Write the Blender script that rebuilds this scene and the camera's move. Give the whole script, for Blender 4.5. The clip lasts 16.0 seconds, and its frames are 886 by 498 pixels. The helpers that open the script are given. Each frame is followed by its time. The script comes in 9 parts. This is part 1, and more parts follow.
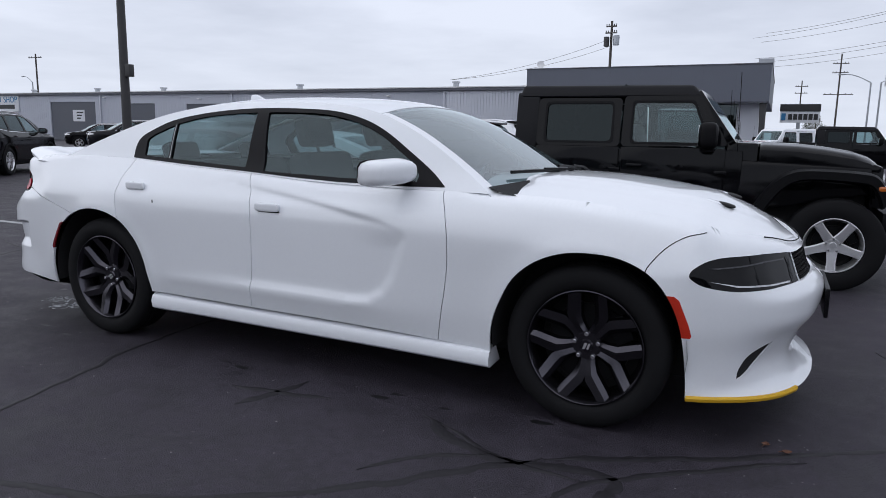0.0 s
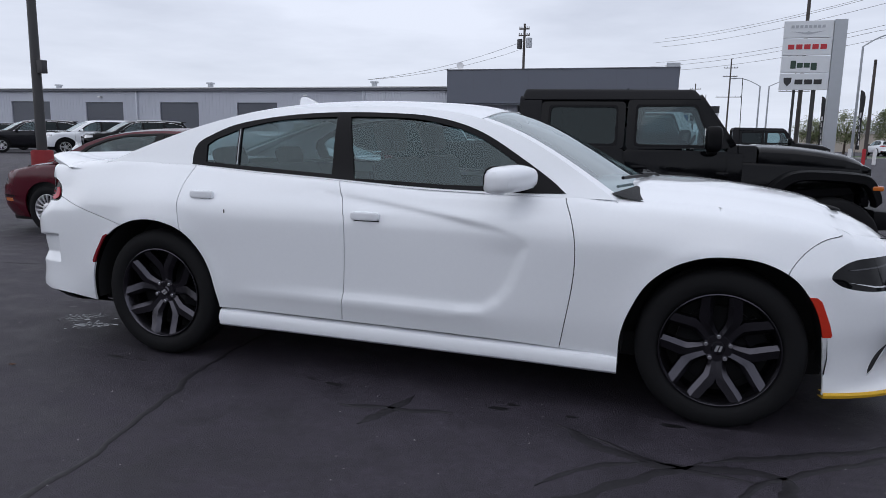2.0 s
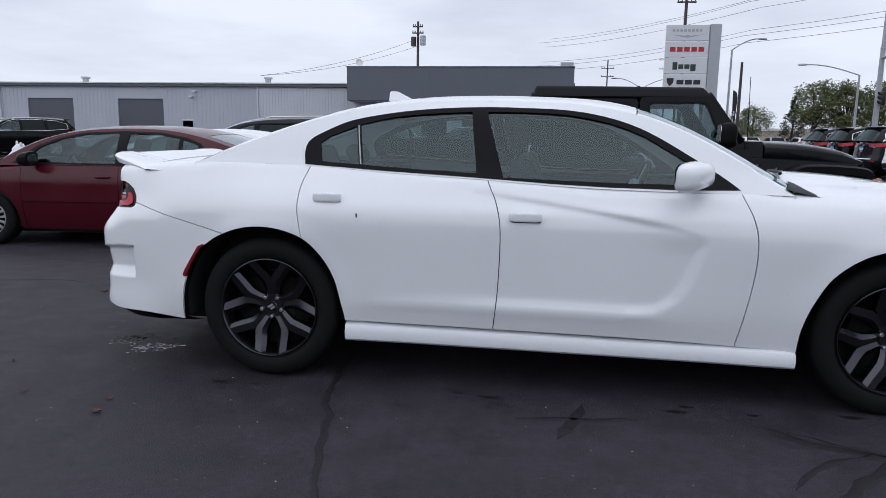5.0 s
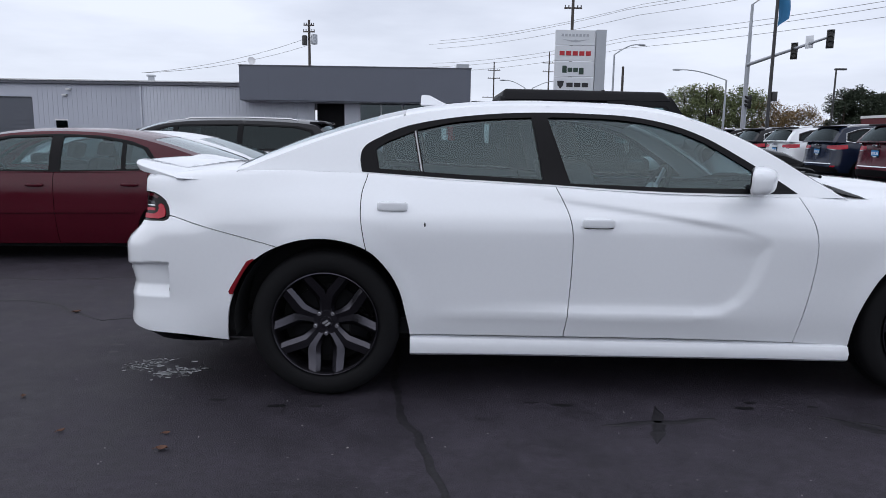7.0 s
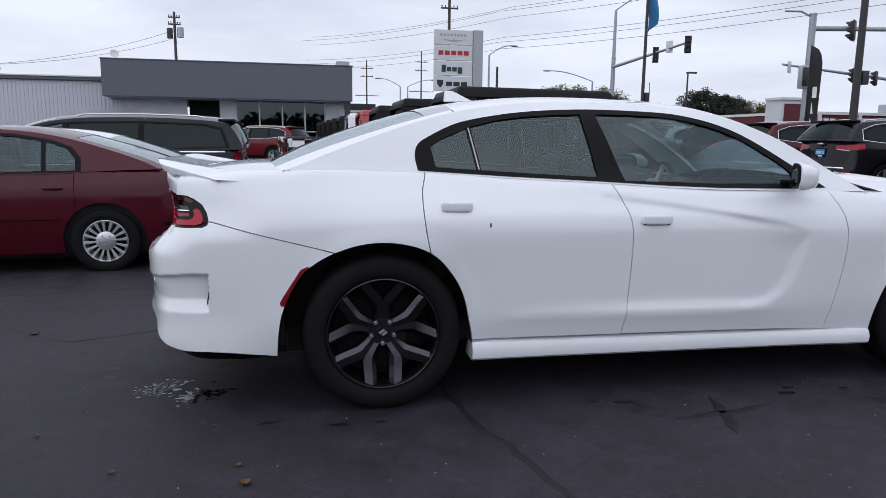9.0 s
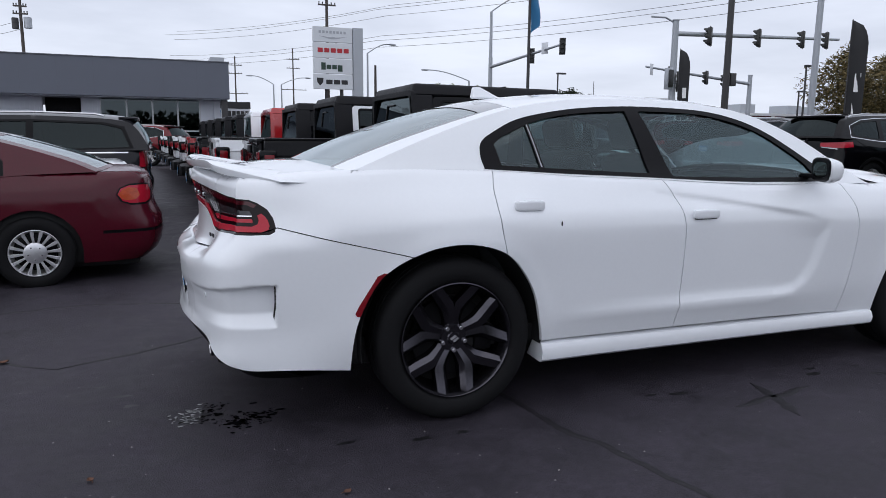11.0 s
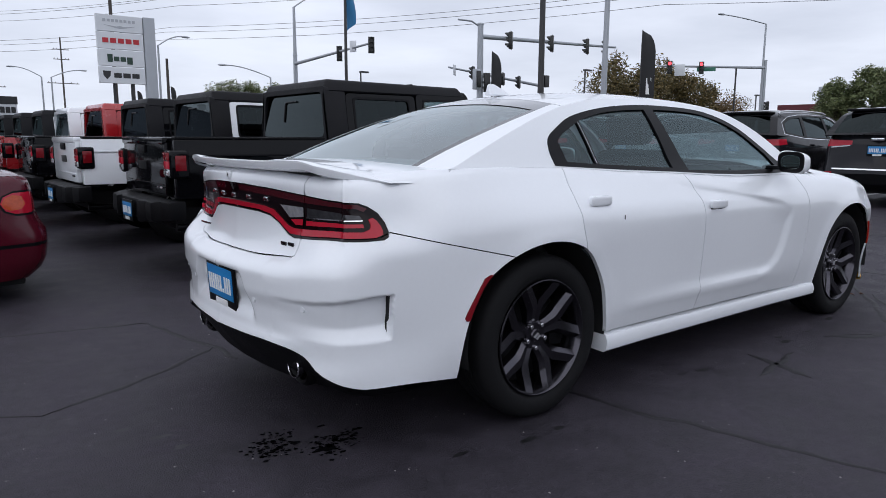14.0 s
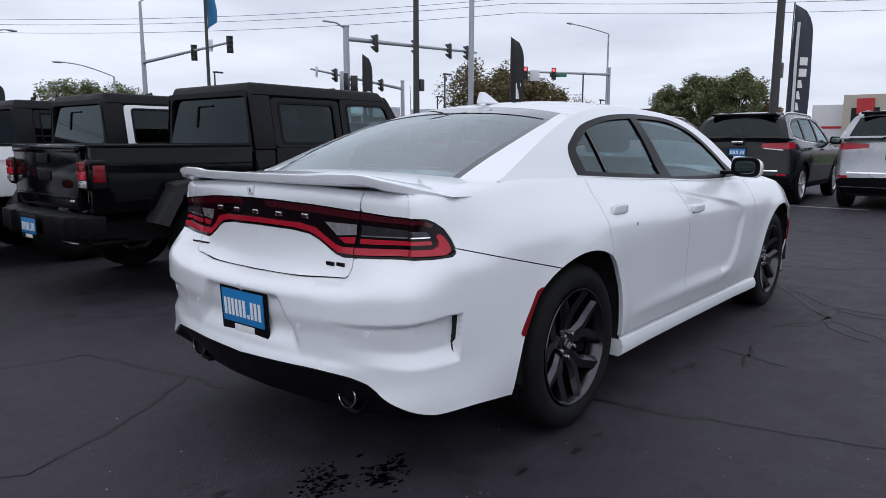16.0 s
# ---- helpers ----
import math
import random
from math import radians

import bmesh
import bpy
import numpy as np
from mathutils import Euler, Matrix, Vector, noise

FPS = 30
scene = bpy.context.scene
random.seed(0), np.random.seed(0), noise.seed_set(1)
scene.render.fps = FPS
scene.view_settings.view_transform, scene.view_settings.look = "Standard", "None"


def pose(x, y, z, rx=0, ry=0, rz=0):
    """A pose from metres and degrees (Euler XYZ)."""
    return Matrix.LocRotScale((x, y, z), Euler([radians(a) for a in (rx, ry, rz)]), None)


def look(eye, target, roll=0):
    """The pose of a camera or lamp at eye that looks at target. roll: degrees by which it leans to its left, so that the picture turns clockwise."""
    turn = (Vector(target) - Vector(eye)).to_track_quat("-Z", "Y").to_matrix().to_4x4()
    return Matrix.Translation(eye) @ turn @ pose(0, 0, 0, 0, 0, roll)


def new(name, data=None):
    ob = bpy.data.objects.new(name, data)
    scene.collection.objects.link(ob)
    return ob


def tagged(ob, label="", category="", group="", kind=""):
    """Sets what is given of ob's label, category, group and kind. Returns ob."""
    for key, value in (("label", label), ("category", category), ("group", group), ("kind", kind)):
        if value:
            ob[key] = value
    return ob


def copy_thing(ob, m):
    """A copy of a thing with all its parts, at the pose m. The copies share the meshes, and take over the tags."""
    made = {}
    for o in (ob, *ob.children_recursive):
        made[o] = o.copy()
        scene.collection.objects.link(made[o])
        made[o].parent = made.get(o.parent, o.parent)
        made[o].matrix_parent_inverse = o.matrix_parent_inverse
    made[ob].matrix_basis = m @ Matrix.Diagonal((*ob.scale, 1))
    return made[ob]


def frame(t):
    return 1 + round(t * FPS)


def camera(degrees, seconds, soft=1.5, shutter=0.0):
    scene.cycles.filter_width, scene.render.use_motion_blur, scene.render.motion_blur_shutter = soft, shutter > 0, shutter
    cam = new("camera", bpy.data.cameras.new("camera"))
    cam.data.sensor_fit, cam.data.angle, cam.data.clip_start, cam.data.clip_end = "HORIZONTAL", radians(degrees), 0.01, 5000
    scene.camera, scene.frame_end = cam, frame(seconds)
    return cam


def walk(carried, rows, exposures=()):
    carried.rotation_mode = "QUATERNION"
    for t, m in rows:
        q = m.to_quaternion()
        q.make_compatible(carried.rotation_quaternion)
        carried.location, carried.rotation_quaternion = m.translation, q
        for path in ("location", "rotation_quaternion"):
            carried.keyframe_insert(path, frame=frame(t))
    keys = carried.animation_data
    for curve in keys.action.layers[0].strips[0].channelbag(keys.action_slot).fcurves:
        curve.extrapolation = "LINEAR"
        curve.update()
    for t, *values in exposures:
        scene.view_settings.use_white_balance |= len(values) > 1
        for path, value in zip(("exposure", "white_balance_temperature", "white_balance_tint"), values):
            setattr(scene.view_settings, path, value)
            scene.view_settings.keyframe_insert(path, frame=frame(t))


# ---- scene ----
cam = camera(65.2, 16.0, soft=0.85)
METRES, EYE, TILT, LEAN, TURN = 7.16, 1.294, 0.0, 0.0, 25.5
AT = (2.23, -3.83)
ROWS = [
    (0.0, 0.0, 0.0, 0.0, 0.17, -9.37, -1.03),
    (0.5, -0.0352, 0.009, -0.0008, -2.18, -9.38, -1.04),
    (1.0, -0.0712, 0.0157, 0.0016, -3.89, -9.39, -1.07),
    (1.5, -0.1069, 0.017, 0.0001, -5.41, -9.33, -1.04),
    (2.0, -0.1404, 0.0189, 0.0015, -7.39, -9.24, -1.03),
    (2.5, -0.1718, 0.026, -0.0007, -9.03, -9.21, -0.98),
    (3.0, -0.2021, 0.0377, -0.0017, -10.59, -9.26, -0.94),
    (3.5, -0.2318, 0.0485, -0.0002, -12.03, -9.31, -0.92),
    (4.0, -0.2636, 0.0568, -0.0019, -13.46, -9.29, -0.9),
    (6.5, -0.4022, 0.1315, -0.0025, -23.66, -9.19, -0.84),
    (7.0, -0.4302, 0.1448, -0.0003, -26.22, -9.11, -0.82),
    (7.5, -0.4547, 0.1624, -0.0018, -28.85, -9.07, -0.79),
    (8.0, -0.476, 0.1831, -0.0043, -31.37, -9.08, -0.76),
    (8.5, -0.5001, 0.2063, -0.0017, -34.19, -9.11, -0.73),
    (9.0, -0.5275, 0.2267, -0.0029, -36.8, -9.09, -0.75),
    (11.5, -0.627, 0.3457, -0.0052, -49.85, -9.04, -0.44),
    (12.0, -0.646, 0.3674, -0.0045, -52.44, -8.98, -0.44),
    (12.5, -0.6607, 0.3907, -0.0066, -55.35, -8.97, -0.38),
    (13.0, -0.6716, 0.4182, -0.0092, -58.38, -9.03, -0.33),
    (13.5, -0.6826, 0.445, -0.0063, -61.5, -9.11, -0.27),
    (14.0, -0.6974, 0.4708, -0.0068, -63.97, -9.11, -0.25),
    (14.5, -0.7126, 0.4933, -0.0043, -66.74, -9.05, -0.23),
    (15.0, -0.7214, 0.5179, -0.004, -69.64, -9.02, -0.17),
    (15.5, -0.7215, 0.5448, -0.0061, -72.43, -9.02, -0.11),
    (16.0, -0.7207, 0.5747, -0.0024, -75.71, -8.88, -0.07),
]
walk(cam, [(t, pose(AT[0], AT[1], EYE, TILT, LEAN, TURN) @ pose(METRES * x, METRES * y, METRES * z, 90 + pitch, roll, yaw)) for t, x, y, z, yaw, pitch, roll in ROWS],
     [(0.0, 0.08), (4.2, 0.14), (7.0, 0.20), (12.0, 0.20), (16.0, 0.20)])

# ---- world and light: an overcast noon ----
world = bpy.data.worlds.new("overcast")
scene.world = world
world.use_nodes = True
wn, wl = world.node_tree.nodes, world.node_tree.links
sky = wn.new("ShaderNodeTexSky")
sky.sky_type, sky.sun_disc = "NISHITA", False
sky.sun_elevation, sky.sun_rotation = radians(48), radians(160)
sky.air_density, sky.dust_density = 1.0, 3.0
geo = wn.new("ShaderNodeTexCoord")
sep = wn.new("ShaderNodeSeparateXYZ")
wl.new(geo.outputs["Generated"], sep.inputs[0])
flat = wn.new("ShaderNodeMath"); flat.operation = "MAXIMUM"; flat.inputs[1].default_value = 0.0
wl.new(sep.outputs[2], flat.inputs[0])
lift = wn.new("ShaderNodeMath"); lift.operation = "ADD"; lift.inputs[1].default_value = 0.10
wl.new(flat.outputs[0], lift.inputs[0])
plane = wn.new("ShaderNodeVectorMath"); plane.operation = "DIVIDE"
wl.new(geo.outputs["Generated"], plane.inputs[0])
wl.new(lift.outputs[0], plane.inputs[1])
cloud = wn.new("ShaderNodeTexNoise")
cloud.inputs["Scale"].default_value, cloud.inputs["Detail"].default_value, cloud.inputs["Roughness"].default_value = 0.75, 6, 0.52
wl.new(plane.outputs[0], cloud.inputs["Vector"])
ramp = wn.new("ShaderNodeValToRGB")
ramp.color_ramp.elements[0].position, ramp.color_ramp.elements[0].color = 0.30, (0.55, 0.595, 0.71, 1)
ramp.color_ramp.elements[1].position, ramp.color_ramp.elements[1].color = 0.66, (0.765, 0.815, 0.945, 1)
wl.new(cloud.outputs["Fac"], ramp.inputs[0])
low = wn.new("ShaderNodeMapRange")
low.inputs[1].default_value, low.inputs[2].default_value, low.inputs[3].default_value, low.inputs[4].default_value = 0.0, 0.16, 0.75, 0.0
wl.new(sep.outputs[2], low.inputs[0])
haze = wn.new("ShaderNodeMix"); haze.data_type = "RGBA"
wl.new(low.outputs[0], haze.inputs["Factor"])
wl.new(ramp.outputs[0], haze.inputs["A"])
haze.inputs["B"].default_value = (0.71, 0.76, 0.87, 1)
cover = wn.new("ShaderNodeMix"); cover.data_type = "RGBA"
cover.inputs["Factor"].default_value = 0.975
dim = wn.new("ShaderNodeMix"); dim.data_type = "RGBA"; dim.blend_type = "MULTIPLY"
dim.inputs["Factor"].default_value, dim.inputs["B"].default_value = 1.0, (0.12, 0.12, 0.12, 1)
wl.new(sky.outputs[0], dim.inputs["A"])
wl.new(dim.outputs["Result"], cover.inputs["A"])
wl.new(haze.outputs["Result"], cover.inputs["B"])
wl.new(cover.outputs["Result"], wn["Background"].inputs[0])
wn["Background"].inputs[1].default_value = 1.0
sun = new("sun", bpy.data.lights.new("sun", "SUN"))
sun.data.energy, sun.data.angle, sun.data.color = 0.82, radians(115), (0.98, 0.97, 0.97)
sun.matrix_world = look((0, 0, 30), (15.5, 8, 0))
scene.view_settings.exposure = 0.20
# ---- materials ----
def shader(name):
    m = bpy.data.materials.new(name)
    m.use_nodes = True
    return m, m.node_tree.nodes, m.node_tree.links, m.node_tree.nodes["Principled BSDF"]


def mat(name, col, rough=0.5, metal=0.0, coat=0.0, var=0.12, scale=3.0, grain=60.0, bump=0.0, spec=0.5):
    """A painted, plastic or metal surface with slow and fine variation and a fine relief."""
    m, n, l, b = shader(name)
    tc = n.new("ShaderNodeTexCoord")
    big = n.new("ShaderNodeTexNoise"); big.inputs["Scale"].default_value, big.inputs["Detail"].default_value = scale, 5
    fine = n.new("ShaderNodeTexNoise"); fine.inputs["Scale"].default_value, fine.inputs["Detail"].default_value = grain, 3
    l.new(tc.outputs["Object"], big.inputs["Vector"]); l.new(tc.outputs["Object"], fine.inputs["Vector"])
    add = n.new("ShaderNodeMath"); add.operation = "ADD"
    l.new(big.outputs["Fac"], add.inputs[0]); l.new(fine.outputs["Fac"], add.inputs[1])
    rng = n.new("ShaderNodeMapRange")
    rng.inputs[1].default_value, rng.inputs[2].default_value, rng.inputs[3].default_value, rng.inputs[4].default_value = 0.6, 1.4, 1 - var, 1 + var
    l.new(add.outputs[0], rng.inputs[0])
    mix = n.new("ShaderNodeVectorMath"); mix.operation = "SCALE"; mix.inputs[0].default_value = col
    l.new(rng.outputs[0], mix.inputs["Scale"])
    l.new(mix.outputs[0], b.inputs["Base Color"])
    rr = n.new("ShaderNodeMapRange")
    rr.inputs[1].default_value, rr.inputs[2].default_value, rr.inputs[3].default_value, rr.inputs[4].default_value = 0.3, 0.7, max(0.0, rough - 0.06), min(1.0, rough + 0.06)
    l.new(big.outputs["Fac"], rr.inputs[0]); l.new(rr.outputs[0], b.inputs["Roughness"])
    b.inputs["Metallic"].default_value, b.inputs["Specular IOR Level"].default_value = metal, spec
    b.inputs["Coat Weight"].default_value, b.inputs["Coat Roughness"].default_value = coat, 0.04
    if bump:
        bp = n.new("ShaderNodeBump"); bp.inputs["Strength"].default_value, bp.inputs["Distance"].default_value = bump, 0.004
        l.new(fine.outputs["Fac"], bp.inputs["Height"]); l.new(bp.outputs[0], b.inputs["Normal"])
    return m


def glass_mat(name, tint, gloss=1.0, base=0.07, sheen=(0.76, 0.90, 0.93)):
    m, n, l, b = shader(name)
    n.remove(b)
    lw = n.new("ShaderNodeLayerWeight"); lw.inputs[0].default_value = 0.5
    five = n.new("ShaderNodeMath"); five.operation = "POWER"; five.inputs[1].default_value = 5.0
    l.new(lw.outputs["Facing"], five.inputs[0])
    fac = n.new("ShaderNodeMath"); fac.operation = "MULTIPLY_ADD"; fac.inputs[1].default_value, fac.inputs[2].default_value = min(0.9 * gloss, 1 - base), base
    l.new(five.outputs[0], fac.inputs[0])
    tr = n.new("ShaderNodeBsdfTransparent"); tr.inputs[0].default_value = (*tint, 1)
    gl = n.new("ShaderNodeBsdfGlossy"); gl.inputs["Roughness"].default_value, gl.inputs[0].default_value = 0.015, (*sheen, 1)
    mx = n.new("ShaderNodeMixShader")
    l.new(fac.outputs[0], mx.inputs[0])
    l.new(tr.outputs[0], mx.inputs[1]); l.new(gl.outputs[0], mx.inputs[2])
    l.new(mx.outputs[0], n["Material Output"].inputs[0])
    return m


def glow_mat(name, col, strength):
    m, n, l, b = shader(name)
    b.inputs["Base Color"].default_value = (*col, 1)
    b.inputs["Emission Color"].default_value, b.inputs["Emission Strength"].default_value = (*col, 1), strength
    return m


M_WHITE = mat("white_paint", (0.79, 0.81, 0.845), 0.34, coat=1.0, var=0.012, scale=1.2)
M_BLACKPAINT = mat("black_paint", (0.0025, 0.0025, 0.0035), 0.08, var=0.2, spec=0.19)
M_MAROON = mat("maroon_paint", (0.066, 0.0042, 0.0115), 0.18, var=0.12, spec=0.36)
M_DARKGREY = mat("dark_grey_paint", (0.0115, 0.0115, 0.0145), 0.10, var=0.1, spec=0.28)
M_SILVER = mat("silver_paint", (0.33, 0.34, 0.36), 0.28, metal=0.5, coat=0.9, var=0.06)
M_RED = mat("red_paint", (0.36, 0.010, 0.014), 0.25, coat=0.6, var=0.08)
M_NAVY = mat("navy_paint", (0.008, 0.014, 0.034), 0.18, var=0.12, spec=0.45)
M_TRIM = mat("black_trim", (0.0042, 0.004, 0.0052), 0.36, var=0.15, spec=0.13)
M_PLASTIC = mat("black_plastic", (0.0045, 0.0045, 0.0055), 0.5, var=0.2, bump=0.15, grain=400, spec=0.11)
M_GREYPLASTIC = mat("grey_plastic", (0.014, 0.014, 0.016), 0.6, var=0.15, bump=0.15, grain=400)
M_RUBBER = mat("tyre_rubber", (0.0085, 0.0085, 0.0095), 0.7, spec=0.14, var=0.3, scale=9, bump=0.3, grain=200)
M_RIM = mat("graphite_alloy", (0.070, 0.067, 0.078), 0.19, metal=0.96, var=0.12)
M_MIRROR = mat("mirror_glass", (0.22, 0.25, 0.25), 0.03, metal=1.0, var=0.02)
M_GLOSSBLACK = mat("gloss_black", (0.0035, 0.0035, 0.0045), 0.06, var=0.1, spec=0.20)
M_FRIT = mat("black_glass_edge", (0.004, 0.004, 0.005), 0.04, coat=1.0, var=0.1)
M_DEEPRED = mat("deep_red_lens", (0.055, 0.003, 0.007), 0.08, var=0.1, spec=0.5)
M_MARKER = mat("marker_lens", (0.48, 0.030, 0.014), 0.22, var=0.08, spec=0.4)
M_REDLENS = mat("dark_red_lens", (0.17, 0.005, 0.010), 0.14, var=0.1, spec=0.4)
M_REFLECTOR = mat("dark_reflector", (0.05, 0.05, 0.055), 0.12, metal=0.5, var=0.4, scale=18)
M_ALLOY = mat("silver_alloy", (0.70, 0.70, 0.72), 0.32, metal=0.85, var=0.08)
M_CHROME = mat("chrome", (0.78, 0.78, 0.80), 0.10, metal=1.0, var=0.04)
M_DARK = mat("dark_inside", (0.008, 0.008, 0.009), 0.85, var=0.3)
M_SEAT = mat("dark_cloth", (0.035, 0.038, 0.040), 0.8, var=0.2, bump=0.3, grain=300)
M_HEADLINER = mat("grey_headliner", (0.22, 0.22, 0.22), 0.9, var=0.1)
M_LAMPRED = mat("red_lens", (0.42, 0.012, 0.030), 0.10, var=0.1, spec=0.4)
M_LAMPDARK = mat("smoked_lens", (0.006, 0.002, 0.003), 0.07, var=0.2, spec=0.22)
M_LAMPCLEAR = mat("clear_lens", (0.48, 0.48, 0.50), 0.14, metal=0.6, coat=1.0, var=0.3, scale=25)
M_AMBER = mat("amber_lens", (0.50, 0.12, 0.012), 0.2, coat=1.0, var=0.1)
M_AMBERRED = mat("orange_red_lens", (0.42, 0.055, 0.012), 0.12, var=0.2, scale=20, spec=0.5)
M_YELLOW = mat("yellow_guard", (0.72, 0.42, 0.02), 0.45, var=0.08)
M_PLATE = mat("blue_plate", (0.012, 0.20, 0.50), 0.4, var=0.05)
M_INK = mat("white_print", (0.80, 0.80, 0.80), 0.5, var=0.03)
M_BLACKINK = mat("black_print", (0.02, 0.02, 0.022), 0.5, var=0.1)
M_GLASS = glass_mat("tinted_glass", (0.40, 0.51, 0.525), 0.85, 0.082)
M_WSHIELD = glass_mat("windshield_glass", (0.50, 0.58, 0.59), 1.0, 0.30, (0.86, 0.92, 0.93))
M_DARKGLASS = glass_mat("privacy_glass", (0.03, 0.034, 0.038), 0.8, 0.032)
M_REARGLASS = glass_mat("rear_privacy_glass", (0.02, 0.023, 0.026), 0.9, 0.026)
# ---- building kit ----
def part(name, bm, material, parent=None, label="", smooth=True):
    me = bpy.data.meshes.new(name)
    for f in bm.faces:
        f.smooth = smooth
    bm.to_mesh(me)
    bm.free()
    me.materials.append(material)
    ob = new(name, me)
    if parent is not None:
        ob.parent = parent
    if label:
        ob["label"] = label
    return ob


def thing(name, label, category, group="", kind=""):
    return tagged(new(name), label, category, group, kind)


def sharpen(bm, deg=35):
    bm.normal_update()
    for e in bm.edges:
        if len(e.link_faces) == 2 and e.calc_face_angle(0) > radians(deg):
            e.smooth = False
    return bm


def box_bm(x0, x1, y0, y1, z0, z1, bevel=0.0, seg=2, bm=None, m=None):
    new_bm = bmesh.new()
    bmesh.ops.create_cube(new_bm, size=1)
    for v in new_bm.verts:
        v.co = Vector(((x0 + x1) / 2 + v.co.x * (x1 - x0), (y0 + y1) / 2 + v.co.y * (y1 - y0), (z0 + z1) / 2 + v.co.z * (z1 - z0)))
    if bevel:
        bmesh.ops.bevel(new_bm, geom=list(new_bm.edges), offset=bevel, segments=seg, profile=0.6, affect="EDGES")
    return merge(bm, new_bm, m)


def merge(bm, other, m=None):
    """Moves other by m and joins it to bm."""
    if m is not None:
        bmesh.ops.transform(other, matrix=m, verts=other.verts)
    sharpen(other)
    if bm is None:
        return other
    me = bpy.data.meshes.new("tmp")
    other.to_mesh(me)
    other.free()
    bm.from_mesh(me)
    bpy.data.meshes.remove(me)
    return bm


def cyl_bm(p0, p1, r0, r1=None, seg=16, bm=None, bevel=0.0):
    p0, p1 = Vector(p0), Vector(p1)
    o = bmesh.new()
    bmesh.ops.create_cone(o, cap_ends=True, segments=seg, radius1=r0, radius2=r0 if r1 is None else r1, depth=(p1 - p0).length)
    if bevel:
        rim = [e for e in o.edges if abs(e.verts[0].co.z - e.verts[1].co.z) < 1e-6]
        bmesh.ops.bevel(o, geom=rim, offset=bevel, segments=2, affect="EDGES")
    q = (p1 - p0).to_track_quat("Z", "Y").to_matrix().to_4x4()
    return merge(bm, o, Matrix.Translation((p0 + p1) / 2) @ q)


def lathe_bm(prof, seg=48, bm=None, m=None):
    """Turns (r, y) round the y axis."""
    o = bmesh.new()
    rows = []
    for k in range(seg):
        a = 2 * math.pi * k / seg
        rows.append([o.verts.new((r * math.cos(a), y, r * math.sin(a))) for r, y in prof])
    for k in range(seg):
        a, b = rows[k], rows[(k + 1) % seg]
        for i in range(len(prof) - 1):
            o.faces.new((a[i], b[i], b[i + 1], a[i + 1]))
    bmesh.ops.remove_doubles(o, verts=o.verts, dist=1e-5)
    bmesh.ops.recalc_face_normals(o, faces=o.faces)
    return merge(bm, o, m)


def prism_bm(poly, depth, bevel=0.0, bm=None, m=None, seg=1):
    """Extrudes a polygon of (x, z) from y = 0 to y = depth."""
    o = bmesh.new()
    f = o.faces.new([o.verts.new((x, 0, z)) for x, z in poly])
    r = bmesh.ops.extrude_face_region(o, geom=[f])
    for v in r["geom"]:
        if isinstance(v, bmesh.types.BMVert):
            v.co.y += depth
    bmesh.ops.recalc_face_normals(o, faces=o.faces)
    if bevel:
        bmesh.ops.bevel(o, geom=list(o.edges), offset=bevel, segments=seg, profile=0.6, affect="EDGES", clamp_overlap=True)
    return merge(bm, o, m)


def super_bm(c, size, p=2.6, bm=None, m=None, nu=24, nv=14):
    """A rounded box: a superellipsoid."""
    o = bmesh.new()
    bmesh.ops.create_uvsphere(o, u_segments=nu, v_segments=nv, radius=1)
    for v in o.verts:
        d = v.co
        k = (abs(d.x) ** p + abs(d.y) ** p + abs(d.z) ** p) ** (-1 / p)
        v.co = Vector((c[0] + d.x * k * size[0], c[1] + d.y * k * size[1], c[2] + d.z * k * size[2]))
    return merge(bm, o, m)


def tube_bm(pts, r, seg=8, bm=None, r1=None):
    o = bmesh.new()
    pts = [Vector(p) for p in pts]
    rows = []
    for i, p in enumerate(pts):
        t = (pts[min(i + 1, len(pts) - 1)] - pts[max(i - 1, 0)]).normalized()
        a = t.orthogonal().normalized() if not rows else (prev - t * prev.dot(t)).normalized()
        prev = a
        b = t.cross(a)
        rr = r if r1 is None else r + (r1 - r) * i / (len(pts) - 1)
        rows.append([o.verts.new(p + (a * math.cos(2 * math.pi * k / seg) + b * math.sin(2 * math.pi * k / seg)) * rr) for k in range(seg)])
    for a, b in zip(rows, rows[1:]):
        for k in range(seg):
            o.faces.new((a[k], a[(k + 1) % seg], b[(k + 1) % seg], b[k]))
    o.faces.new(rows[0][::-1]); o.faces.new(rows[-1])
    return merge(bm, o)


def grid_bm(rows, bm=None, flip=False):
    o = bmesh.new()
    vs = [[o.verts.new(p) for p in r] for r in rows]
    for a, b in zip(vs, vs[1:]):
        for i in range(len(a) - 1):
            q = (a[i], a[i + 1], b[i + 1], b[i])
            o.faces.new(q[::-1] if flip else q)
    bmesh.ops.remove_doubles(o, verts=o.verts, dist=1e-5)
    return merge(bm, o)


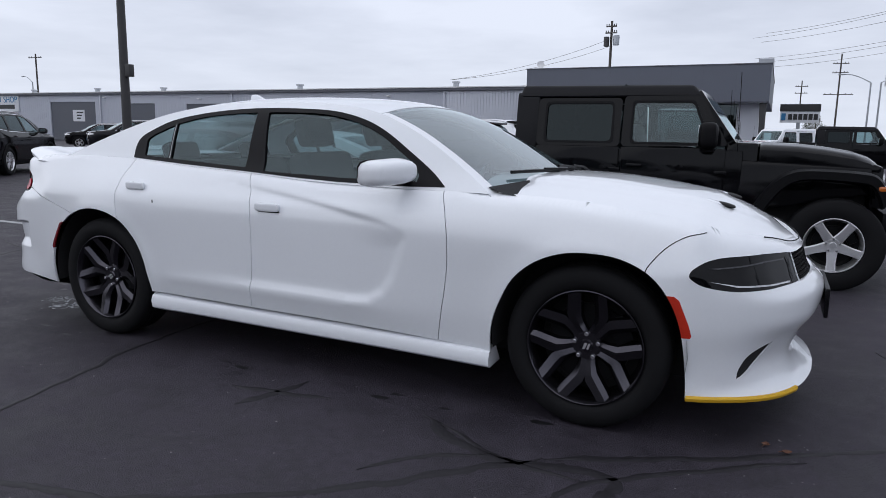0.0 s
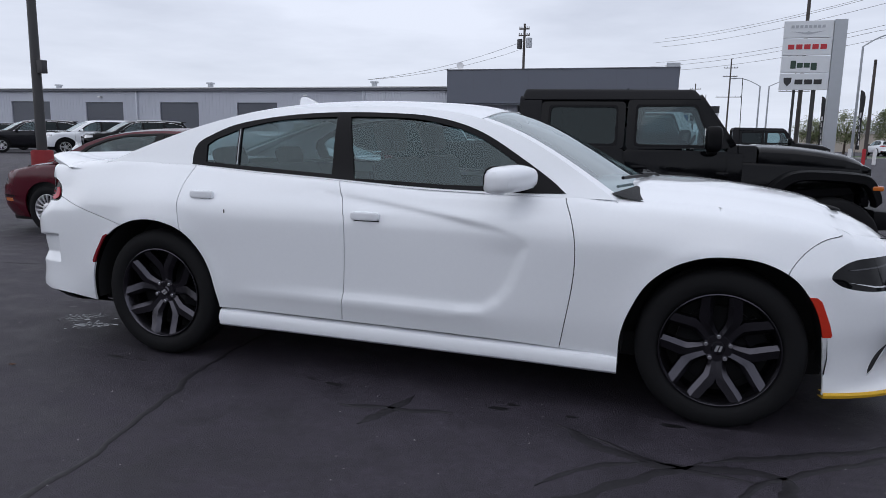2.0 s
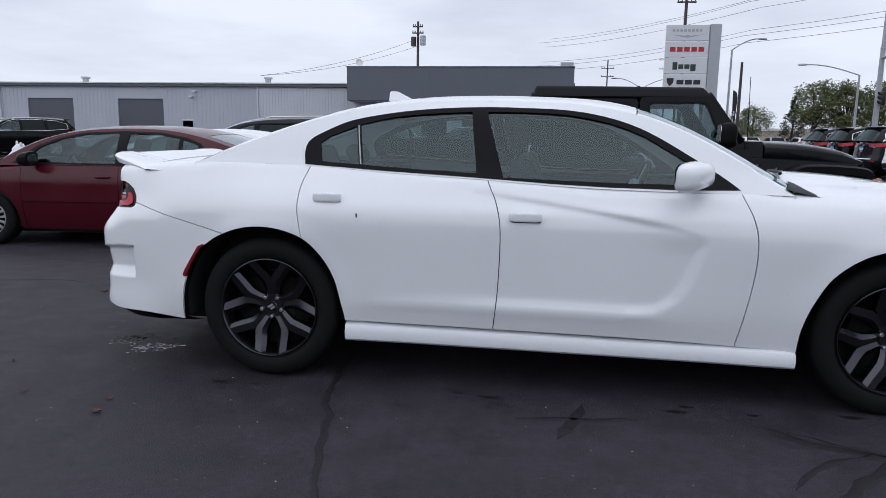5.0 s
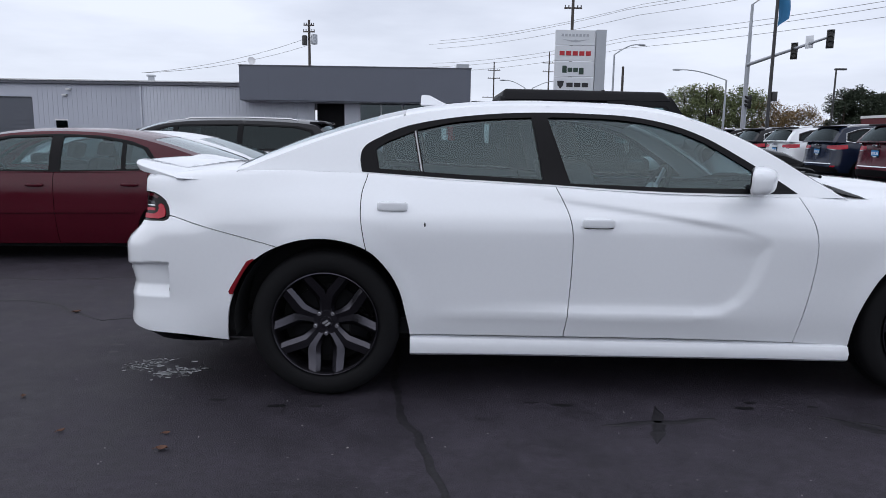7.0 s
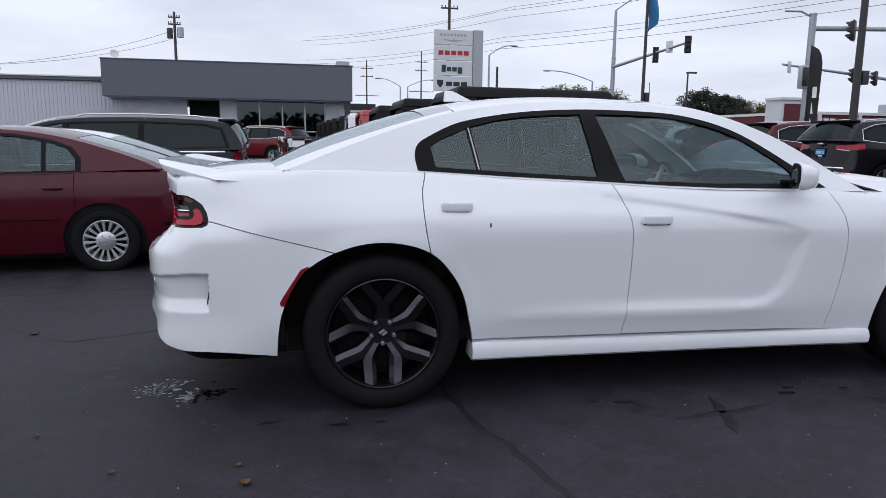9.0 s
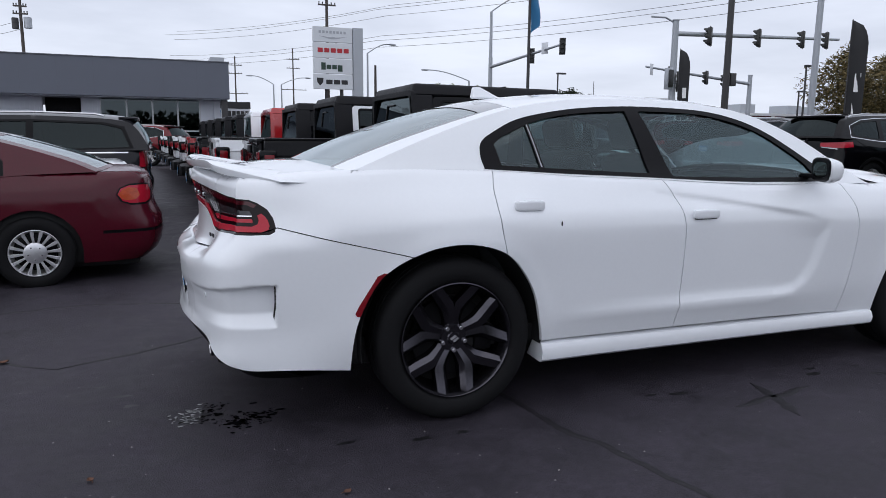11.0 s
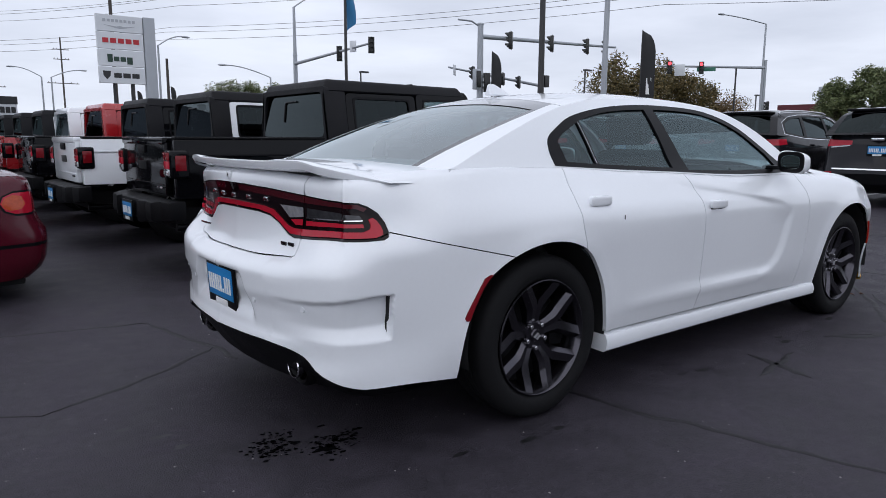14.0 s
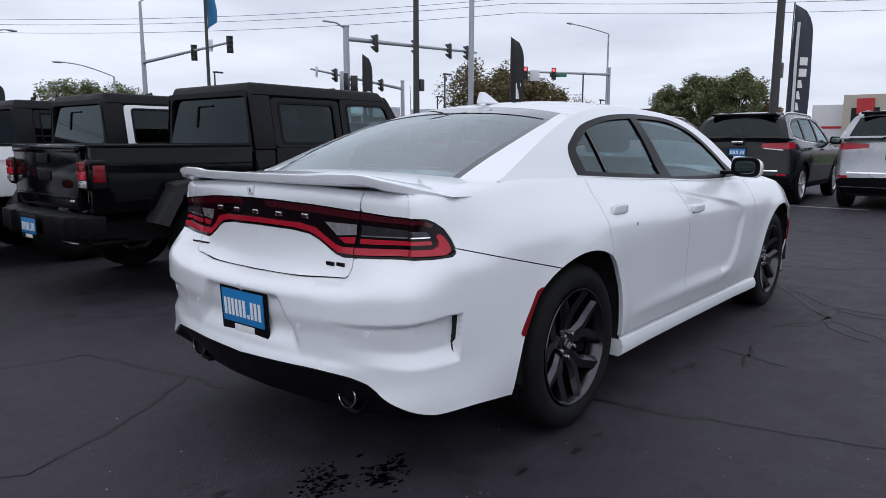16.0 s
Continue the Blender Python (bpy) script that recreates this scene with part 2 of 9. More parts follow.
def pchip(pts):
    """A smooth curve through (x, y) that never overshoots."""
    pts = sorted(pts)
    x, y = np.array([p[0] for p in pts], float), np.array([p[1] for p in pts], float)
    h, s = np.diff(x), np.diff(y) / np.diff(x)
    d = np.zeros(len(x))
    d[0], d[-1] = s[0], s[-1]
    for i in range(1, len(x) - 1):
        if s[i - 1] * s[i] > 0:
            w1, w2 = 2 * h[i] + h[i - 1], h[i] + 2 * h[i - 1]
            d[i] = (w1 + w2) / (w1 / s[i - 1] + w2 / s[i])

    def f(q):
        q = np.clip(np.asarray(q, float), x[0], x[-1])
        i = np.clip(np.searchsorted(x, q) - 1, 0, len(x) - 2)
        t = (q - x[i]) / h[i]
        return y[i] * (1 + 2 * t) * (1 - t) ** 2 + h[i] * d[i] * t * (1 - t) ** 2 + y[i + 1] * t * t * (3 - 2 * t) + h[i] * d[i + 1] * t * t * (t - 1)
    return f


def spline(pts, n=12):
    p = np.array(pts, float)
    p = np.vstack([2 * p[0] - p[1], p, 2 * p[-1] - p[-2]])
    out = []
    for i in range(1, len(p) - 2):
        for k in range(n):
            t = k / n
            a, b, c, d = p[i - 1], p[i], p[i + 1], p[i + 2]
            out.append(0.5 * (2 * b + (c - a) * t + (2 * a - 5 * b + 4 * c - d) * t * t + (3 * b - a - 3 * c + d) * t ** 3))
    out.append(p[-2])
    return np.array(out)


def resample(poly, step):
    p = np.array(poly, float)
    L = np.concatenate([[0], np.cumsum(np.linalg.norm(np.diff(p, axis=0), axis=1))])
    n = max(1, int(round(L[-1] / step)))
    keep = np.unique(np.concatenate([np.linspace(0, L[-1], n + 1), L]))
    keep = keep[np.concatenate([[True], np.diff(keep) > step * 0.15])]
    return np.stack([np.interp(keep, L, p[:, k]) for k in range(p.shape[1])], 1)


def inside(poly, q):
    p, q = np.array(poly, float), np.asarray(q, float)
    r = np.zeros(len(q), bool)
    for a, b in zip(p, np.roll(p, -1, 0)):
        c = (a[1] > q[:, 1]) != (b[1] > q[:, 1])
        with np.errstate(divide="ignore", invalid="ignore"):
            r ^= c & (q[:, 0] < (b[0] - a[0]) * (q[:, 1] - a[1]) / (b[1] - a[1]) + a[0])
    return r


def edge_distance(line, q):
    """Distance of the points q from a polyline."""
    p, q = np.array(line, float), np.asarray(q, float)
    best = np.full(len(q), 1e9)
    for a, b in zip(p, p[1:]):
        ab = b - a
        t = np.clip(((q - a) @ ab) / max(ab @ ab, 1e-12), 0, 1)
        best = np.minimum(best, np.linalg.norm(q - a - t[:, None] * ab, axis=1))
    return best


def smooth01(t):
    t = np.clip(t, 0, 1)
    return t * t * (3 - 2 * t)


def offset_line(line, w):
    p = np.array(line, float)
    t = np.gradient(p, axis=0)
    t /= np.linalg.norm(t, axis=1)[:, None] + 1e-12
    n = np.stack([-t[:, 1], t[:, 0]], 1)
    return p + n * w, p - n * w


def carve(lines, closed, extra, step, region):
    """Triangulates a flat stretch along the given lines: points, triangles, and the region's number for each triangle."""
    from mathutils.geometry import delaunay_2d_cdt
    pts, edges = [], []
    for line, c in [(l, False) for l in lines] + [(l, True) for l in closed]:
        r = resample(np.vstack([line, line[:1]]) if c else line, step)
        if c:
            r = r[:-1]
        k = len(pts)
        pts.extend(r.tolist())
        edges += [(k + i, k + i + 1) for i in range(len(r) - 1)] + ([(k + len(r) - 1, k)] if c else [])
    fixed = np.array(pts)
    ok = np.ones(len(extra), bool)
    for i in range(0, len(extra), 800):
        d = np.min(np.linalg.norm(extra[i:i + 800, None] - fixed[None], axis=2), axis=1)
        ok[i:i + 800] = d > step * 0.42
    pts.extend(extra[ok].tolist())
    v, _, f, *_ = delaunay_2d_cdt([Vector(p) for p in pts], edges, [], 0, 1e-5)
    v = np.array([tuple(p) for p in v])
    f = np.array(f)
    return v, f, region(v[f].mean(1))


def shell_bm(pos, tris, inward, thick, mirror=None, open_edge=None):
    """A panel from triangles, its rim folded inwards. mirror: None, 'left' (only the mirrored one) or 'both'."""
    used, idx = np.unique(tris, return_inverse=True)
    idx = idx.reshape(-1, 3)
    o = bmesh.new()
    for side in ((1,) if mirror is None else (-1,) if mirror == "left" else (1, -1)):
        k = np.array([1, side, 1])
        vs = [o.verts.new(p * k) for p in pos[used]]
        pu, iu = pos[used], inward[used]
        turn = np.cross(pu[idx[:, 1]] - pu[idx[:, 0]], pu[idx[:, 2]] - pu[idx[:, 0]])
        flip = (float(np.sum(turn * -iu[idx].mean(1))) < 0) != (side < 0)
        for t in idx:
            q = [vs[i] for i in t]
            if len(set(q)) < 3:
                continue
            try:
                o.faces.new(q[::-1] if flip else q)
            except ValueError:
                pass
        if thick:
            rim = {}
            free = {v for v, u in zip(vs, used) if open_edge is not None and open_edge[u]}
            look_in = {v: Vector(inward[u] * k) for v, u in zip(vs, used)}
            for e in [e for e in o.edges if len(e.link_faces) == 1 and e.verts[0] in look_in and e.verts[1] in look_in]:
                if mirror == "both" and abs(e.verts[0].co.y) < 1e-4 and abs(e.verts[1].co.y) < 1e-4:
                    continue
                if open_edge is not None and all(v in free for v in e.verts):
                    continue
                e.smooth = False
                a, b = e.verts
                for v in (a, b):
                    if v not in rim:
                        rim[v] = o.verts.new(v.co + look_in[v] * thick)
                lp = e.link_loops[0]
                a, b = lp.vert, lp.link_loop_next.vert
                o.faces.new((b, a, rim[a], rim[b]))
    if mirror == "both":
        bmesh.ops.remove_doubles(o, verts=[v for v in o.verts if abs(v.co.y) < 1e-3], dist=2e-4)
    return o


class Skin:
    """The lower body of a car, unrolled: s runs from the nose's middle along the flank (y < 0) to the tail's middle, z upwards."""

    def __init__(self, plan, sections, top, bottom, roll, sculpt=None):
        self.p = spline(plan, 24)
        self.s = np.concatenate([[0], np.cumsum(np.linalg.norm(np.diff(self.p, axis=0), axis=1))])
        t = np.gradient(self.p, axis=0)
        t /= np.linalg.norm(t, axis=1)[:, None]
        t[0], t[-1] = (0, -1), (0, 1)
        self.n = np.stack([t[:, 1], -t[:, 0]], 1)
        self.k = int(np.argmin(self.p[:, 1]))
        self.end = self.s[-1]
        self.sec = sorted([(self.at(k), pchip(v)) for k, v in sections], key=lambda q: q[0])
        self.top = pchip([(self.at(k), z) for k, z in top])
        self.bottom = pchip([(self.at(k), z) for k, z in bottom])
        self.roll = pchip([(self.at(k), r) for k, r in roll])
        self.sculpt = sculpt

    def at(self, k):
        """s of ('x', x) on the flank, ('r', y) on the tail or ('f', y) on the nose."""
        w, v = k if isinstance(k, tuple) else ("x", k)
        if w == "x":
            return float(np.interp(-v, -self.p[:, 0], self.s))
        if w == "r":
            return float(np.interp(v, self.p[self.k:, 1], self.s[self.k:]))
        return float(np.interp(-v, -self.p[:self.k, 1], self.s[:self.k]))

    def line(self, pts):
        return np.array([(self.at(k), z) for k, z in pts])

    def inset(self, s, z):
        ss = np.array([q[0] for q in self.sec])
        d = np.stack([q[1](z) for q in self.sec])
        i = np.clip(np.searchsorted(ss, s) - 1, 0, len(ss) - 2)
        t = smooth01((s - ss[i]) / (ss[i + 1] - ss[i]))
        j = np.arange(len(s))
        d = d[i, j] * (1 - t) + d[i + 1, j] * t
        r = self.roll(s)
        u = np.clip(z - (self.top(s) - r), 0, r * 0.9995)
        d = d + r - np.sqrt(r * r - u * u)
        if self.sculpt:
            x = np.interp(s, self.s, self.p[:, 0])
            y = np.interp(s, self.s, self.p[:, 1])
            d = d + self.sculpt(x, y, z, s)
        return d

    def place(self, s, z, deeper=0.0):
        s, z = np.asarray(s, float), np.asarray(z, float)
        d = self.inset(s, z) + deeper
        out = [np.interp(s, self.s, self.p[:, k]) + np.interp(s, self.s, self.n[:, k]) * d for k in (0, 1)]
        return np.stack([out[0], np.minimum(out[1], 0.0), z], 1)

    def inward(self, s):
        return np.stack([np.interp(s, self.s, self.n[:, 0]), np.interp(s, self.s, self.n[:, 1]), 0 * np.asarray(s)], 1)


def skin_panels(sk, car, arches, seams, regions, panels, step=0.03, gap=0.0022, thick=0.02, fine_top=True, fine=()):
    """Cuts the skin into panels. regions: [(name, test(points))] in order of rank, the first that holds wins;
    panels: name -> (part name, material, 'sides' or 'whole', thickness, label)."""
    ss = np.linspace(0, sk.end, int(sk.end / step) + 1)
    top, bot = np.stack([ss, sk.top(ss)], 1), np.stack([ss, sk.bottom(ss)], 1)
    lines, closed, gaps = [top, bot], [np.array(a) for a in arches], []
    for sm in seams:
        sm = resample(sm, step)
        a, b = offset_line(sm, gap)
        lines += [a, b]
        gaps.append(np.vstack([a, b[::-1]]))
    for name, test in regions:
        if not callable(test):
            closed.append(np.array(test))
    g = []
    for s in ss:
        zb, zt = float(sk.bottom(s)), float(sk.top(s))
        n = max(2, int((zt - zb) / step))
        g += [(s, zb + (zt - zb) * k / n) for k in range(1, n)]
        if fine_top:
            r = float(sk.roll(s))
            g += [(s + step * 0.5, zt - r * f) for f in (0.03, 0.12, 0.3, 0.55, 0.8)]
    g = np.array(g)
    for s0, s1, z0, z1, d in fine:
        g = g[~((g[:, 0] > s0) & (g[:, 0] < s1) & (g[:, 1] > z0) & (g[:, 1] < z1))]
        a, b = np.meshgrid(np.arange(s0, s1, d), np.arange(z0, z1, d))
        a = a + (np.arange(a.shape[0]) % 2)[:, None] * d * 0.5
        q = np.stack([a.ravel(), b.ravel()], 1)
        q = q[(q[:, 1] < sk.top(q[:, 0]) - 0.01) & (q[:, 1] > sk.bottom(q[:, 0]) + 0.01)]
        g = np.vstack([g, q])
    g = g[(g[:, 0] > 0) & (g[:, 0] < sk.end)]

    def region(c):
        r = np.full(len(c), -1)
        for k in range(len(regions) - 1, -1, -1):
            test = regions[k][1]
            ok = test(c) if callable(test) else inside(test, c)
            r[ok] = k
        bad = (c[:, 1] > sk.top(c[:, 0]) + 1.5e-3) | (c[:, 1] < sk.bottom(c[:, 0]) - 1.5e-3)
        for a in arches:
            bad |= inside(a, c)
        for a in gaps:
            bad |= inside(a, c)
        r[bad] = -1
        return r
    v, f, r = carve(lines, closed, g, step, region)
    off = (v[:, 1] > sk.top(v[:, 0]) + 0.012) | (v[:, 1] < sk.bottom(v[:, 0]) - 0.012) | (v[:, 0] > sk.end + 1e-4) | (v[:, 0] < -1e-4)
    r[off[f].any(1)] = -1
    inw = sk.inward(v[:, 0])
    upper = v[:, 1] > sk.top(v[:, 0]) - 0.002
    made = {}
    for k, (name, _) in enumerate(regions):
        if not (r == k).any() or name not in panels:
            continue
        pname, material, how, th, label = panels[name][:5]
        pos = sk.place(v[:, 0], v[:, 1], panels[name][5] if len(panels[name]) > 5 else 0.0)
        tr = f[r == k]
        if how == "whole":
            made[name] = [part(pname, shell_bm(pos, tr, inw, th, "both", upper), material, car, label)]
        else:
            made[name] = [part(pname, shell_bm(pos, tr, inw, th, None, upper), material, car, label), part(pname, shell_bm(pos, tr, inw, th, "left", upper), material, car, label)]
    return made


def side_panels(flank, car, outline, regions, panels, step=0.03, thick=0.012):
    """Cuts the upper flank (x, z), at y = -flank(x, z), into pillars, trim and panes."""
    outline = np.array(outline)
    x0, z0 = outline.min(0)
    x1, z1 = outline.max(0)
    g = np.array([(x, z) for x in np.arange(x0, x1, step) for z in np.arange(z0, z1, step)])
    closed = [outline] + [np.array(t) for _, t in regions if t is not None]

    def region(c):
        r = np.full(len(c), -1)
        for k in range(len(regions) - 1, -1, -1):
            r[inside(outline if regions[k][1] is None else regions[k][1], c)] = k
        r[~inside(outline, c)] = -1
        return r
    v, f, r = carve([], closed, g, step, region)
    inw = np.tile(np.array([0, 0.97, -0.25]), (len(v), 1))
    made = {}
    for k, (name, _) in enumerate(regions):
        if not (r == k).any():
            continue
        pname, material, deeper, th, label = panels[name]
        pos = np.stack([v[:, 0], -flank(v[:, 0], v[:, 1]) + deeper, v[:, 1]], 1)
        made.setdefault(name, [])
        for side in (None, "left"):
            made[name].append(part(pname, shell_bm(pos, f[r == k], inw, th, side), material, car, label))
    return made


def roof_loft(rail, centre, flank, power=2.4, n=8):
    """Dense rails (right edge) and middle lines of a car's top: arrays of points, one row for each station."""
    a, b = spline(rail, n), spline(centre, n)
    edge = np.stack([a[:, 0], -flank(a[:, 0], a[:, 1]), a[:, 1]], 1)
    mid = np.stack([b[:, 0], 0 * b[:, 0], b[:, 1]], 1)

    def row(i, q):
        """Point at station i (a float) across at q from -1 (right) to 1."""
        k = np.arange(len(edge))
        e = np.array([np.interp(i * n, k, edge[:, j]) for j in range(3)])
        m = np.array([np.interp(i * n, k, mid[:, j]) for j in range(3)])
        w = 1 - abs(q) ** power
        return (e[0] + (m[0] - e[0]) * w, -q * e[1], e[2] + (m[2] - e[2]) * w)
    return row


def loft_bm(row, stations, qs, lift=0.0):
    rows = []
    for i in stations:
        rows.append([Vector(row(i, q)) + Vector((0, 0, lift)) for q in (qs(i) if callable(qs) else qs)])
    o = grid_bm(rows)
    o.normal_update()
    if sum(f.normal.z for f in o.faces) < 0:
        bmesh.ops.reverse_faces(o, faces=o.faces)
    return o


def fold_rim(o, depth, down=Vector((0, 0, -1))):
    """Folds the open rim of a sheet down, so that it has a thickness."""
    rim = {}
    for e in [e for e in o.edges if len(e.link_faces) == 1]:
        e.smooth = False
        lp = e.link_loops[0]
        a, b = lp.vert, lp.link_loop_next.vert
        for v in (a, b):
            if v not in rim:
                rim[v] = o.verts.new(v.co + down * depth)
        o.faces.new((b, a, rim[a], rim[b]))
    return o
# ---- ground ----
def ground_material():
    m, n, l, b = shader("asphalt")
    tc = n.new("ShaderNodeTexCoord")
    def noise_node(scale, detail=4, rough=0.55):
        k = n.new("ShaderNodeTexNoise")
        k.inputs["Scale"].default_value, k.inputs["Detail"].default_value, k.inputs["Roughness"].default_value = scale, detail, rough
        l.new(tc.outputs["Object"], k.inputs["Vector"])
        return k
    a, c, d, e = noise_node(0.35, 6), noise_node(4.0, 6, 0.65), noise_node(120, 3, 0.7), noise_node(22, 8, 0.78)
    r = n.new("ShaderNodeValToRGB")
    r.color_ramp.elements[0].position, r.color_ramp.elements[0].color = 0.32, (0.0112, 0.0095, 0.0136, 1)
    r.color_ramp.elements[1].position, r.color_ramp.elements[1].color = 0.70, (0.044, 0.0370, 0.0512, 1)
    mixf = n.new("ShaderNodeMath"); mixf.operation = "MULTIPLY_ADD"; mixf.inputs[1].default_value = 0.55
    l.new(c.outputs["Fac"], mixf.inputs[0])
    half = n.new("ShaderNodeMath"); half.operation = "MULTIPLY"; half.inputs[1].default_value = 0.45
    l.new(a.outputs["Fac"], half.inputs[0]); l.new(half.outputs[0], mixf.inputs[2])
    l.new(mixf.outputs[0], r.inputs[0])
    worn = n.new("ShaderNodeMapRange"); worn.inputs[1].default_value, worn.inputs[2].default_value, worn.inputs[3].default_value, worn.inputs[4].default_value = 0.32, 0.70, 0.62, 1.42
    l.new(e.outputs["Fac"], worn.inputs[0])
    tone = n.new("ShaderNodeVectorMath"); tone.operation = "SCALE"
    l.new(r.outputs[0], tone.inputs[0]); l.new(worn.outputs[0], tone.inputs["Scale"])
    grain = n.new("ShaderNodeMix"); grain.data_type = "RGBA"; grain.blend_type = "OVERLAY"; grain.inputs["Factor"].default_value = 1.0
    l.new(tone.outputs[0], grain.inputs["A"]); l.new(d.outputs["Fac"], grain.inputs["B"])
    # pale stones that stand in the worn binder
    cell = n.new("ShaderNodeTexVoronoi"); cell.inputs["Scale"].default_value = 26.0
    l.new(tc.outputs["Object"], cell.inputs["Vector"])
    tiny = n.new("ShaderNodeMath"); tiny.operation = "LESS_THAN"; tiny.inputs[1].default_value = 0.13
    l.new(cell.outputs["Distance"], tiny.inputs[0])
    split = n.new("ShaderNodeSeparateXYZ"); l.new(cell.outputs["Color"], split.inputs[0])
    rare = n.new("ShaderNodeMath"); rare.operation = "GREATER_THAN"; rare.inputs[1].default_value = 0.955
    l.new(split.outputs[0], rare.inputs[0])
    both = n.new("ShaderNodeMath"); both.operation = "MULTIPLY"
    l.new(tiny.outputs[0], both.inputs[0]); l.new(rare.outputs[0], both.inputs[1])
    stone = n.new("ShaderNodeMix"); stone.data_type = "RGBA"; stone.inputs["B"].default_value = (0.13, 0.12, 0.125, 1)
    l.new(both.outputs[0], stone.inputs["Factor"]); l.new(grain.outputs["Result"], stone.inputs["A"])
    l.new(stone.outputs["Result"], b.inputs["Base Color"])
    b.inputs["Specular IOR Level"].default_value = 0.35
    rr = n.new("ShaderNodeMapRange"); rr.inputs[1].default_value, rr.inputs[2].default_value, rr.inputs[3].default_value, rr.inputs[4].default_value = 0.35, 0.7, 0.55, 0.8
    l.new(c.outputs["Fac"], rr.inputs[0]); l.new(rr.outputs[0], b.inputs["Roughness"])
    bp = n.new("ShaderNodeBump"); bp.inputs["Strength"].default_value, bp.inputs["Distance"].default_value = 0.9, 0.006
    l.new(d.outputs["Fac"], bp.inputs["Height"]); l.new(bp.outputs[0], b.inputs["Normal"])
    return m


def ground_z(x, y):
    """The lot dips a hand's width towards the used row."""
    return -0.09 * math.exp(-((x + 7) / 6) ** 2 - ((y - 6) / 6) ** 2) * float(smooth01((y - 1.0) / 1.6))


def uneven(near, far, n_near, n_far):
    a = np.linspace(0, near, n_near + 1)
    b = np.geomspace(near, far, n_far + 1)[1:]
    return np.concatenate([-b[::-1], -a[::-1][:-1], a, b])


o = grid_bm([[Vector((x, y, ground_z(x, y))) for y in uneven(20, 2500, 50, 14)] for x in uneven(20, 2500, 50, 14)], flip=True)
o.normal_update()
if o.faces[:][0].normal.z < 0:
    bmesh.ops.reverse_faces(o, faces=o.faces)
tagged(part("ground", o, ground_material()), "dark worn wet asphalt of the car lot", "ground", kind="structure")
# ---- parts that all vehicles share ----
TYRE_CACHE = {}


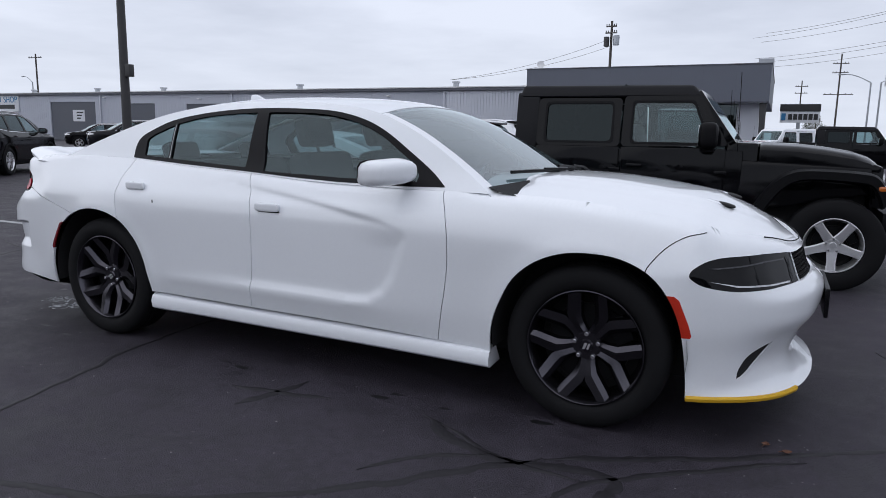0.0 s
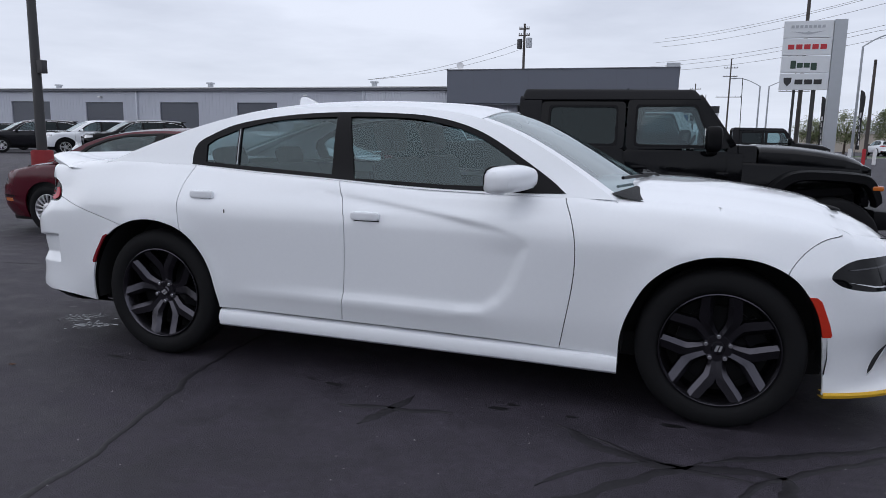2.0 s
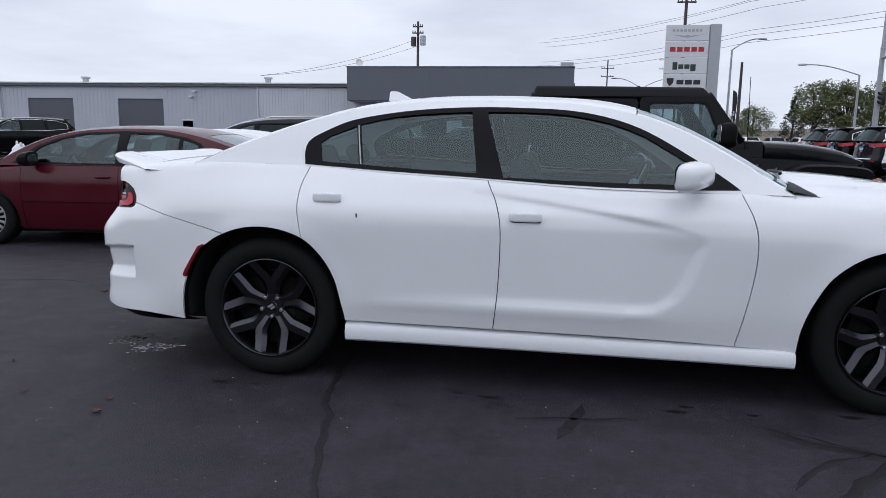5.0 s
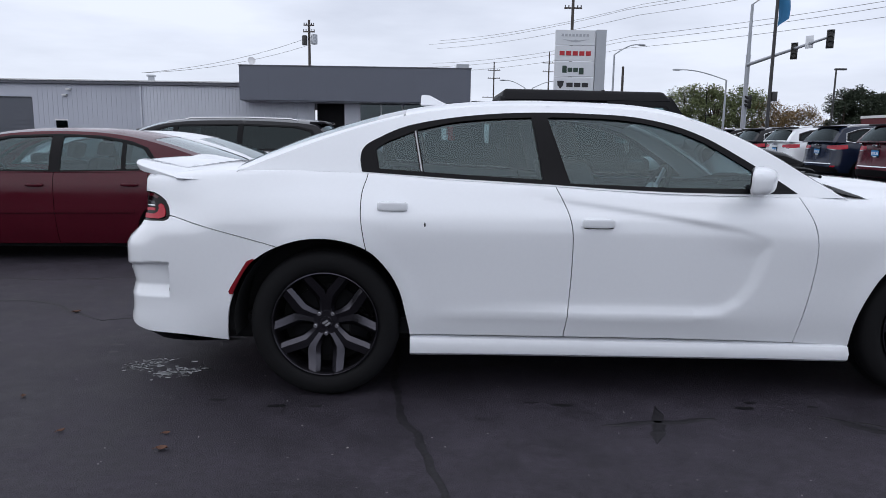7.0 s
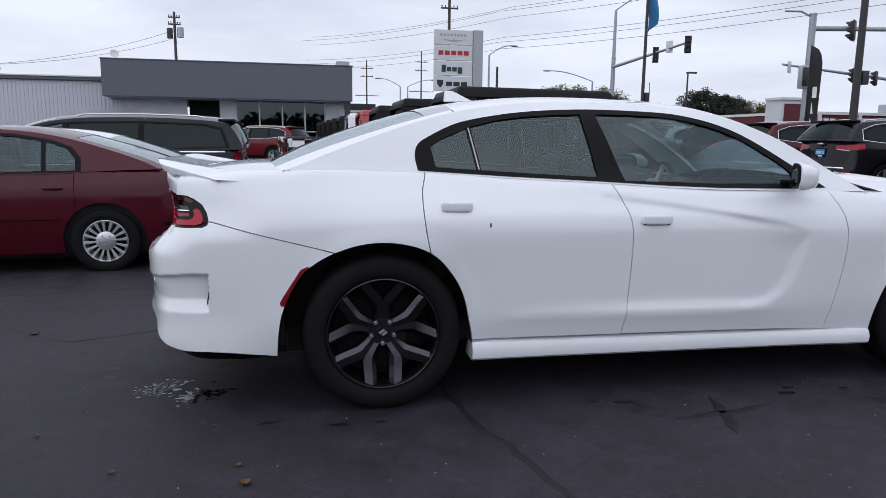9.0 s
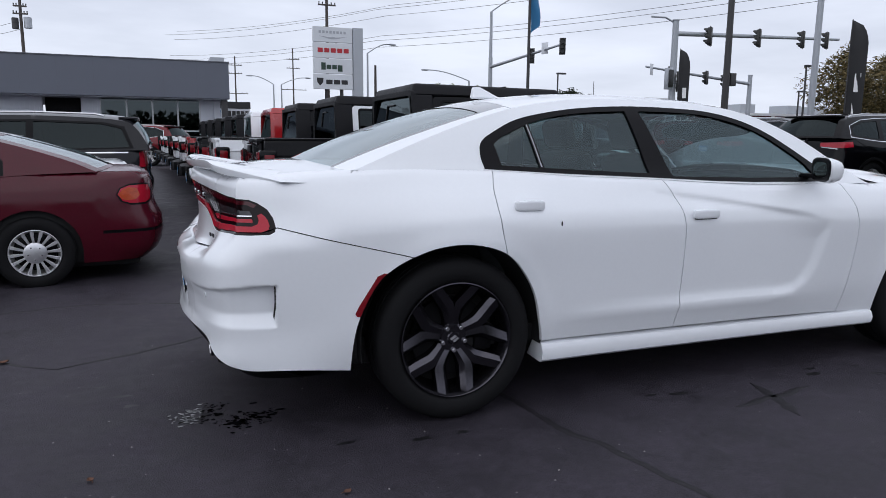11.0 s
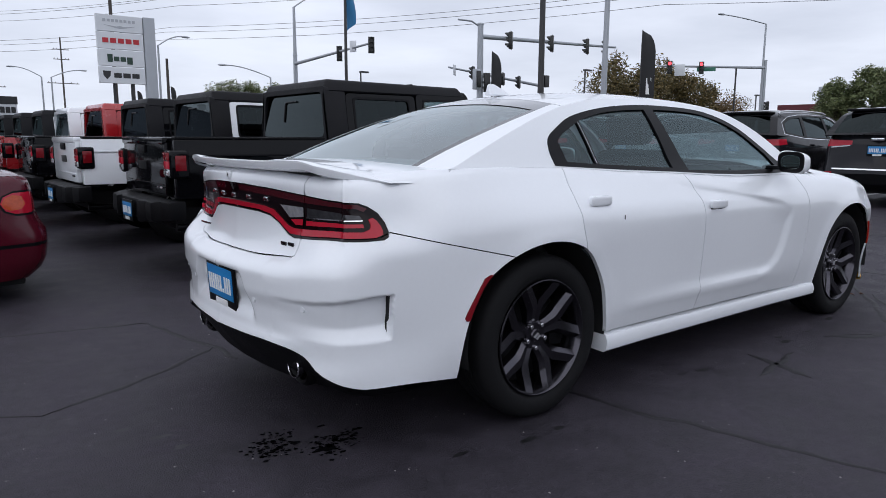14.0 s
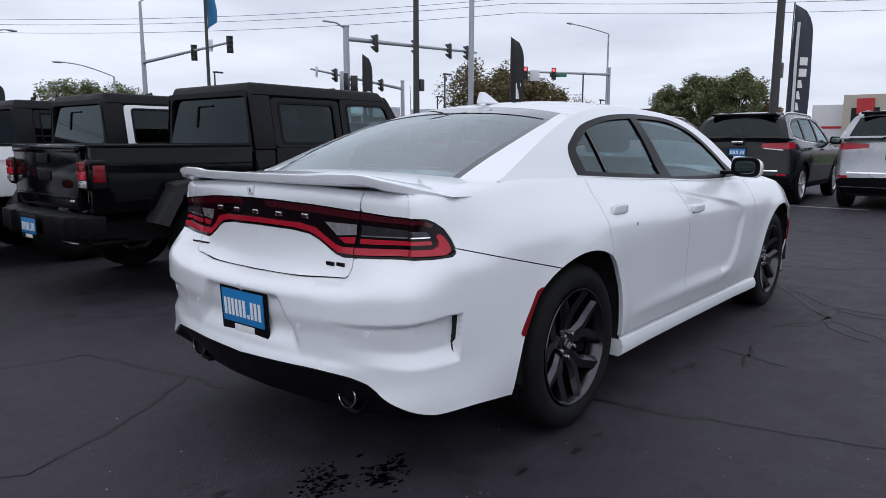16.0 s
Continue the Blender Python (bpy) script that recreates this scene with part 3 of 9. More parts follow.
def wheel(car, x, y, r, width, rim_r, style, rim_mat, left=False, turn=0.0, drop=0.0):
    """A wheel under car with its outer face at |y|; the hub at height r."""
    key = (r, width, rim_r, style, rim_mat.name)
    hub = new("wheel")
    hub.parent = car
    hub.matrix_basis = Matrix.Translation((x, y, r + drop)) @ pose(0, 0, 0, 0, 0, 180 if left else 0) @ pose(0, 0, 0, 0, turn, 0)
    if key in TYRE_CACHE:
        for o in TYRE_CACHE[key]:
            c = o.copy(); scene.collection.objects.link(c); c.parent = hub
        return hub
    made = []
    w = width
    tyre = [(rim_r - 0.012, 0.03), (rim_r + 0.004, 0.012), (rim_r + 0.016, 0.004), (rim_r + (r - rim_r) * 0.45, -0.004), (r - 0.028, 0.004), (r - 0.012, 0.014), (r - 0.003, 0.03),
            (r, 0.05), (r, 0.078), (r - 0.007, 0.080), (r - 0.007, 0.086), (r, 0.088), (r, w * 0.5 - 0.005), (r - 0.008, w * 0.5 - 0.003), (r - 0.008, w * 0.5 + 0.003), (r, w * 0.5 + 0.005),
            (r, w - 0.05), (r - 0.012, w - 0.014), (r - 0.05, w), (rim_r, w - 0.01)]
    o = lathe_bm(tyre, 64)
    made.append(part("tyre", o, M_RUBBER, hub))
    rim = [(rim_r - 0.002, 0.012), (rim_r + 0.001, 0.008), (rim_r - 0.001, 0.004), (rim_r - 0.006, 0.003), (rim_r - 0.011, 0.009), (rim_r - 0.018, 0.028), (rim_r - 0.030, 0.06), (rim_r - 0.036, w - 0.03), (rim_r - 0.004, w - 0.015)]
    o = lathe_bm(rim, 64)
    if style == "five_y":
        for k in range(5):
            m = pose(0, 0, 0, 0, 180 + 72 * k, 0)
            b = bmesh.new()
            outer = [(0.036, 0.042), (0.040, 0.085), (0.052, 0.125), (0.080, 0.162), (0.106, 0.196), (0.121, rim_r - 0.046), (0.127, rim_r - 0.034)]
            inner = [(0.0, 0.042), (0.0, 0.085), (0.0, 0.140), (0.006, 0.166), (0.040, 0.206), (0.066, rim_r - 0.026), (0.073, rim_r - 0.017)]
            deep = lambda x, z: 0.066 - 0.060 * (math.hypot(x, z) / rim_r) ** 1.5
            for sx in (-1, 1):
                strip = []
                for q, ((xo, zo), (xi, zi)) in enumerate(zip(outer, inner)):
                    f = 0.42 if q < 3 else 0.36
                    xm, zm = xo + (xi - xo) * f, zo + (zi - zo) * f
                    gap = 0.004 if q < 3 else 0.009
                    strip.append([Vector((sx * x, deep(x, z) + e, z)) for x, z, e in ((xo + 0.004, zo, 0.055), (xo, zo, 0.017), (xm, zm, 0.0), (xi, zi, gap), (max(xi - 0.004, 0.0), zi, 0.050))])
                grid_bm(strip, b, flip=sx > 0)
            bmesh.ops.remove_doubles(b, verts=b.verts, dist=1e-4)
            bmesh.ops.recalc_face_normals(b, faces=b.faces)
            o = merge(o, sharpen(b, 22), m)
    elif style == "five_fat":
        for k in range(5):
            m = pose(0, 0, 0, 0, 180 + 72 * k, 0)
            y2 = [(-0.045, 0.04), (-0.036, rim_r * 0.62), (-0.040, rim_r - 0.012), (0.040, rim_r - 0.012), (0.036, rim_r * 0.62), (0.045, 0.04)]
            b = prism_bm(y2, 0.035, 0.009)
            for v in b.verts:
                v.co.y += 0.024 - 0.016 * (math.hypot(v.co.x, v.co.z) / rim_r) ** 2
            o = merge(o, b, m)
    elif style == "five_double":
        for k in range(5):
            for sx in (-1, 1):
                m = pose(0, 0, 0, 0, 180 + 72 * k, 0)
                y2 = [(sx * 0.012, 0.05), (sx * 0.018, rim_r - 0.012), (sx * 0.052, rim_r - 0.018), (sx * 0.040, 0.05)]
                b = prism_bm(y2, 0.035, 0.004)
                for v in b.verts:
                    v.co.y += 0.022 - 0.014 * (math.hypot(v.co.x, v.co.z) / rim_r) ** 2
                o = merge(o, b, m)
    else:
        n = {"cover": 16, "seven": 7, "ten": 10}[style]
        for k in range(n):
            m = pose(0, 0, 0, 0, 360 * k / n, 0)
            hw = 2.0 * rim_r / n * (0.62 if style == "cover" else 0.5)
            y2 = [(-hw * 0.5, rim_r * 0.42), (-hw, rim_r - 0.010), (hw, rim_r - 0.010), (hw * 0.5, rim_r * 0.42)]
            b = prism_bm(y2, 0.02, 0.003)
            for v in b.verts:
                v.co.y += 0.012
            o = merge(o, b, m)
        o = merge(o, lathe_bm([(0.0, 0.004), (rim_r * 0.36, 0.006), (rim_r * 0.45, 0.014), (rim_r * 0.45, 0.03)], 32))
    made.append(part("rim", o, rim_mat, hub))
    hub_y = 0.066 if style == "five_y" else 0.030
    o = cyl_bm((0, hub_y - 0.012, 0), (0, hub_y + 0.03, 0), 0.064, 0.07, 32, bevel=0.006)
    made.append(part("hub", o, rim_mat, hub))
    o = lathe_bm([(0.0, hub_y - 0.021), (0.026, hub_y - 0.020), (0.031, hub_y - 0.014), (0.031, hub_y)], 24)
    made.append(part("centre_cap", o, M_RIM if style == "five_y" else rim_mat, hub))
    if style == "five_y":
        b = prism_bm([(-0.016, -0.014), (-0.004, -0.014), (0.006, 0.014), (-0.006, 0.014)], 0.003)
        b = prism_bm([(0.002, -0.014), (0.012, -0.014), (0.020, 0.012), (0.010, 0.012)], 0.003, bm=b)
        bmesh.ops.translate(b, vec=(0, hub_y - 0.0245, 0), verts=b.verts)
        made.append(part("emblem", b, M_ALLOY, hub))
    for k in range(5):
        a = radians(90 + 72 * k)
        c = Vector((0.056 * math.cos(a), 0, 0.056 * math.sin(a)))
        made.append(part("lug_nut", cyl_bm(c + Vector((0, hub_y - 0.026, 0)), c + Vector((0, hub_y, 0)), 0.010, 0.013, 10, bevel=0.003), M_CHROME, hub))
    o = lathe_bm([(0.02, 0.10), (rim_r * 0.70, 0.10), (rim_r * 0.70, 0.125), (0.02, 0.125)], 40)
    made.append(part("brake_disc", o, M_PLASTIC, hub))
    o = box_bm(-0.06, 0.06, 0.075, 0.135, rim_r * 0.45, rim_r * 0.78, 0.012, 2, m=pose(0, 0, 0, 0, 60, 0))
    made.append(part("brake_caliper", o, M_PLASTIC, hub))
    o = lathe_bm([(0.0, 0.15), (rim_r - 0.03, 0.15)], 32)
    made.append(part("backing_plate", o, M_DARK, hub))
    TYRE_CACHE[key] = made
    return hub


def wheel_well(car, x, z, r, y0, y1):
    """A dark half-tube liner behind the arch, on both sides."""
    for side in (-1, 1):
        rows = []
        for k in range(21):
            a = radians(-10 + 200 * k / 20)
            rows.append([Vector((x + r * math.cos(a), side * y, z + r * math.sin(a))) for y in (y0, y1)])
        o = grid_bm(rows)
        rows = [[Vector((x, side * y1, z)), Vector((x + r * math.cos(radians(-10 + 200 * k / 20)), side * y1, z + r * math.sin(radians(-10 + 200 * k / 20))))] for k in range(21)]
        o = grid_bm(rows, o)
        part("wheel_liner", o, M_DARK, car)


def plate(car, m, w=0.30, h=0.15, name="licence_plate"):
    """A dealer's blue plate in a black holder, its writing as bars. m: pose of its middle, its face towards -y."""
    o = box_bm(-w / 2 - 0.012, w / 2 + 0.012, 0.0, 0.012, -h / 2 - 0.03, h / 2 + 0.012, 0.004)
    hold = part(name, o, M_TRIM, car, "blue dealer plate in a black holder")
    hold.matrix_basis = m
    part("plate_face", box_bm(-w / 2 + 0.004, w / 2 - 0.004, -0.003, 0.001, -h / 2 + 0.012, h / 2 - 0.012, 0.002), M_PLATE, hold)
    n = 10
    for k in range(n):
        x = -w * 0.40 + w * 0.80 * k / (n - 1)
        tall = h * 0.22 if k != 6 else h * 0.05
        part("letter_bar", box_bm(x - w * 0.026, x + w * 0.026, -0.0055, -0.003, -0.005 - tall + (0 if k != 6 else -h * 0.17), -0.005 + tall + (0 if k != 6 else -h * 0.17)), M_INK, hold)
    part("holder_mark", box_bm(-w * 0.22, w * 0.24, -0.004, -0.0005, -h / 2 - 0.022, -h / 2 + 0.006, 0.001), M_INK, hold)
    return hold


def seats(car, xs, y, z, bench=None):
    for x in xs:
        for side in (-1, 1):
            s = new("seat"); s.parent = car
            part("cushion", box_bm(x - 0.10, x + 0.42, side * y - 0.25, side * y + 0.25, z - 0.1, z + 0.06, 0.05, 3), M_SEAT, s)
            part("seat_back", box_bm(-0.07, 0.07, -0.25, 0.25, 0, 0.62, 0.055, 3, m=Matrix.Translation((x - 0.10, side * y, z)) @ pose(0, 0, 0, 0, -16, 0)), M_SEAT, s)
            part("headrest", box_bm(-0.05, 0.05, -0.14, 0.14, 0.66, 0.83, 0.045, 3, m=Matrix.Translation((x - 0.10, side * y, z)) @ pose(0, 0, 0, 0, -16, 0)), M_SEAT, s)
    if bench:
        x, w = bench
        s = new("rear_seat"); s.parent = car
        part("cushion", box_bm(x, x + 0.45, -w, w, z - 0.1, z + 0.06, 0.05, 3), M_SEAT, s)
        part("seat_back", box_bm(-0.08, 0.08, -w, w, 0, 0.55, 0.06, 3, m=Matrix.Translation((x, 0, z)) @ pose(0, 0, 0, 0, -22, 0)), M_SEAT, s)
        for yy in (-0.36, 0.36):
            part("headrest", box_bm(-0.05, 0.05, -0.13, 0.13, 0.55, 0.68, 0.04, 3, m=Matrix.Translation((x, yy, z)) @ pose(0, 0, 0, 0, -22, 0)), M_SEAT, s)


def steering_wheel(car, x, y, z):
    s = new("steering_wheel"); s.parent = car
    m = Matrix.Translation((x, y, z)) @ pose(0, 0, 0, 0, 0, 90) @ pose(0, 0, 0, 25, 0, 0)
    pts = [Vector((0.185 * math.cos(2 * math.pi * k / 28), 0, 0.185 * math.sin(2 * math.pi * k / 28))) for k in range(29)]
    part("wheel_ring", merge(None, tube_bm(pts, 0.017, 8), m), M_PLASTIC, s)
    o = super_bm((0, 0.02, 0), (0.07, 0.03, 0.06), 3)
    for a in (0, 180, 270):
        o = box_bm(0.05, 0.18, -0.008, 0.012, -0.018, 0.018, 0.005, bm=o, m=pose(0, 0, 0, 0, a, 0))
    part("spokes", merge(None, o, m), M_ALLOY, s)


def mirror_pair(car, x, y, z, size, material, arm=0.06, sweep=0.0):
    def swept(o):
        for v in o.verts:
            v.co.x -= sweep * (abs(v.co.y) - y)
        return o

    for side in (-1, 1):
        mm = new("wing_mirror"); mm.parent = car
        o = super_bm((x, side * y, z), size, 4.0)
        for v in o.verts:
            if v.co.x < x - size[0] * 0.55:
                v.co.x = x - size[0] * 0.55
            v.co.z -= 0.18 * (abs(v.co.y) - y) * 0.5
            v.co.z = z + (v.co.z - z) * (1 - 0.22 * max(0.0, (v.co.x - x) / size[0]))
        part("mirror_shell", swept(o), material, mm)
        part("mirror_arm", box_bm(x + 0.0, x + 0.05, min(side * (y - size[1] - arm), side * (y - size[1] * 0.6)), max(side * (y - size[1] - arm), side * (y - size[1] * 0.6)), z - size[2] * 0.80, z - size[2] * 0.40, 0.012), M_TRIM, mm)
        o = super_bm((x - size[0] * 0.56, side * y, z), (0.006, size[1] * 0.80, size[2] * 0.74), 3.2)
        part("mirror_frame", swept(super_bm((x - size[0] * 0.53, side * y, z), (0.007, size[1] * 0.99, size[2] * 0.99), 3.6)), M_TRIM, mm)
        part("mirror_glass", swept(o), M_MIRROR, mm)
# ---- the white saloon ----
def white_saloon():
    car = thing("sedan_car", "white four-door sport sedan with black wheels parked on wet asphalt", "car")
    plan = [(2.47, 0), (2.455, -0.25), (2.40, -0.50), (2.27, -0.72), (2.08, -0.865), (1.80, -0.925), (1.45, -0.94), (0.9, -0.938), (0.0, -0.935), (-0.8, -0.935), (-1.5, -0.93), (-1.95, -0.90), (-2.28, -0.853), (-2.44, -0.823), (-2.525, -0.765), (-2.59, -0.60), (-2.645, -0.3), (-2.66, 0)]
    sections = [
        (("f", 0.0), [(0.14, 0.0), (0.19, 0.0), (0.22, 0.05), (0.30, 0.10), (0.40, 0.07), (0.50, 0.0), (0.58, -0.02), (0.63, 0.0), (0.67, 0.05), (0.78, 0.09), (0.84, 0.14)]),
        (("f", -0.60), [(0.14, 0.0), (0.19, 0.01), (0.23, 0.05), (0.32, 0.08), (0.42, 0.05), (0.52, 0.0), (0.60, 0.0), (0.66, 0.04), (0.80, 0.10), (0.86, 0.14)]),
        (2.10, [(0.14, 0.02), (0.24, 0.05), (0.36, 0.04), (0.50, 0.015), (0.62, 0.01), (0.72, 0.03), (0.80, 0.07), (0.90, 0.12)]),
        (1.95, [(0.14, 0.03), (0.30, 0.04), (0.50, 0.01), (0.70, 0.0), (0.80, 0.03), (0.95, 0.10)]),
        (1.52, [(0.14, 0.05), (0.40, 0.02), (0.60, 0.005), (0.78, 0.0), (0.84, 0.012), (0.92, 0.045), (1.0, 0.085)]),
        (1.0, [(0.19, 0.07), (0.30, 0.045), (0.45, 0.02), (0.60, 0.01), (0.78, 0.0), (0.86, 0.012), (0.94, 0.05), (1.0, 0.095), (1.04, 0.125)]),
        (0.3, [(0.19, 0.07), (0.30, 0.04), (0.42, 0.012), (0.60, 0.004), (0.80, 0.0), (0.87, 0.012), (0.935, 0.052), (1.0, 0.095), (1.05, 0.135)]),
        (-0.9, [(0.19, 0.07), (0.30, 0.04), (0.42, 0.018), (0.60, 0.008), (0.80, 0.0), (0.88, 0.012), (0.95, 0.055), (1.03, 0.115), (1.09, 0.160)]),
        (-1.5, [(0.19, 0.07), (0.40, 0.045), (0.60, 0.022), (0.78, -0.010), (0.86, -0.006), (0.95, 0.04), (1.03, 0.105), (1.10, 0.16)]),
        (-2.0, [(0.24, 0.03), (0.30, 0.015), (0.45, 0.0), (0.70, 0.0), (0.84, 0.005), (0.92, 0.028), (1.0, 0.07), (1.08, 0.115)]),
        (-2.30, [(0.24, 0.01), (0.28, 0.002), (0.34, 0.004), (0.44, 0.010), (0.56, 0.003), (0.66, 0.0), (0.78, 0.0), (0.80, 0.004), (0.83, 0.018), (0.86, 0.035), (0.92, 0.060), (1.0, 0.08), (1.08, 0.115)]),
        (("r", -0.70), [(0.22, 0.06), (0.29, 0.012), (0.33, 0.006), (0.40, 0.016), (0.50, 0.014), (0.60, 0.0), (0.712, 0.0), (0.73, 0.006), (0.765, 0.030), (0.82, 0.085), (0.855, 0.112), (0.92, 0.115), (1.0, 0.108), (1.05, 0.11), (1.09, 0.125)]),
        (("r", -0.45), [(0.22, 0.10), (0.38, 0.014), (0.425, 0.002), (0.47, 0.016), (0.55, 0.014), (0.62, 0.0), (0.688, 0.0), (0.704, 0.007), (0.742, 0.050), (0.752, 0.085), (0.77, 0.100), (0.82, 0.118), (0.88, 0.125), (1.0, 0.105), (1.035, 0.098), (1.06, 0.100), (1.09, 0.115)]),
        (("r", 0.0), [(0.22, 0.10), (0.37, 0.014), (0.418, 0.0), (0.46, 0.016), (0.54, 0.016), (0.61, 0.0), (0.680, 0.0), (0.695, 0.007), (0.732, 0.050), (0.742, 0.085), (0.76, 0.095), (0.80, 0.105), (0.88, 0.112), (0.93, 0.108), (1.0, 0.088), (1.035, 0.080), (1.06, 0.082), (1.09, 0.097)])]
    top = [(("f", 0.0), 0.80), (("f", -0.3), 0.815), (("f", -0.55), 0.85), (2.15, 0.885), (1.95, 0.925), (1.66, 0.965), (1.40, 0.99), (1.10, 1.0), (0.90, 1.0), (0.55, 1.003), (0.15, 1.010), (-0.1, 1.02), (-0.44, 1.04), (-0.9, 1.061), (-1.33, 1.088), (-1.6, 1.095), (-1.9, 1.095), (-2.15, 1.09), (-2.35, 1.075), (("r", -0.6), 1.07), (("r", -0.3), 1.085), (("r", 0.0), 1.09)]
    bottom = [(("f", 0.0), 0.190), (2.0, 0.190), (1.85, 0.190), (1.2, 0.185), (1.05, 0.265), (-0.34, 0.298), (-1.1, 0.303), (-1.35, 0.24), (-1.98, 0.255), (-2.25, 0.28), (-2.42, 0.288), (-2.47, 0.300), (("r", -0.705), 0.350), (("r", -0.635), 0.396), (("r", -0.53), 0.418), (("r", -0.40), 0.424), (("r", 0.0), 0.415)]
    roll = [(("f", 0.0), 0.05), (2.1, 0.07), (1.5, 0.07), (1.05, 0.05), (0.85, 0.012), (-1.7, 0.012), (-2.0, 0.035), (-2.3, 0.045), (("r", 0.0), 0.022)]
    scallop = [(-1.0, 0.99), (-0.45, 0.995), (-0.28, 0.968), (0.24, 0.896), (0.50, 0.85), (0.64, 0.805), (0.66, 0.76), (0.635, 0.67), (0.59, 0.55), (0.53, 0.47), (0.44, 0.415), (0.3, 0.40), (-0.2, 0.405), (-1.0, 0.42)]

    def sculpt(x, y, z, s):
        d = np.zeros(len(x))
        k = (x > -1.2) & (x < 0.8)
        if k.any():
            q = np.stack([x[k], z[k]], 1)
            sd = np.where(inside(scallop, q), 1, -1) * edge_distance(scallop[1:], q)
            up = smooth01((z[k] - 0.70) / 0.12)
            d[k] += 0.017 * smooth01((sd + 0.004) / (0.075 - 0.047 * up)) * smooth01((x[k] + 0.95) / 0.9) * (1 - 0.85 * smooth01((x[k] - 0.28) / 0.34) * up)
            d[k] -= 0.007 * np.exp(-((z[k] - 0.41) / 0.025) ** 2) * smooth01((x[k] + 1.05) / 0.2) * smooth01((0.5 - x[k]) / 0.2)
        # flared arch lips
        for cx in (-1.526, 1.526):
            rr = np.hypot(x - cx, z - 0.355)
            d -= 0.010 * np.exp(-((rr - 0.43) / 0.05) ** 2) * (z > 0.2)
        # scoops beside the tail and the plate's recess
        tail = s > sk_at["tail"]
        if tail.any():
            yy = np.abs(y)
            a = smooth01((s - sk_at["v0"]) / 0.012) * np.clip((sk_at["v1"] - s) / (sk_at["v1"] - sk_at["v0"]), 0, 1)
            b = np.clip((z - 0.462) / 0.055, 0, 1) * smooth01((0.640 - 0.03 * smooth01((s - sk_at["v0"]) / 0.45) - z) / 0.010)
            d = d + np.where(tail, 0.045 * a * b, 0)
            a = smooth01((0.25 + 0.55 * (0.665 - z) - yy) / 0.04) * (x < -2.3)
            b = smooth01((z - 0.46) / 0.09) * smooth01((0.678 - z) / 0.02)
            d = d + np.where(tail, 0.030 * a * b, 0)
        return d
    sk_at = {"tail": 99, "v0": 0, "v1": 1}
    sk = Skin(plan, sections, top, bottom, roll, sculpt)
    sk_at.update(tail=sk.at(-2.1), v0=sk.at(-2.30), v1=sk.at(("r", -0.48)))
    L = sk.line

    def curve_in(pts):
        return L([tuple(p) for p in spline(pts, 5)])
    rear_arch = curve_in([(-2.012, 0.10), (-2.012, 0.256), (-1.985, 0.454), (-1.905, 0.62), (-1.83, 0.69), (-1.74, 0.738), (-1.632, 0.772), (-1.511, 0.781), (-1.39, 0.760), (-1.29, 0.711), (-1.205, 0.615), (-1.155, 0.519), (-1.127, 0.407), (-1.105, 0.29), (-1.105, 0.10)])
    front_arch = curve_in([(1.09, 0.05), (1.085, 0.30), (1.10, 0.42), (1.14, 0.53), (1.20, 0.635), (1.30, 0.72), (1.42, 0.768), (1.54, 0.78), (1.67, 0.766), (1.79, 0.71), (1.875, 0.61), (1.93, 0.47), (1.965, 0.25), (1.968, 0.05)])
    front_door_front = spline(L([(0.80, 1.03), (0.806, 0.99), (0.848, 0.885), (0.869, 0.758), (0.860, 0.58), (0.808, 0.27)]), 6)
    middle = spline(L([(-0.40, 1.07), (-0.395, 1.035), (-0.34, 0.911), (-0.319, 0.774), (-0.326, 0.495), (-0.349, 0.26)]), 6)
    rear_door_rear = spline(L([(-1.322, 1.12), (-1.324, 1.073), (-1.345, 0.992), (-1.343, 0.871), (-1.319, 0.735), (-1.30, 0.68)]), 6)
    bumper_line = L([(-1.72, 0.725), (-1.754, 0.737), (-2.114, 0.823), (-2.294, 0.868), (-2.335, 0.852)])
    hood_cut = spline(L([(1.77, 0.70), (1.785, 0.745), (1.85, 0.82), (1.93, 0.868), (2.02, 0.885)]), 6)
    lid_side = L([(("r", -0.568), 1.09), (("r", -0.565), 1.03), (("r", -0.552), 0.97), (("r", -0.532), 0.90), (("r", -0.517), 0.85), (("r", -0.520), 0.822)])
    lid_low = L([(("r", -0.520), 0.822), (("r", -0.524), 0.795), (("r", -0.516), 0.764), (("r", -0.50), 0.755), (("r", -0.31), 0.7465), (("r", -0.15), 0.742), (("r", 0.0), 0.740)])
    bumper_shelf = L([(-2.335, 0.852), (("r", -0.70), 0.845), (("r", -0.56), 0.83)])
    lamp = L([(("r", 0.0), 1.028), (("r", -0.15), 1.026), (("r", -0.34), 1.017), (("r", -0.55), 1.000), (("r", -0.69), 0.987), (-2.405, 0.978), (-2.365, 0.964), (-2.330, 0.940), (-2.308, 0.905), (-2.299, 0.872), (-2.302, 0.852), (-2.322, 0.842), (-2.41, 0.838), (("r", -0.69), 0.835), (("r", -0.53), 0.826), (("r", -0.47), 0.823), (("r", -0.432), 0.832),
              (("r", -0.385), 0.858), (("r", -0.345), 0.881), (("r", -0.295), 0.900), (("r", -0.204), 0.910), (("r", 0.0), 0.914)])
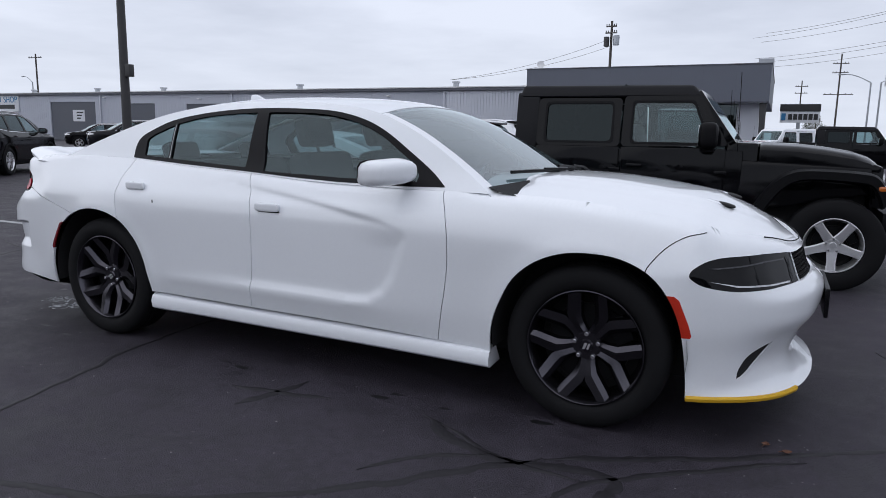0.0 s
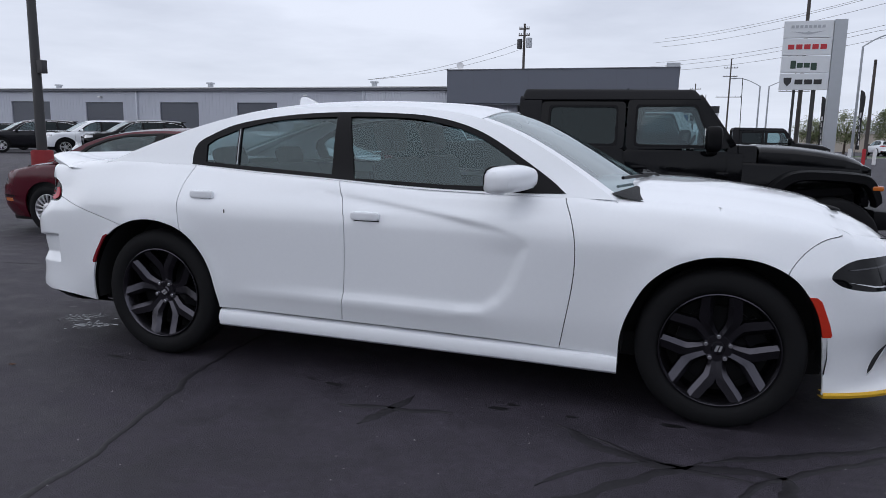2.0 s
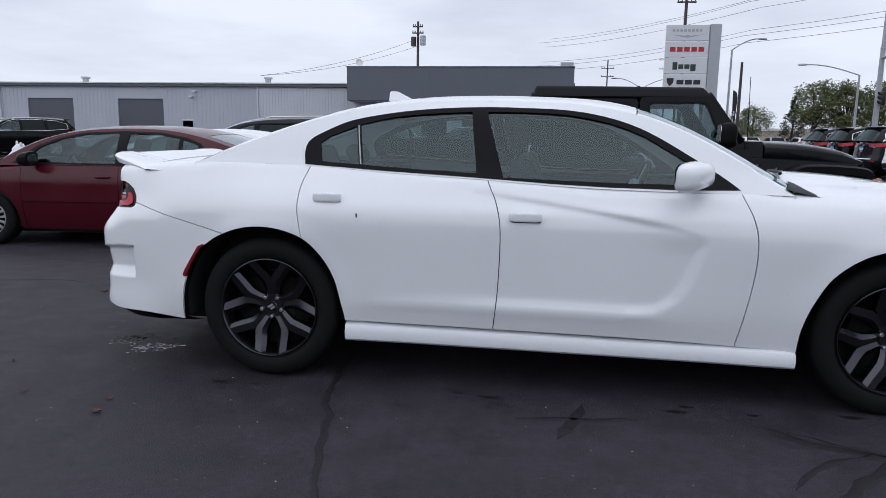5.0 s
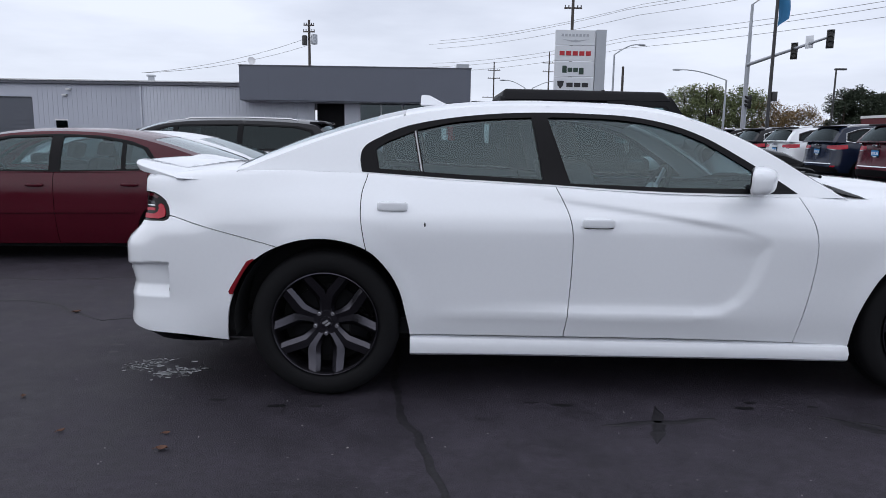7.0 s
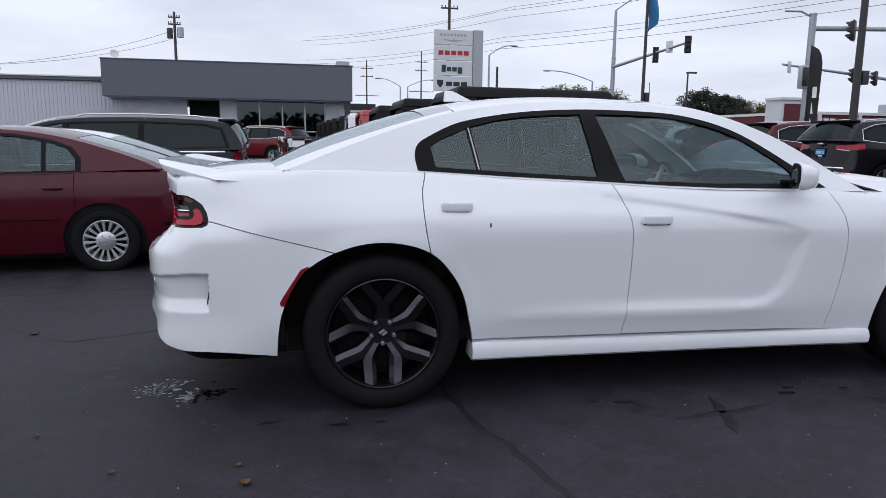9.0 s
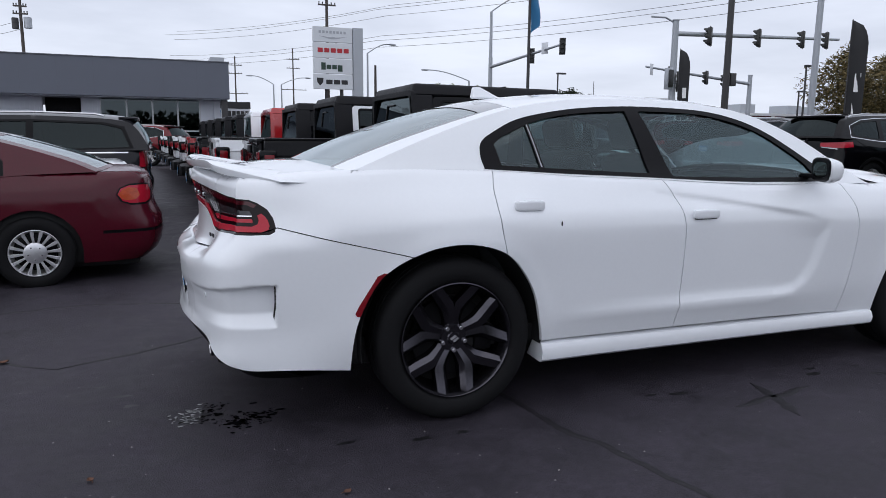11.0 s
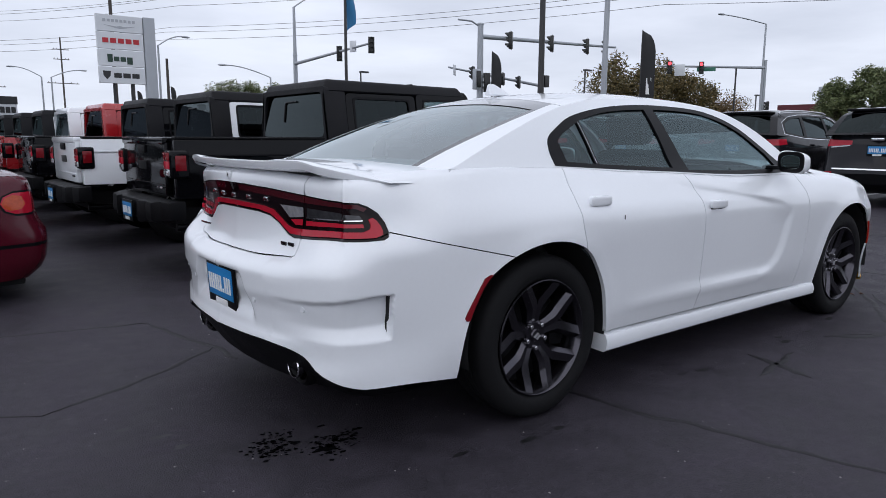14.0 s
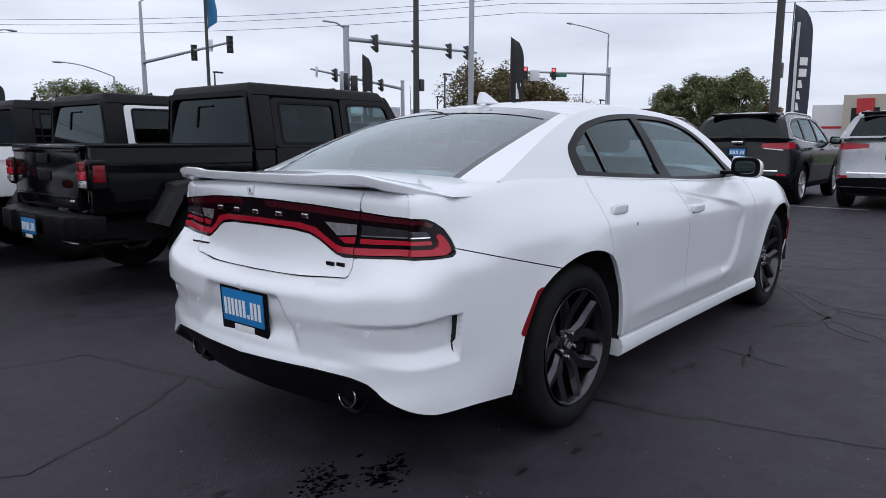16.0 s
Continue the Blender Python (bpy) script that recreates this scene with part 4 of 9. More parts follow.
    ring = L([(("r", 0.0), 0.926), (("r", -0.216), 0.922), (("r", -0.306), 0.910), (("r", -0.36), 0.886), (("r", -0.40), 0.862), (("r", -0.445), 0.840), (("r", -0.53), 0.838), (("r", -0.69), 0.847), (-2.352, 0.852), (-2.326, 0.862), (-2.322, 0.876), (-2.329, 0.897), (-2.340, 0.914), (-2.354, 0.924),
              (-2.370, 0.917), (-2.364, 0.898), (-2.370, 0.882), (-2.393, 0.873), (("r", -0.69), 0.870), (("r", -0.545), 0.864), (("r", -0.46), 0.862), (("r", -0.425), 0.870), (("r", -0.375), 0.900), (("r", -0.332), 0.928), (("r", -0.255), 0.941), (("r", 0.0), 0.947)])
    topring = L([(("r", -0.08), 1.020), (("r", -0.34), 1.010), (("r", -0.55), 0.993), (("r", -0.69), 0.980), (-2.41, 0.971), (-2.372, 0.957), (-2.385, 0.945), (-2.42, 0.957), (("r", -0.69), 0.962), (("r", -0.55), 0.968), (("r", -0.34), 0.984), (("r", -0.08), 0.996)])
    clear = L([(("r", -0.385), 0.952), (("r", -0.535), 0.949), (("r", -0.528), 0.911), (("r", -0.435), 0.903)])
    lidband = L([(("r", -0.442), 0.896), (("r", -0.526), 0.902), (("r", -0.518), 0.878), (("r", -0.472), 0.876)])
    clear2 = L([(("r", -0.558), 0.948), (("r", -0.69), 0.942), (-2.402, 0.932), (-2.392, 0.916), (("r", -0.69), 0.914), (("r", -0.550), 0.912)])
    hair = L([(("r", -0.550), 0.9115), (("r", -0.69), 0.9135), (-2.392, 0.9155), (-2.394, 0.911), (("r", -0.69), 0.909), (("r", -0.549), 0.907)])
    band = L([(("r", -0.546), 0.898), (("r", -0.69), 0.900), (-2.392, 0.901), (-2.390, 0.888), (("r", -0.69), 0.884), (("r", -0.542), 0.879)])
    side_mark = L([(-1.82, 0.662), (-1.872, 0.674), (-1.898, 0.660), (-1.978, 0.535), (-1.992, 0.507), (-1.985, 0.495), (-1.92, 0.495)])
    front_mark = L([(1.83, 0.628), (1.893, 0.628), (1.914, 0.612), (1.957, 0.51), (1.972, 0.462), (1.966, 0.453), (1.89, 0.453)])
    vent = L([(-2.306, 0.630), (-2.3125, 0.628), (-2.3125, 0.56), (-2.320, 0.50), (-2.316, 0.488), (-2.307, 0.54)])
    tip = spline([(2.27, 0.655), (2.12, 0.655), (2.01, 0.672), (1.958, 0.698), (1.945, 0.718), (1.962, 0.745), (2.02, 0.775), (2.12, 0.790), (2.27, 0.795)], 5)
    head = L([tuple(q) for q in tip] + [(("f", -0.56), 0.79), (("f", -0.50), 0.785), (("f", -0.50), 0.665)])
    drl = L([(2.02, 0.746), (2.27, 0.767), (("f", -0.58), 0.768), (("f", -0.58), 0.762), (2.27, 0.761), (2.06, 0.743)])
    drl2 = L([(2.02, 0.695), (2.14, 0.672), (2.28, 0.668), (("f", -0.58), 0.670), (("f", -0.58), 0.676), (2.28, 0.674), (2.14, 0.679)])
    grille = L([(("f", -0.495), 0.785), (("f", 0.0), 0.775), (("f", 0.0), 0.66), (("f", -0.495), 0.665)])
    duct = L([tuple(q) for q in spline([(2.182, 0.265), (2.188, 0.310), (2.222, 0.368), (2.275, 0.402), (2.318, 0.418)], 4)] + [tuple(q) for q in spline([(2.318, 0.418), (2.292, 0.372), (2.255, 0.325), (2.215, 0.285), (2.182, 0.265)], 4)[1:-1]])
    intake = L([(("f", -0.24), 0.43), (("f", 0.0), 0.44), (("f", 0.0), 0.28), (("f", -0.22), 0.28)])
    seams = [front_door_front, middle, rear_door_rear, bumper_line, hood_cut, lid_low, lid_side]
    s_ff, s_hood = sk.at(0.85), sk.at(1.9)
    fd, md, rd = front_door_front, middle, rear_door_rear

    def ahead(line):
        return lambda c: c[:, 0] < np.interp(-c[:, 1], -line[:, 1], line[:, 0])
    hood_poly = np.vstack([hood_cut, [[sk.at(2.06), 1.2], [sk.at(1.77), 1.2]]])
    lid_poly = np.vstack([lid_side, lid_low, [[sk.end, 1.3], [sk.at(("r", -0.568)), 1.3]]])
    bump_poly = np.vstack([bumper_line, bumper_shelf, lid_low[:1], lid_low, [[sk.end, 0.0], [sk.at(-1.70), 0.0]]])
    regions = [("mark", side_mark), ("fmark", front_mark), ("clear", clear), ("clear2", clear2), ("band", band), ("hair", hair), ("topring", topring), ("lidband", lidband), ("ring", ring), ("lamp", lamp), ("vent", vent), ("drl", drl), ("drl2", drl2), ("head", head), ("grille", grille), ("duct", duct), ("intake", intake),
               ("lid", lid_poly), ("rbump", bump_poly),
               ("fbump", lambda c: (c[:, 0] < sk.at(1.9)) & ((c[:, 0] < np.interp(c[:, 1], hood_cut[:, 1], hood_cut[:, 0])) | (c[:, 0] < sk.at(2.06)))),
               ("fender", ahead(fd)), ("fdoor", ahead(md)), ("rdoor", ahead(rd)), ("quarter", lambda c: c[:, 0] < sk.at(("r", -0.57)))]
    panels = {"mark": ("side_marker", M_REDLENS, "sides", 0.01, "dark red marker lens", -0.004), "fmark": ("side_marker", M_MARKER, "sides", 0.01, "orange-red marker lens", -0.004),
              "clear": ("reversing_lamp", M_LAMPCLEAR, "sides", 0.01, "clear lens", 0.004), "clear2": ("lamp_reflector", M_REFLECTOR, "sides", 0.01, "", 0.004), "topring": ("lamp_strip", M_DEEPRED, "sides", 0.008, "", 0.003), "lidband": ("lamp_bar", M_LAMPRED, "sides", 0.008, "", 0.003), "hair": ("lamp_line", M_CHROME, "sides", 0.008, "", 0.002), "band": ("lamp_bar", M_LAMPRED, "sides", 0.01, "", 0.003),
              "ring": ("lamp_ring", M_LAMPRED, "whole", 0.008, "red light strip", -0.002), "lamp": ("tail_lamp", M_LAMPDARK, "whole", 0.02, "smoked full-width tail lamp", 0.004),
              "vent": ("bumper_vent", M_DARK, "sides", 0.02, ""), "drl": ("running_light", M_REFLECTOR, "sides", 0.01, ""), "drl2": ("running_light", M_LAMPCLEAR, "sides", 0.01, ""), "head": ("headlamp", M_GLOSSBLACK, "sides", 0.02, "smoked headlamp", 0.005),
              "grille": ("grille", M_PLASTIC, "whole", 0.02, "black mesh grille", 0.02), "duct": ("air_duct", M_DARK, "sides", 0.02, "", 0.006), "intake": ("lower_intake", M_DARK, "whole", 0.02, "", 0.05),
              "lid": ("boot_lid", M_WHITE, "whole", 0.02, ""), "rbump": ("rear_bumper", M_WHITE, "whole", 0.012, ""), "fbump": ("front_bumper", M_WHITE, "whole", 0.012, ""),
              "fender": ("front_fender", M_WHITE, "sides", 0.012, ""), "fdoor": ("front_door", M_WHITE, "sides", 0.02, ""), "rdoor": ("rear_door", M_WHITE, "sides", 0.02, ""), "quarter": ("quarter_panel", M_WHITE, "sides", 0.012, "")}
    made = skin_panels(sk, car, [rear_arch, front_arch], seams, regions, panels, 0.026, fine=[
        (sk.at(0.74), sk.at(-0.5), 0.70, 0.985, 0.012), (sk.at(0.74), sk.at(0.30), 0.38, 0.70, 0.015), (sk.at(-2.285), sk.at(("r", -0.46)), 0.44, 0.66, 0.008), (sk.at(-2.292), sk.at(-2.326), 0.455, 0.65, 0.004), (sk.at(("r", -0.42)), sk.end, 0.375, 0.70, 0.012), (sk.at(2.34), sk.at(2.12), 0.25, 0.44, 0.010)])

    # liners behind the seams and arches, and the underside
    ss = np.linspace(sk.at(1.06), sk.at(-1.08), 60)
    for side in (1, -1):
        rows = []
        for z in (0.26, 0.6, 0.9, 1.0):
            p = sk.place(ss, np.full(len(ss), z), 0.04)
            rows.append([Vector((q[0], q[1] * side, q[2])) for q in p])
        part("inner_panel", grid_bm(rows), M_DARK, car)
    for side in (1, -1):
        for a, b in ((-2.30, -1.98), (-1.7, -1.1)):
            ss = np.linspace(sk.at(a), sk.at(b), 14)
            rows = [[Vector((q[0], q[1] * side, q[2])) for q in sk.place(ss, np.full(len(ss), z), 0.04)] for z in ((0.30, 0.6, 0.84) if a < -1.9 else (0.80, 0.95, 1.06))]
            part("inner_panel", grid_bm(rows), M_DARK, car)
    wheel_well(car, -1.535, 0.36, 0.435, 0.89, 0.58)
    wheel_well(car, 1.526, 0.36, 0.435, 0.895, 0.58)
    part("underbody", box_bm(-2.25, 2.0, -0.66, 0.66, 0.20, 0.34, 0.04), M_DARK, car)
    part("luggage_floor", box_bm(-2.30, -1.3, -0.62, 0.62, 0.34, 0.80, 0.03), M_DARK, car)
    part("engine_block", box_bm(0.95, 2.30, -0.55, 0.55, 0.30, 0.78, 0.05), M_DARK, car)

    # side skirts
    for side in (-1, 1):
        rows = []
        for x in np.linspace(-1.105, 1.085, 40):
            zt, zb = np.interp(x, [-1.1, 1.08], [0.294, 0.270]), np.interp(x, [-1.1, 1.08], [0.196, 0.182])
            fl = 0.012 * smooth01((x - 0.5) / 0.6) + 0.008 * smooth01((-0.7 - x) / 0.4)
            rows.append([Vector((x, side * y, z)) for y, z in ((0.82, zt + 0.006), (0.870 + fl, zt), (0.892 + fl, zt - 0.012), (0.905 + fl, zt - 0.045), (0.898 + fl, zb + 0.012), (0.882 + fl, zb), (0.76, zb + 0.006))])
        o = grid_bm(rows, flip=side > 0)
        for r in (rows[0], rows[-1]):
            o.faces.new([o.verts.new(p) for p in r])
        bmesh.ops.remove_doubles(o, verts=o.verts, dist=1e-5)
        bmesh.ops.recalc_face_normals(o, faces=o.faces)
        part("side_skirt", sharpen(o, 50), M_WHITE, car)

    # the glasshouse
    prof = pchip([(0.95, 0.868), (1.0, 0.838), (1.04, 0.808), (1.09, 0.772), (1.20, 0.718), (1.30, 0.664), (1.38, 0.610), (1.44, 0.552), (1.50, 0.48)])

    def flank(x, z):
        return prof(z) - 0.01 * smooth01((-1.35 - x) / 0.9) - 0.01 * smooth01((x - 0.4) / 0.7)
    rail = [(1.05, 0.985), (0.89, 1.09), (0.73, 1.19), (0.55, 1.285), (0.33, 1.368), (0.1, 1.412), (-0.2, 1.432), (-0.5, 1.436), (-0.8, 1.424), (-1.1, 1.382), (-1.35, 1.318), (-1.6, 1.232), (-1.8, 1.155), (-1.99, 1.078)]
    centre = [(1.22, 1.02), (1.02, 1.125), (0.81, 1.24), (0.585, 1.352), (0.37, 1.425), (0.14, 1.466), (-0.2, 1.482), (-0.5, 1.484), (-0.8, 1.471), (-1.1, 1.435), (-1.36, 1.378), (-1.63, 1.296), (-1.86, 1.21), (-2.08, 1.108)]
    row = roof_loft(rail, centre, flank)
    qs = list(np.linspace(-1, 1, 33))
    glass_q = 0.93
    ws = [q for q in np.linspace(-glass_q, glass_q, 25)]
    part("windshield", fold_rim(loft_bm(row, np.linspace(0.0, 4.0, 17), ws, -0.004), 0.005), M_WSHIELD, car)
    for sgn in (-1, 1):
        o = loft_bm(row, np.linspace(0.0, 4.0, 33), [sgn * q for q in np.linspace(glass_q, 1.0, 4)])
        part("a_pillar", fold_rim(o, 0.02), M_WHITE, car)
    q_back = lambda i: float(np.interp(i, [9.2, 10, 11, 12, 13.0], [0.90, 0.90, 0.86, 0.82, 0.78]))
    part("roof", fold_rim(loft_bm(row, np.linspace(4.03, 9.17, 40), qs), 0.02), M_WHITE, car)
    o = loft_bm(row, np.linspace(9.2, 12.9, 22), lambda i: list(np.linspace(-q_back(i), q_back(i), 21)), -0.004)
    part("rear_window", fold_rim(o, 0.005), M_WSHIELD, car, "tinted rear window")
    o = loft_bm(row, np.linspace(9.15, 9.75, 4), lambda i: list(np.linspace(-q_back(i), q_back(i), 21)), -0.001)
    part("window_band", o, M_FRIT, car)
    for sgn in (-1, 1):
        o = loft_bm(row, np.linspace(9.2, 12.9, 30), lambda i: [sgn * (q_back(i) + (1 - q_back(i)) * t) for t in (0.0, 0.25, 0.5, 0.75, 1.0)])
        part("c_pillar", fold_rim(o, 0.02), M_WHITE, car)
        o = loft_bm(row, np.linspace(9.2, 12.9, 30), lambda i: [sgn * (q_back(i) + t) for t in (-0.045, -0.001)], -0.0015)
        part("window_band", o, M_FRIT, car)
    rl = spline(rail, 8)
    belt_x = np.linspace(-1.97, 1.04, 80)
    belt = [(x, float(sk.top(sk.at(float(x)))) - 0.002) for x in belt_x]
    outline = [tuple(p) for p in rl if p[1] > float(sk.top(sk.at(float(p[0])))) + 0.004] + belt
    trim = spline([(-1.352, 1.095), (-1.362, 1.16), (-1.345, 1.215), (-1.28, 1.258), (-1.133, 1.322), (-0.909, 1.366), (-0.685, 1.390), (-0.446, 1.400), (-0.206, 1.397), (0.021, 1.384), (0.221, 1.344), (0.385, 1.281), (0.56, 1.180), (0.72, 1.078), (0.80, 1.017)], 4)
    trim = np.vstack([trim, [[0.60, 1.012], [0.192, 1.016], [-0.085, 1.026], [-0.443, 1.046], [-0.908, 1.068], [-1.33, 1.093]]])
    quarter = [(-1.265, 1.110), (-1.285, 1.205), (-1.235, 1.240), (-1.10, 1.295), (-1.065, 1.097)]
    rear_w = np.vstack([[(-1.045, 1.096), (-1.082, 1.303)], spline([(-1.082, 1.303), (-0.9, 1.343), (-0.7, 1.364), (-0.50, 1.374)], 4)[1:], [(-0.455, 1.066), (-0.75, 1.080)]])
    front_w = np.vstack([[(-0.32, 1.050), (-0.42, 1.376)], spline([(-0.42, 1.376), (-0.206, 1.374), (0.0, 1.362), (0.20, 1.322), (0.36, 1.262), (0.50, 1.180), (0.60, 1.115), (0.645, 1.06)], 4)[1:], [(0.64, 1.036), (0.2, 1.036)]])
    bar = [(-1.052, 1.10), (-1.088, 1.298), (-1.095, 1.298), (-1.060, 1.10)]
    side_panels(flank, car, outline, [("bar", bar), ("quarter", quarter), ("rear", rear_w), ("front", front_w), ("trim", trim), ("body", None)],
                {"bar": ("window_divider", M_SILVER, -0.002, 0.01, ""), "quarter": ("quarter_window", M_GLASS, 0.006, 0.0, ""), "rear": ("side_window", M_GLASS, 0.008, 0.0, ""), "front": ("side_window", M_GLASS, 0.008, 0.0, ""), "trim": ("window_trim", M_TRIM, -0.003, 0.016, "black window surround"), "body": ("side_frame", M_WHITE, 0.0, 0.012, "")}, 0.028)

    # bonnet and boot deck over the skin's upper edge
    ss = np.concatenate([np.linspace(0.0, 0.6, 14), np.linspace(0.65, sk.at(0.90), 30)])
    crown = pchip([(0.0, 0.0), (0.3, 0.012), (0.7, 0.05), (1.2, 0.075), (1.7, 0.075), (2.6, 0.05)])
    rows = []
    for s in ss:
        e = sk.place([s], [float(sk.top(s)) - 0.001])[0]
        h = float(crown(s))
        r = []
        for q in np.linspace(-1, 1, 41):
            dome = 0.012 * smooth01((0.66 - abs(q)) / 0.16) * smooth01((s - 0.45) / 0.5)
            r.append(Vector((e[0] + 0.02 * (1 - q * q) * smooth01(0.8 - s), q * max(abs(e[1]) - 0.002, 0.0), e[2] - 0.003 + h * (1 - abs(q) ** 2.3) + dome)))
        rows.append(r)
    o = grid_bm(rows)
    o.normal_update()
    if sum(f.normal.z for f in o.faces) < 0:
        bmesh.ops.reverse_faces(o, faces=o.faces)
    part("bonnet", o, M_WHITE, car)
    # two scoops in the bonnet, and the shut line across its nose
    top_at = lambda x, y: min((p for r in rows for p in r), key=lambda p: (p.x - x) ** 2 + (p.y - y) ** 2).z
    for side in (-1, 1):
        z = top_at(2.0, side * 0.31)
        m = Matrix.Translation((2.0, side * 0.31, z)) @ pose(0, 0, 0, 0, 14, side * -6)
        part("bonnet_scoop", super_bm((-0.035, 0, -0.003), (0.075, 0.045, 0.011), 2.4, m=m), M_WHITE, car)
        part("scoop_mouth", super_bm((0.030, 0, 0.002), (0.042, 0.042, 0.009), 2.6, m=m), M_DARK, car)
    pts = []
    for y in np.linspace(-0.52, 0.52, 27):
        x = 2.355 - 0.10 * (y / 0.52) ** 2 - 0.05 * (abs(y) / 0.52) ** 6
        pts.append(Vector((x, y, top_at(x, y) + 0.0005)))
    for _ in range(3):
        pts = [pts[0]] + [Vector((b.x, b.y, (a.z + 2 * b.z + c.z) / 4)) for a, b, c in zip(pts, pts[1:], pts[2:])] + [pts[-1]]
    part("bonnet_gap", tube_bm(pts, 0.0028, 6), M_DARK, car)
    # the grille's net
    o = bmesh.new()
    for fam in (-1, 1):
        for k in range(-8, 34):
            line = []
            for j in range(9):
                z = 0.668 + 0.104 * j / 8
                s = 0.022 * k + fam * (z - 0.72) * 0.7
                if 0.0 < s < sk.at(("f", -0.485)):
                    line.append(Vector(sk.place([s], [z], 0.012)[0]))
            if len(line) > 2:
                for side in (1, -1):
                    o = merge(o, tube_bm([Vector((p.x, p.y * side, p.z)) for p in line], 0.0035, 4))
    part("grille_mesh", o, M_TRIM, car)
    # cowl and wipers at the windshield's foot
    rows = []
    for q in np.linspace(-0.97, 0.97, 25):
        a, b = Vector(row(0.0, q)), Vector(row(0.35, q))
        rows.append([b + Vector((0.004, 0, 0.002)), a + Vector((0.015, 0, 0.02)), a + Vector((0.10, 0, 0.005))])
    part("cowl", grid_bm(rows), M_PLASTIC, car, "black cowl")
    for y0, y1 in ((-0.62, 0.02), (0.02, 0.60)):
        pts = []
        for k in range(9):
            q = y0 + (y1 - y0) * k / 8
            p = Vector(row(0.35 + 0.25 * (1 - k / 8), q / 0.86))
            pts.append(p + Vector((0.01, 0, 0.022)))
        w = part("wiper", tube_bm(pts, 0.009, 6), M_TRIM, car)
        part("wiper_arm", tube_bm([pts[4] + Vector((0, 0, 0.01)), pts[7] + Vector((0.03, 0, 0.012)), pts[8] + Vector((0.07, 0.02, -0.02))], 0.007, 6), M_TRIM, w)
    # boot deck
    rows = []
    for s in np.linspace(sk.at(-1.60), sk.end, 36):
        e = sk.place([s], [float(sk.top(s)) - 0.001])[0]
        x = e[0]
        h = 0.03 * smooth01((-x - 1.5) / 0.3) * smooth01((x + 2.56) / 0.3)
        rows.append([Vector((x, q * max(abs(e[1]) - 0.002, 0.0), e[2] - 0.003 + h * (1 - q * q))) for q in np.linspace(-1, 1, 25)])
    o = grid_bm(rows)
    o.normal_update()
    if sum(f.normal.z for f in o.faces) < 0:
        bmesh.ops.reverse_faces(o, faces=o.faces)
    part("boot_deck", o, M_WHITE, car)
    # spoiler lip along the deck's end, its ends swept forward
    rows = []
    for y in np.linspace(-0.775, 0.775, 61):
        a = abs(y)
        w = smooth01((0.785 - a) / 0.13)
        x_back = -2.60 + 0.10 * (a / 0.7) ** 2 + 0.22 * smooth01((a - 0.62) / 0.155) ** 1.5
        x_front = -2.40 + 0.05 * (a / 0.7) ** 2 + 0.16 * smooth01((a - 0.42) / 0.33)
        chord = x_front - x_back
        h = 0.043 * w * (0.84 + 0.16 * smooth01((a - 0.34) / 0.09)) + 0.003
        base = 1.087 - 0.042 * smooth01((a - 0.55) / 0.225)
        rows.append([Vector((x_back + chord * u, y, base + h * v)) for u, v in ((1.30, 0.02), (1.0, 0.16), (0.55, 0.56), (0.16, 0.93), (0.05, 1.0), (0.0, 0.94), (0.0, 0.80), (0.05, 0.25), (0.14, 0.05), (0.40, -0.10))])
    o = grid_bm(rows)
    bmesh.ops.recalc_face_normals(o, faces=o.faces)
    o.normal_update()
    if sum(f.normal.z for f in o.faces) < 0:
        bmesh.ops.reverse_faces(o, faces=o.faces)
    part("spoiler", sharpen(o, 60), M_WHITE, car)

    # diffuser and exhausts
    rows = []
    for s in np.linspace(sk.at(-2.30), sk.end, 40):
        a = sk.place([s], [float(sk.bottom(s)) + 0.004], 0.010)[0]
        low = min(a[2] - 0.03, 0.225)
        rows.append([np.array([a[0] + dx, a[1] * k, a[2] + (low - a[2]) * t]) for dx, k, t in ((0.0, 1.0, 0.0), (-0.002, 1.0, 0.08), (0.022, 0.99, 0.28), (0.065, 0.975, 0.60), (0.11, 0.96, 0.92), (0.40, 0.9, 1.0))])
    right = [[Vector(q) for q in r] for r in rows]
    left = [[Vector((q[0], -q[1], q[2])) for q in r] for r in rows[::-1]]
    o = grid_bm(right + left[1:])
    bmesh.ops.recalc_face_normals(o, faces=o.faces)
    part("diffuser", sharpen(o, 50), M_PLASTIC, car, "black lower diffuser")
    for y in (-0.50, 0.50):
        m = Matrix.Translation((-2.548, math.copysign(0.50, y), 0.318)) @ pose(0, 0, 0, 0, 0, -90)
        o = lathe_bm([(0.040, 0.20), (0.040, 0.012), (0.042, 0.001), (0.045, 0.0), (0.047, 0.006), (0.047, 0.20)], 32)
        t = part("exhaust_tip", merge(None, o, m), M_RIM, car, "dark chrome exhaust tip")
        part("exhaust_bore", lathe_bm([(0.0, 0.05), (0.0395, 0.05), (0.0395, 0.008)], 24, m=m), M_DARK, t)
        part("tip_ring", lathe_bm([(0.042, 0.002), (0.0435, -0.0015), (0.0455, -0.002), (0.0475, 0.003)], 32, m=m), M_CHROME, t)
        part("exhaust_shroud", merge(None, lathe_bm([(0.060, 0.035), (0.074, 0.028), (0.086, 0.045), (0.090, 0.16)], 28), m), M_PLASTIC, t)
